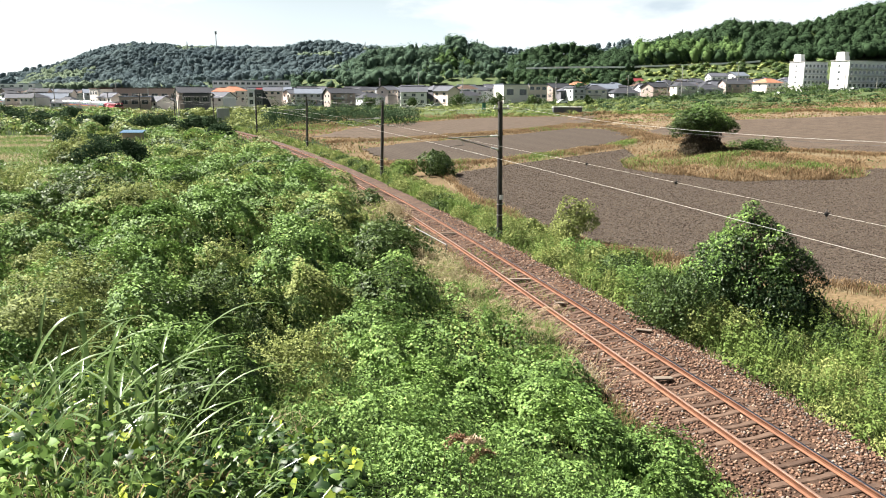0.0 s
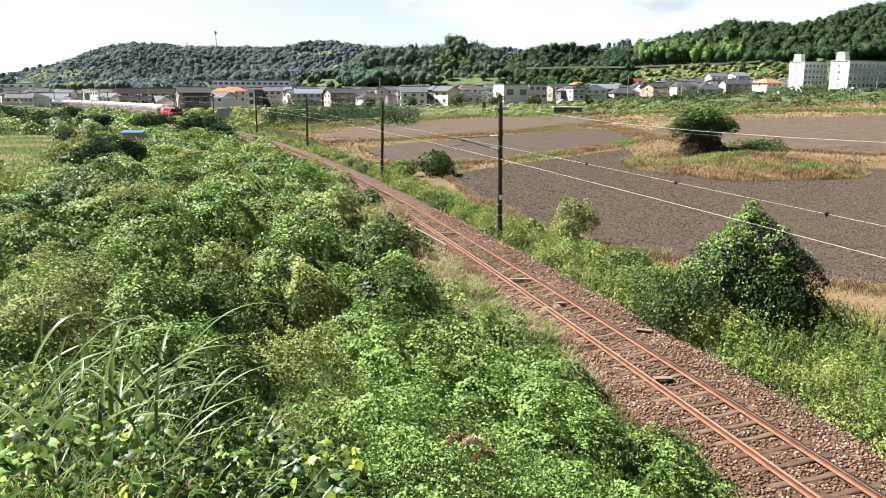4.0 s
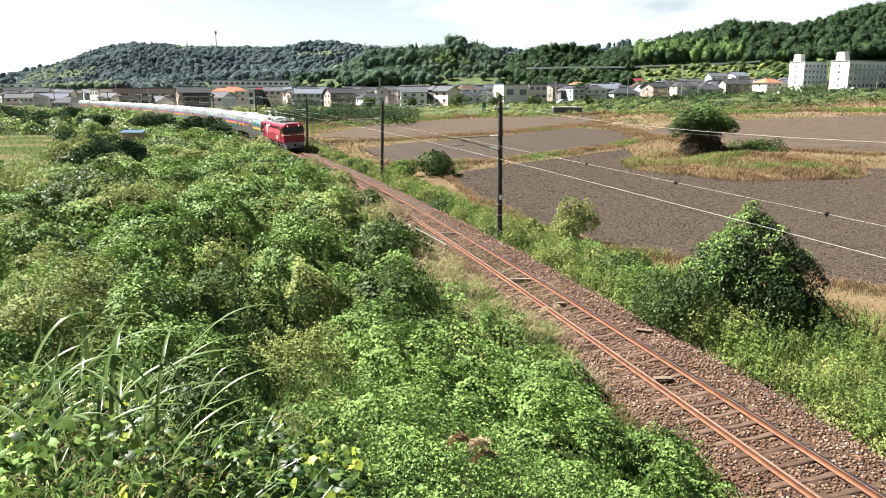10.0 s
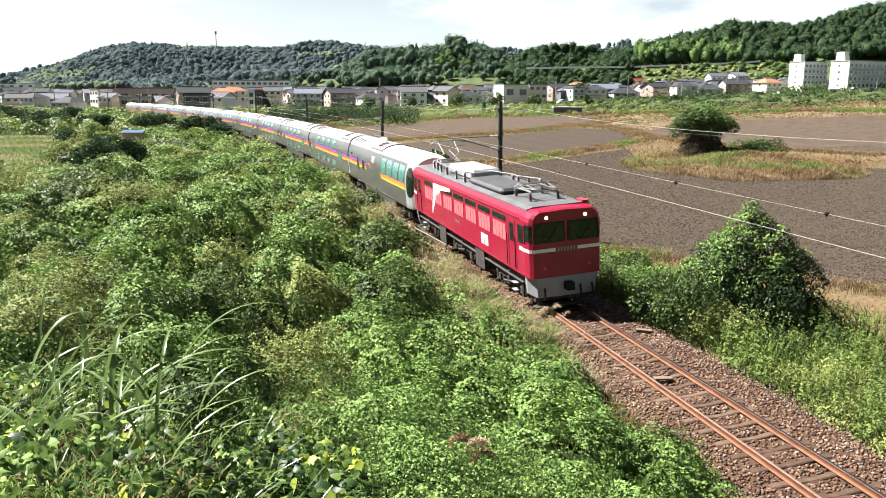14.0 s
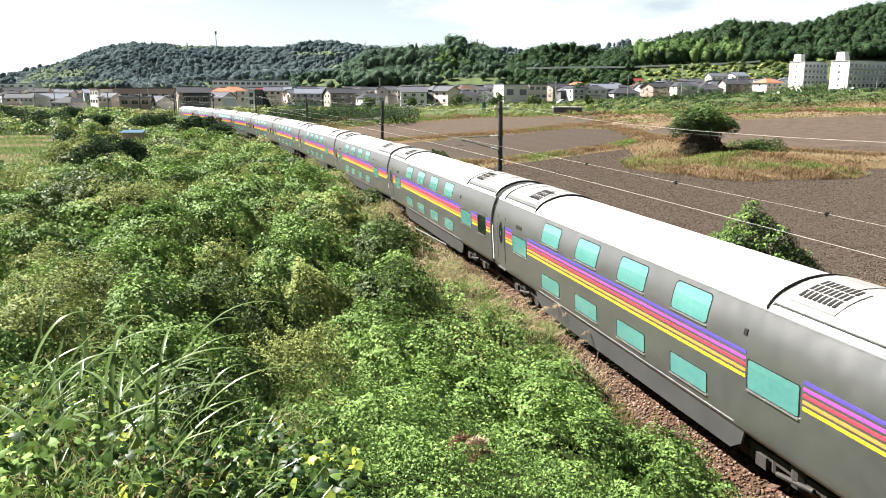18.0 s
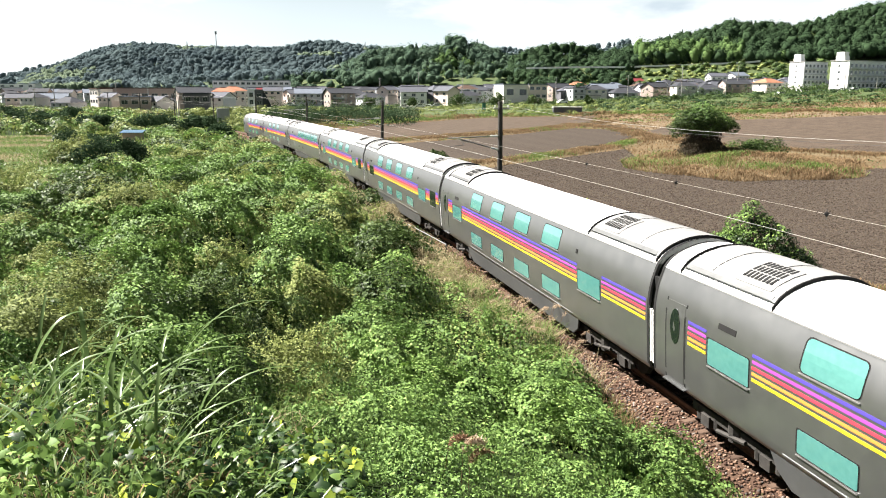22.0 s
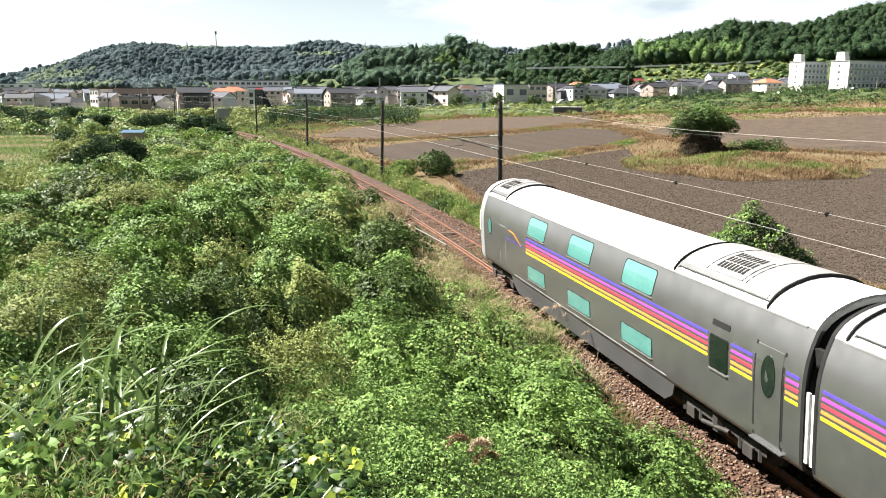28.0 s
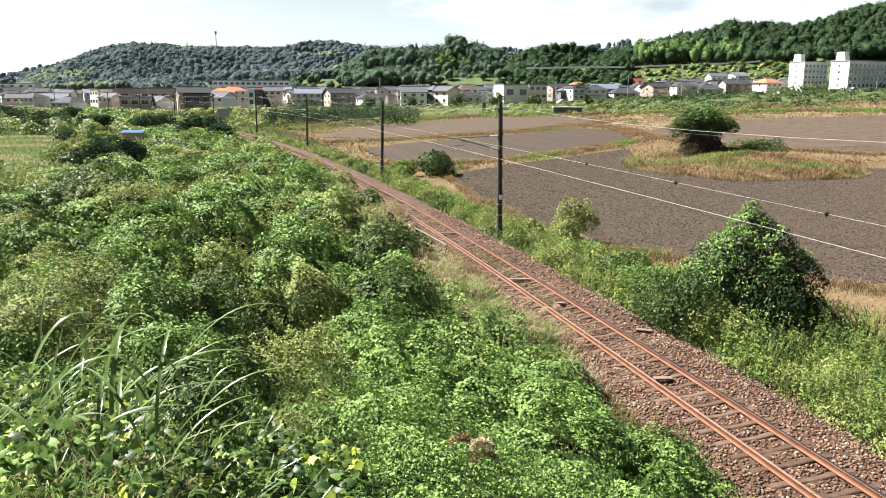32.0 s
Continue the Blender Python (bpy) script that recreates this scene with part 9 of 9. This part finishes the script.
def plume_stalk(px, py, dep, tall, colour, heading):
    gx, gy = spot(px, dep)
    z = base_height(py, dep)
    t = thing("pampas_plume", gx, gy, z - tall, heading, "nodding pampas plume on a thin stalk", "grass plume", "pampas plumes")
    Shape().line([(0, 0, 0), (0.02, 0, tall * 0.6), (0.06, 0, tall)], 0.004, 5).mesh("stalk", M_STRAW, t)
    r = np.random.default_rng(int(px))
    m = 280
    f = r.random(m)
    Q = np.stack([0.06 + 0.26 * f + r.normal(0, 0.02, m), r.normal(0, 0.022, m) * (1.3 - f), tall + 0.10 * np.sin(f * 2.8) + r.normal(0, 0.018, m)], -1)
    leaves("plume", Q, r.normal(size=(m, 3)), 0.085, colour, t, wide=0.14, wild=0.8, seed=int(px))
    SWAY.append((t, gx, gy, z - tall, heading))


plume_stalk(782, 842, 8.3, 0.9, mat("russet_plume", (0.24, 0.14, 0.09), (0.44, 0.27, 0.17), 0.8, per="island", grain=3, fine=20, bump=0, translucent=0.3), 25)
plume_stalk(822, 850, 8.2, 0.9, M_PLUME, 20)
plume_stalk(838, 874, 8.1, 0.8, M_STRAW, 15)
reeds(*spot(450, 8.6), 160, 0.5, "small dry grass tuft on the slope", 0, 700, "dry_tuft")

# ---- small things in the middle distance ----
gx, gy = spot(392, 205.0)
cab = thing("relay_cabinet", gx, gy, base_height(218, 205) - 1.0, 20, "grey mesh-fenced relay cabinet beside the line", "cabinet")
Shape().box(-1.5, 1.5, -1.0, 1.0, -0.5, 4.6).mesh("body", M_PEARL, cab)
for k in range(7):
    Shape().tube((-1.6 + 0.53 * k, -1.1, -0.5), (-1.6 + 0.53 * k, -1.1, 4.9), 0.05, n=5).mesh("fence_post", M_STEEL, cab)
for zz in (1.0, 2.6, 4.4):
    Shape().tube((-1.6, -1.1, zz), (1.6, -1.1, zz), 0.04, n=5).mesh("fence_rail", M_STEEL, cab)
gx, gy = spot(227, 128.0)
shed = thing("small_shed", gx, gy, base_height(258, 128) + 1.05, 5, "small shed with a blue tarpaulin roof among shrubs", "shed")
Shape().box(-1.5, 1.5, 0, 1.6, -1.5, 1.0).mesh("wall", M_WALLS[4], shed)
Shape().add([(-1.85, -0.4, 0.95), (1.85, -0.4, 0.95), (1.85, 1.8, 1.3), (-1.85, 1.8, 1.3), (-1.85, -0.4, 0.85), (1.85, -0.4, 0.85), (1.85, 1.8, 1.2), (-1.85, 1.8, 1.2)], [(0, 1, 2, 3), (7, 6, 5, 4), (0, 4, 5, 1), (1, 5, 6, 2), (2, 6, 7, 3), (3, 7, 4, 0)]).mesh("roof", mat("blue_tarpaulin", (0.020, 0.065, 0.115), (0.045, 0.12, 0.19), 0.45, grain=1, fine=10, bump=0.2, spec=0.4), shed, "blue tarpaulin roof")
gx, gy = spot(1005, 235.0)
car_port = thing("field_shelter", gx, gy, base_height(196, 235), 0, "low dark shelter with a pale roof", "shelter")
Shape().box(-4.3, 4.3, 0, 2.2, -1, 0.9).mesh("wall", M_WALLS[5], car_port)
Shape().box(-4.5, 4.5, -0.2, 2.4, 0.9, 1.1).mesh("roof", M_WHITE, car_port)
gx, gy = spot(856, 265.0)
green_box = thing("green_bin", gx, gy, base_height(194, 265), 0, "dark green storage bin in the meadow", "bin")
Shape().box(-0.6, 0.6, -0.5, 0.5, -0.5, 2.0).mesh("body", mat("green_paint", (0.02, 0.12, 0.08), (0.04, 0.18, 0.12), 0.6), green_box, bevel=0.05)
Shape().box(-0.65, 0.65, -0.55, 0.55, 2.0, 2.12).mesh("lid", M_DARKPANE, green_box)


def parked_car(px, y, depth, paint, turn, label):
    gx, gy = spot(px, depth)
    t = thing("parked_car", gx, gy, base_height(y, depth), turn, label, "car", "parked cars")
    prof = [(-2.0, 0.35), (-2.0, 0.85), (-1.3, 1.0), (-0.8, 1.48), (0.9, 1.5), (1.5, 1.0), (2.0, 0.9), (2.0, 0.35)]
    Shape().loft([[(x, yy, z) for x, z in prof] for yy in (-0.8, 0.8)]).mesh("body", paint, t)
    for yy in (-0.81, 0.81):
        Shape().box(-0.75, 0.9, yy - 0.01, yy + 0.01, 1.02, 1.4).mesh("side_window", M_GLASS, t)
        for x in (-1.25, 1.25):
            Shape().tube((x, yy - 0.08, 0.32), (x, yy + 0.08, 0.32), 0.32, n=12).mesh("wheel", M_RUBBER, t)


for px, y, turn, paint, lab in ((742, 192, 15, M_WHITE, "white parked car by the houses"), (757, 193, -10, M_WHITE, "white parked car by the houses"), (772, 191, 10, M_PEARL, "silver parked car by the houses"), (715, 193, 0, M_PEARL, "silver parked car by the houses"), (995, 184, 20, M_WHITE, "white parked car by the road"), (512, 190, 0, M_WHITE, "white parked car by the workshop"), (1380, 170, 10, M_WHITE, "white parked car by the flats"), (1510, 162, 10, M_WHITE, "white parked car by the flats")):
    parked_car(px, y, 300, paint, turn, lab)
# pale guard wall of the hill road
_pts = [(*spot(px, 556), base_height(y, 556)) for px, y in ((930, 123), (1030, 121), (1100, 121), (1200, 117), (1310, 113), (1340, 110))]
g = Shape()
for a, b in zip(_pts[:-1], _pts[1:]):
    g.add([(a[0], a[1], a[2] - 0.6), (b[0], b[1], b[2] - 0.6), (b[0], b[1], b[2] + 0.6), (a[0], a[1], a[2] + 0.6), (a[0], a[1] + 0.4, a[2] - 0.6), (b[0], b[1] + 0.4, b[2] - 0.6), (b[0], b[1] + 0.4, b[2] + 0.6), (a[0], a[1] + 0.4, a[2] + 0.6)],
          [(0, 1, 2, 3), (3, 2, 6, 7), (5, 4, 7, 6), (0, 4, 5, 1), (0, 3, 7, 4), (1, 5, 6, 2)])
tagged(g.mesh("guard_wall", M_WHITE), "pale guard wall along a hill road", "wall", kind="structure")


def motions():
    """The train runs along the line towards and past the camera."""
    times = [0.5 * k for k in range(65)]
    for car, behind, reach in TRAIN:
        rows = []
        for t in times:
            mid = head_at(t) + behind
            a, b = on_line(mid - reach), on_line(mid + reach)
            rows.append((t, pose((a.x + b.x) / 2, (a.y + b.y) / 2, (a.z + b.z) / 2, CANT, 0, math.degrees(math.atan2(a.y - b.y, a.x - b.x)))))
        walk(car, rows)
    for k, (leaf, x, y, z, heading) in enumerate(SWAY):
        rows = []
        for t in times:
            a = 2.2 * math.sin(1.7 * t + 1.3 * k) + 1.6 * math.sin(3.1 * t + 0.7 * k)
            rows.append((t, pose(x, y, z, 0.8 * a, a, heading + 0.9 * a)))
        walk(leaf, rows)


motions()
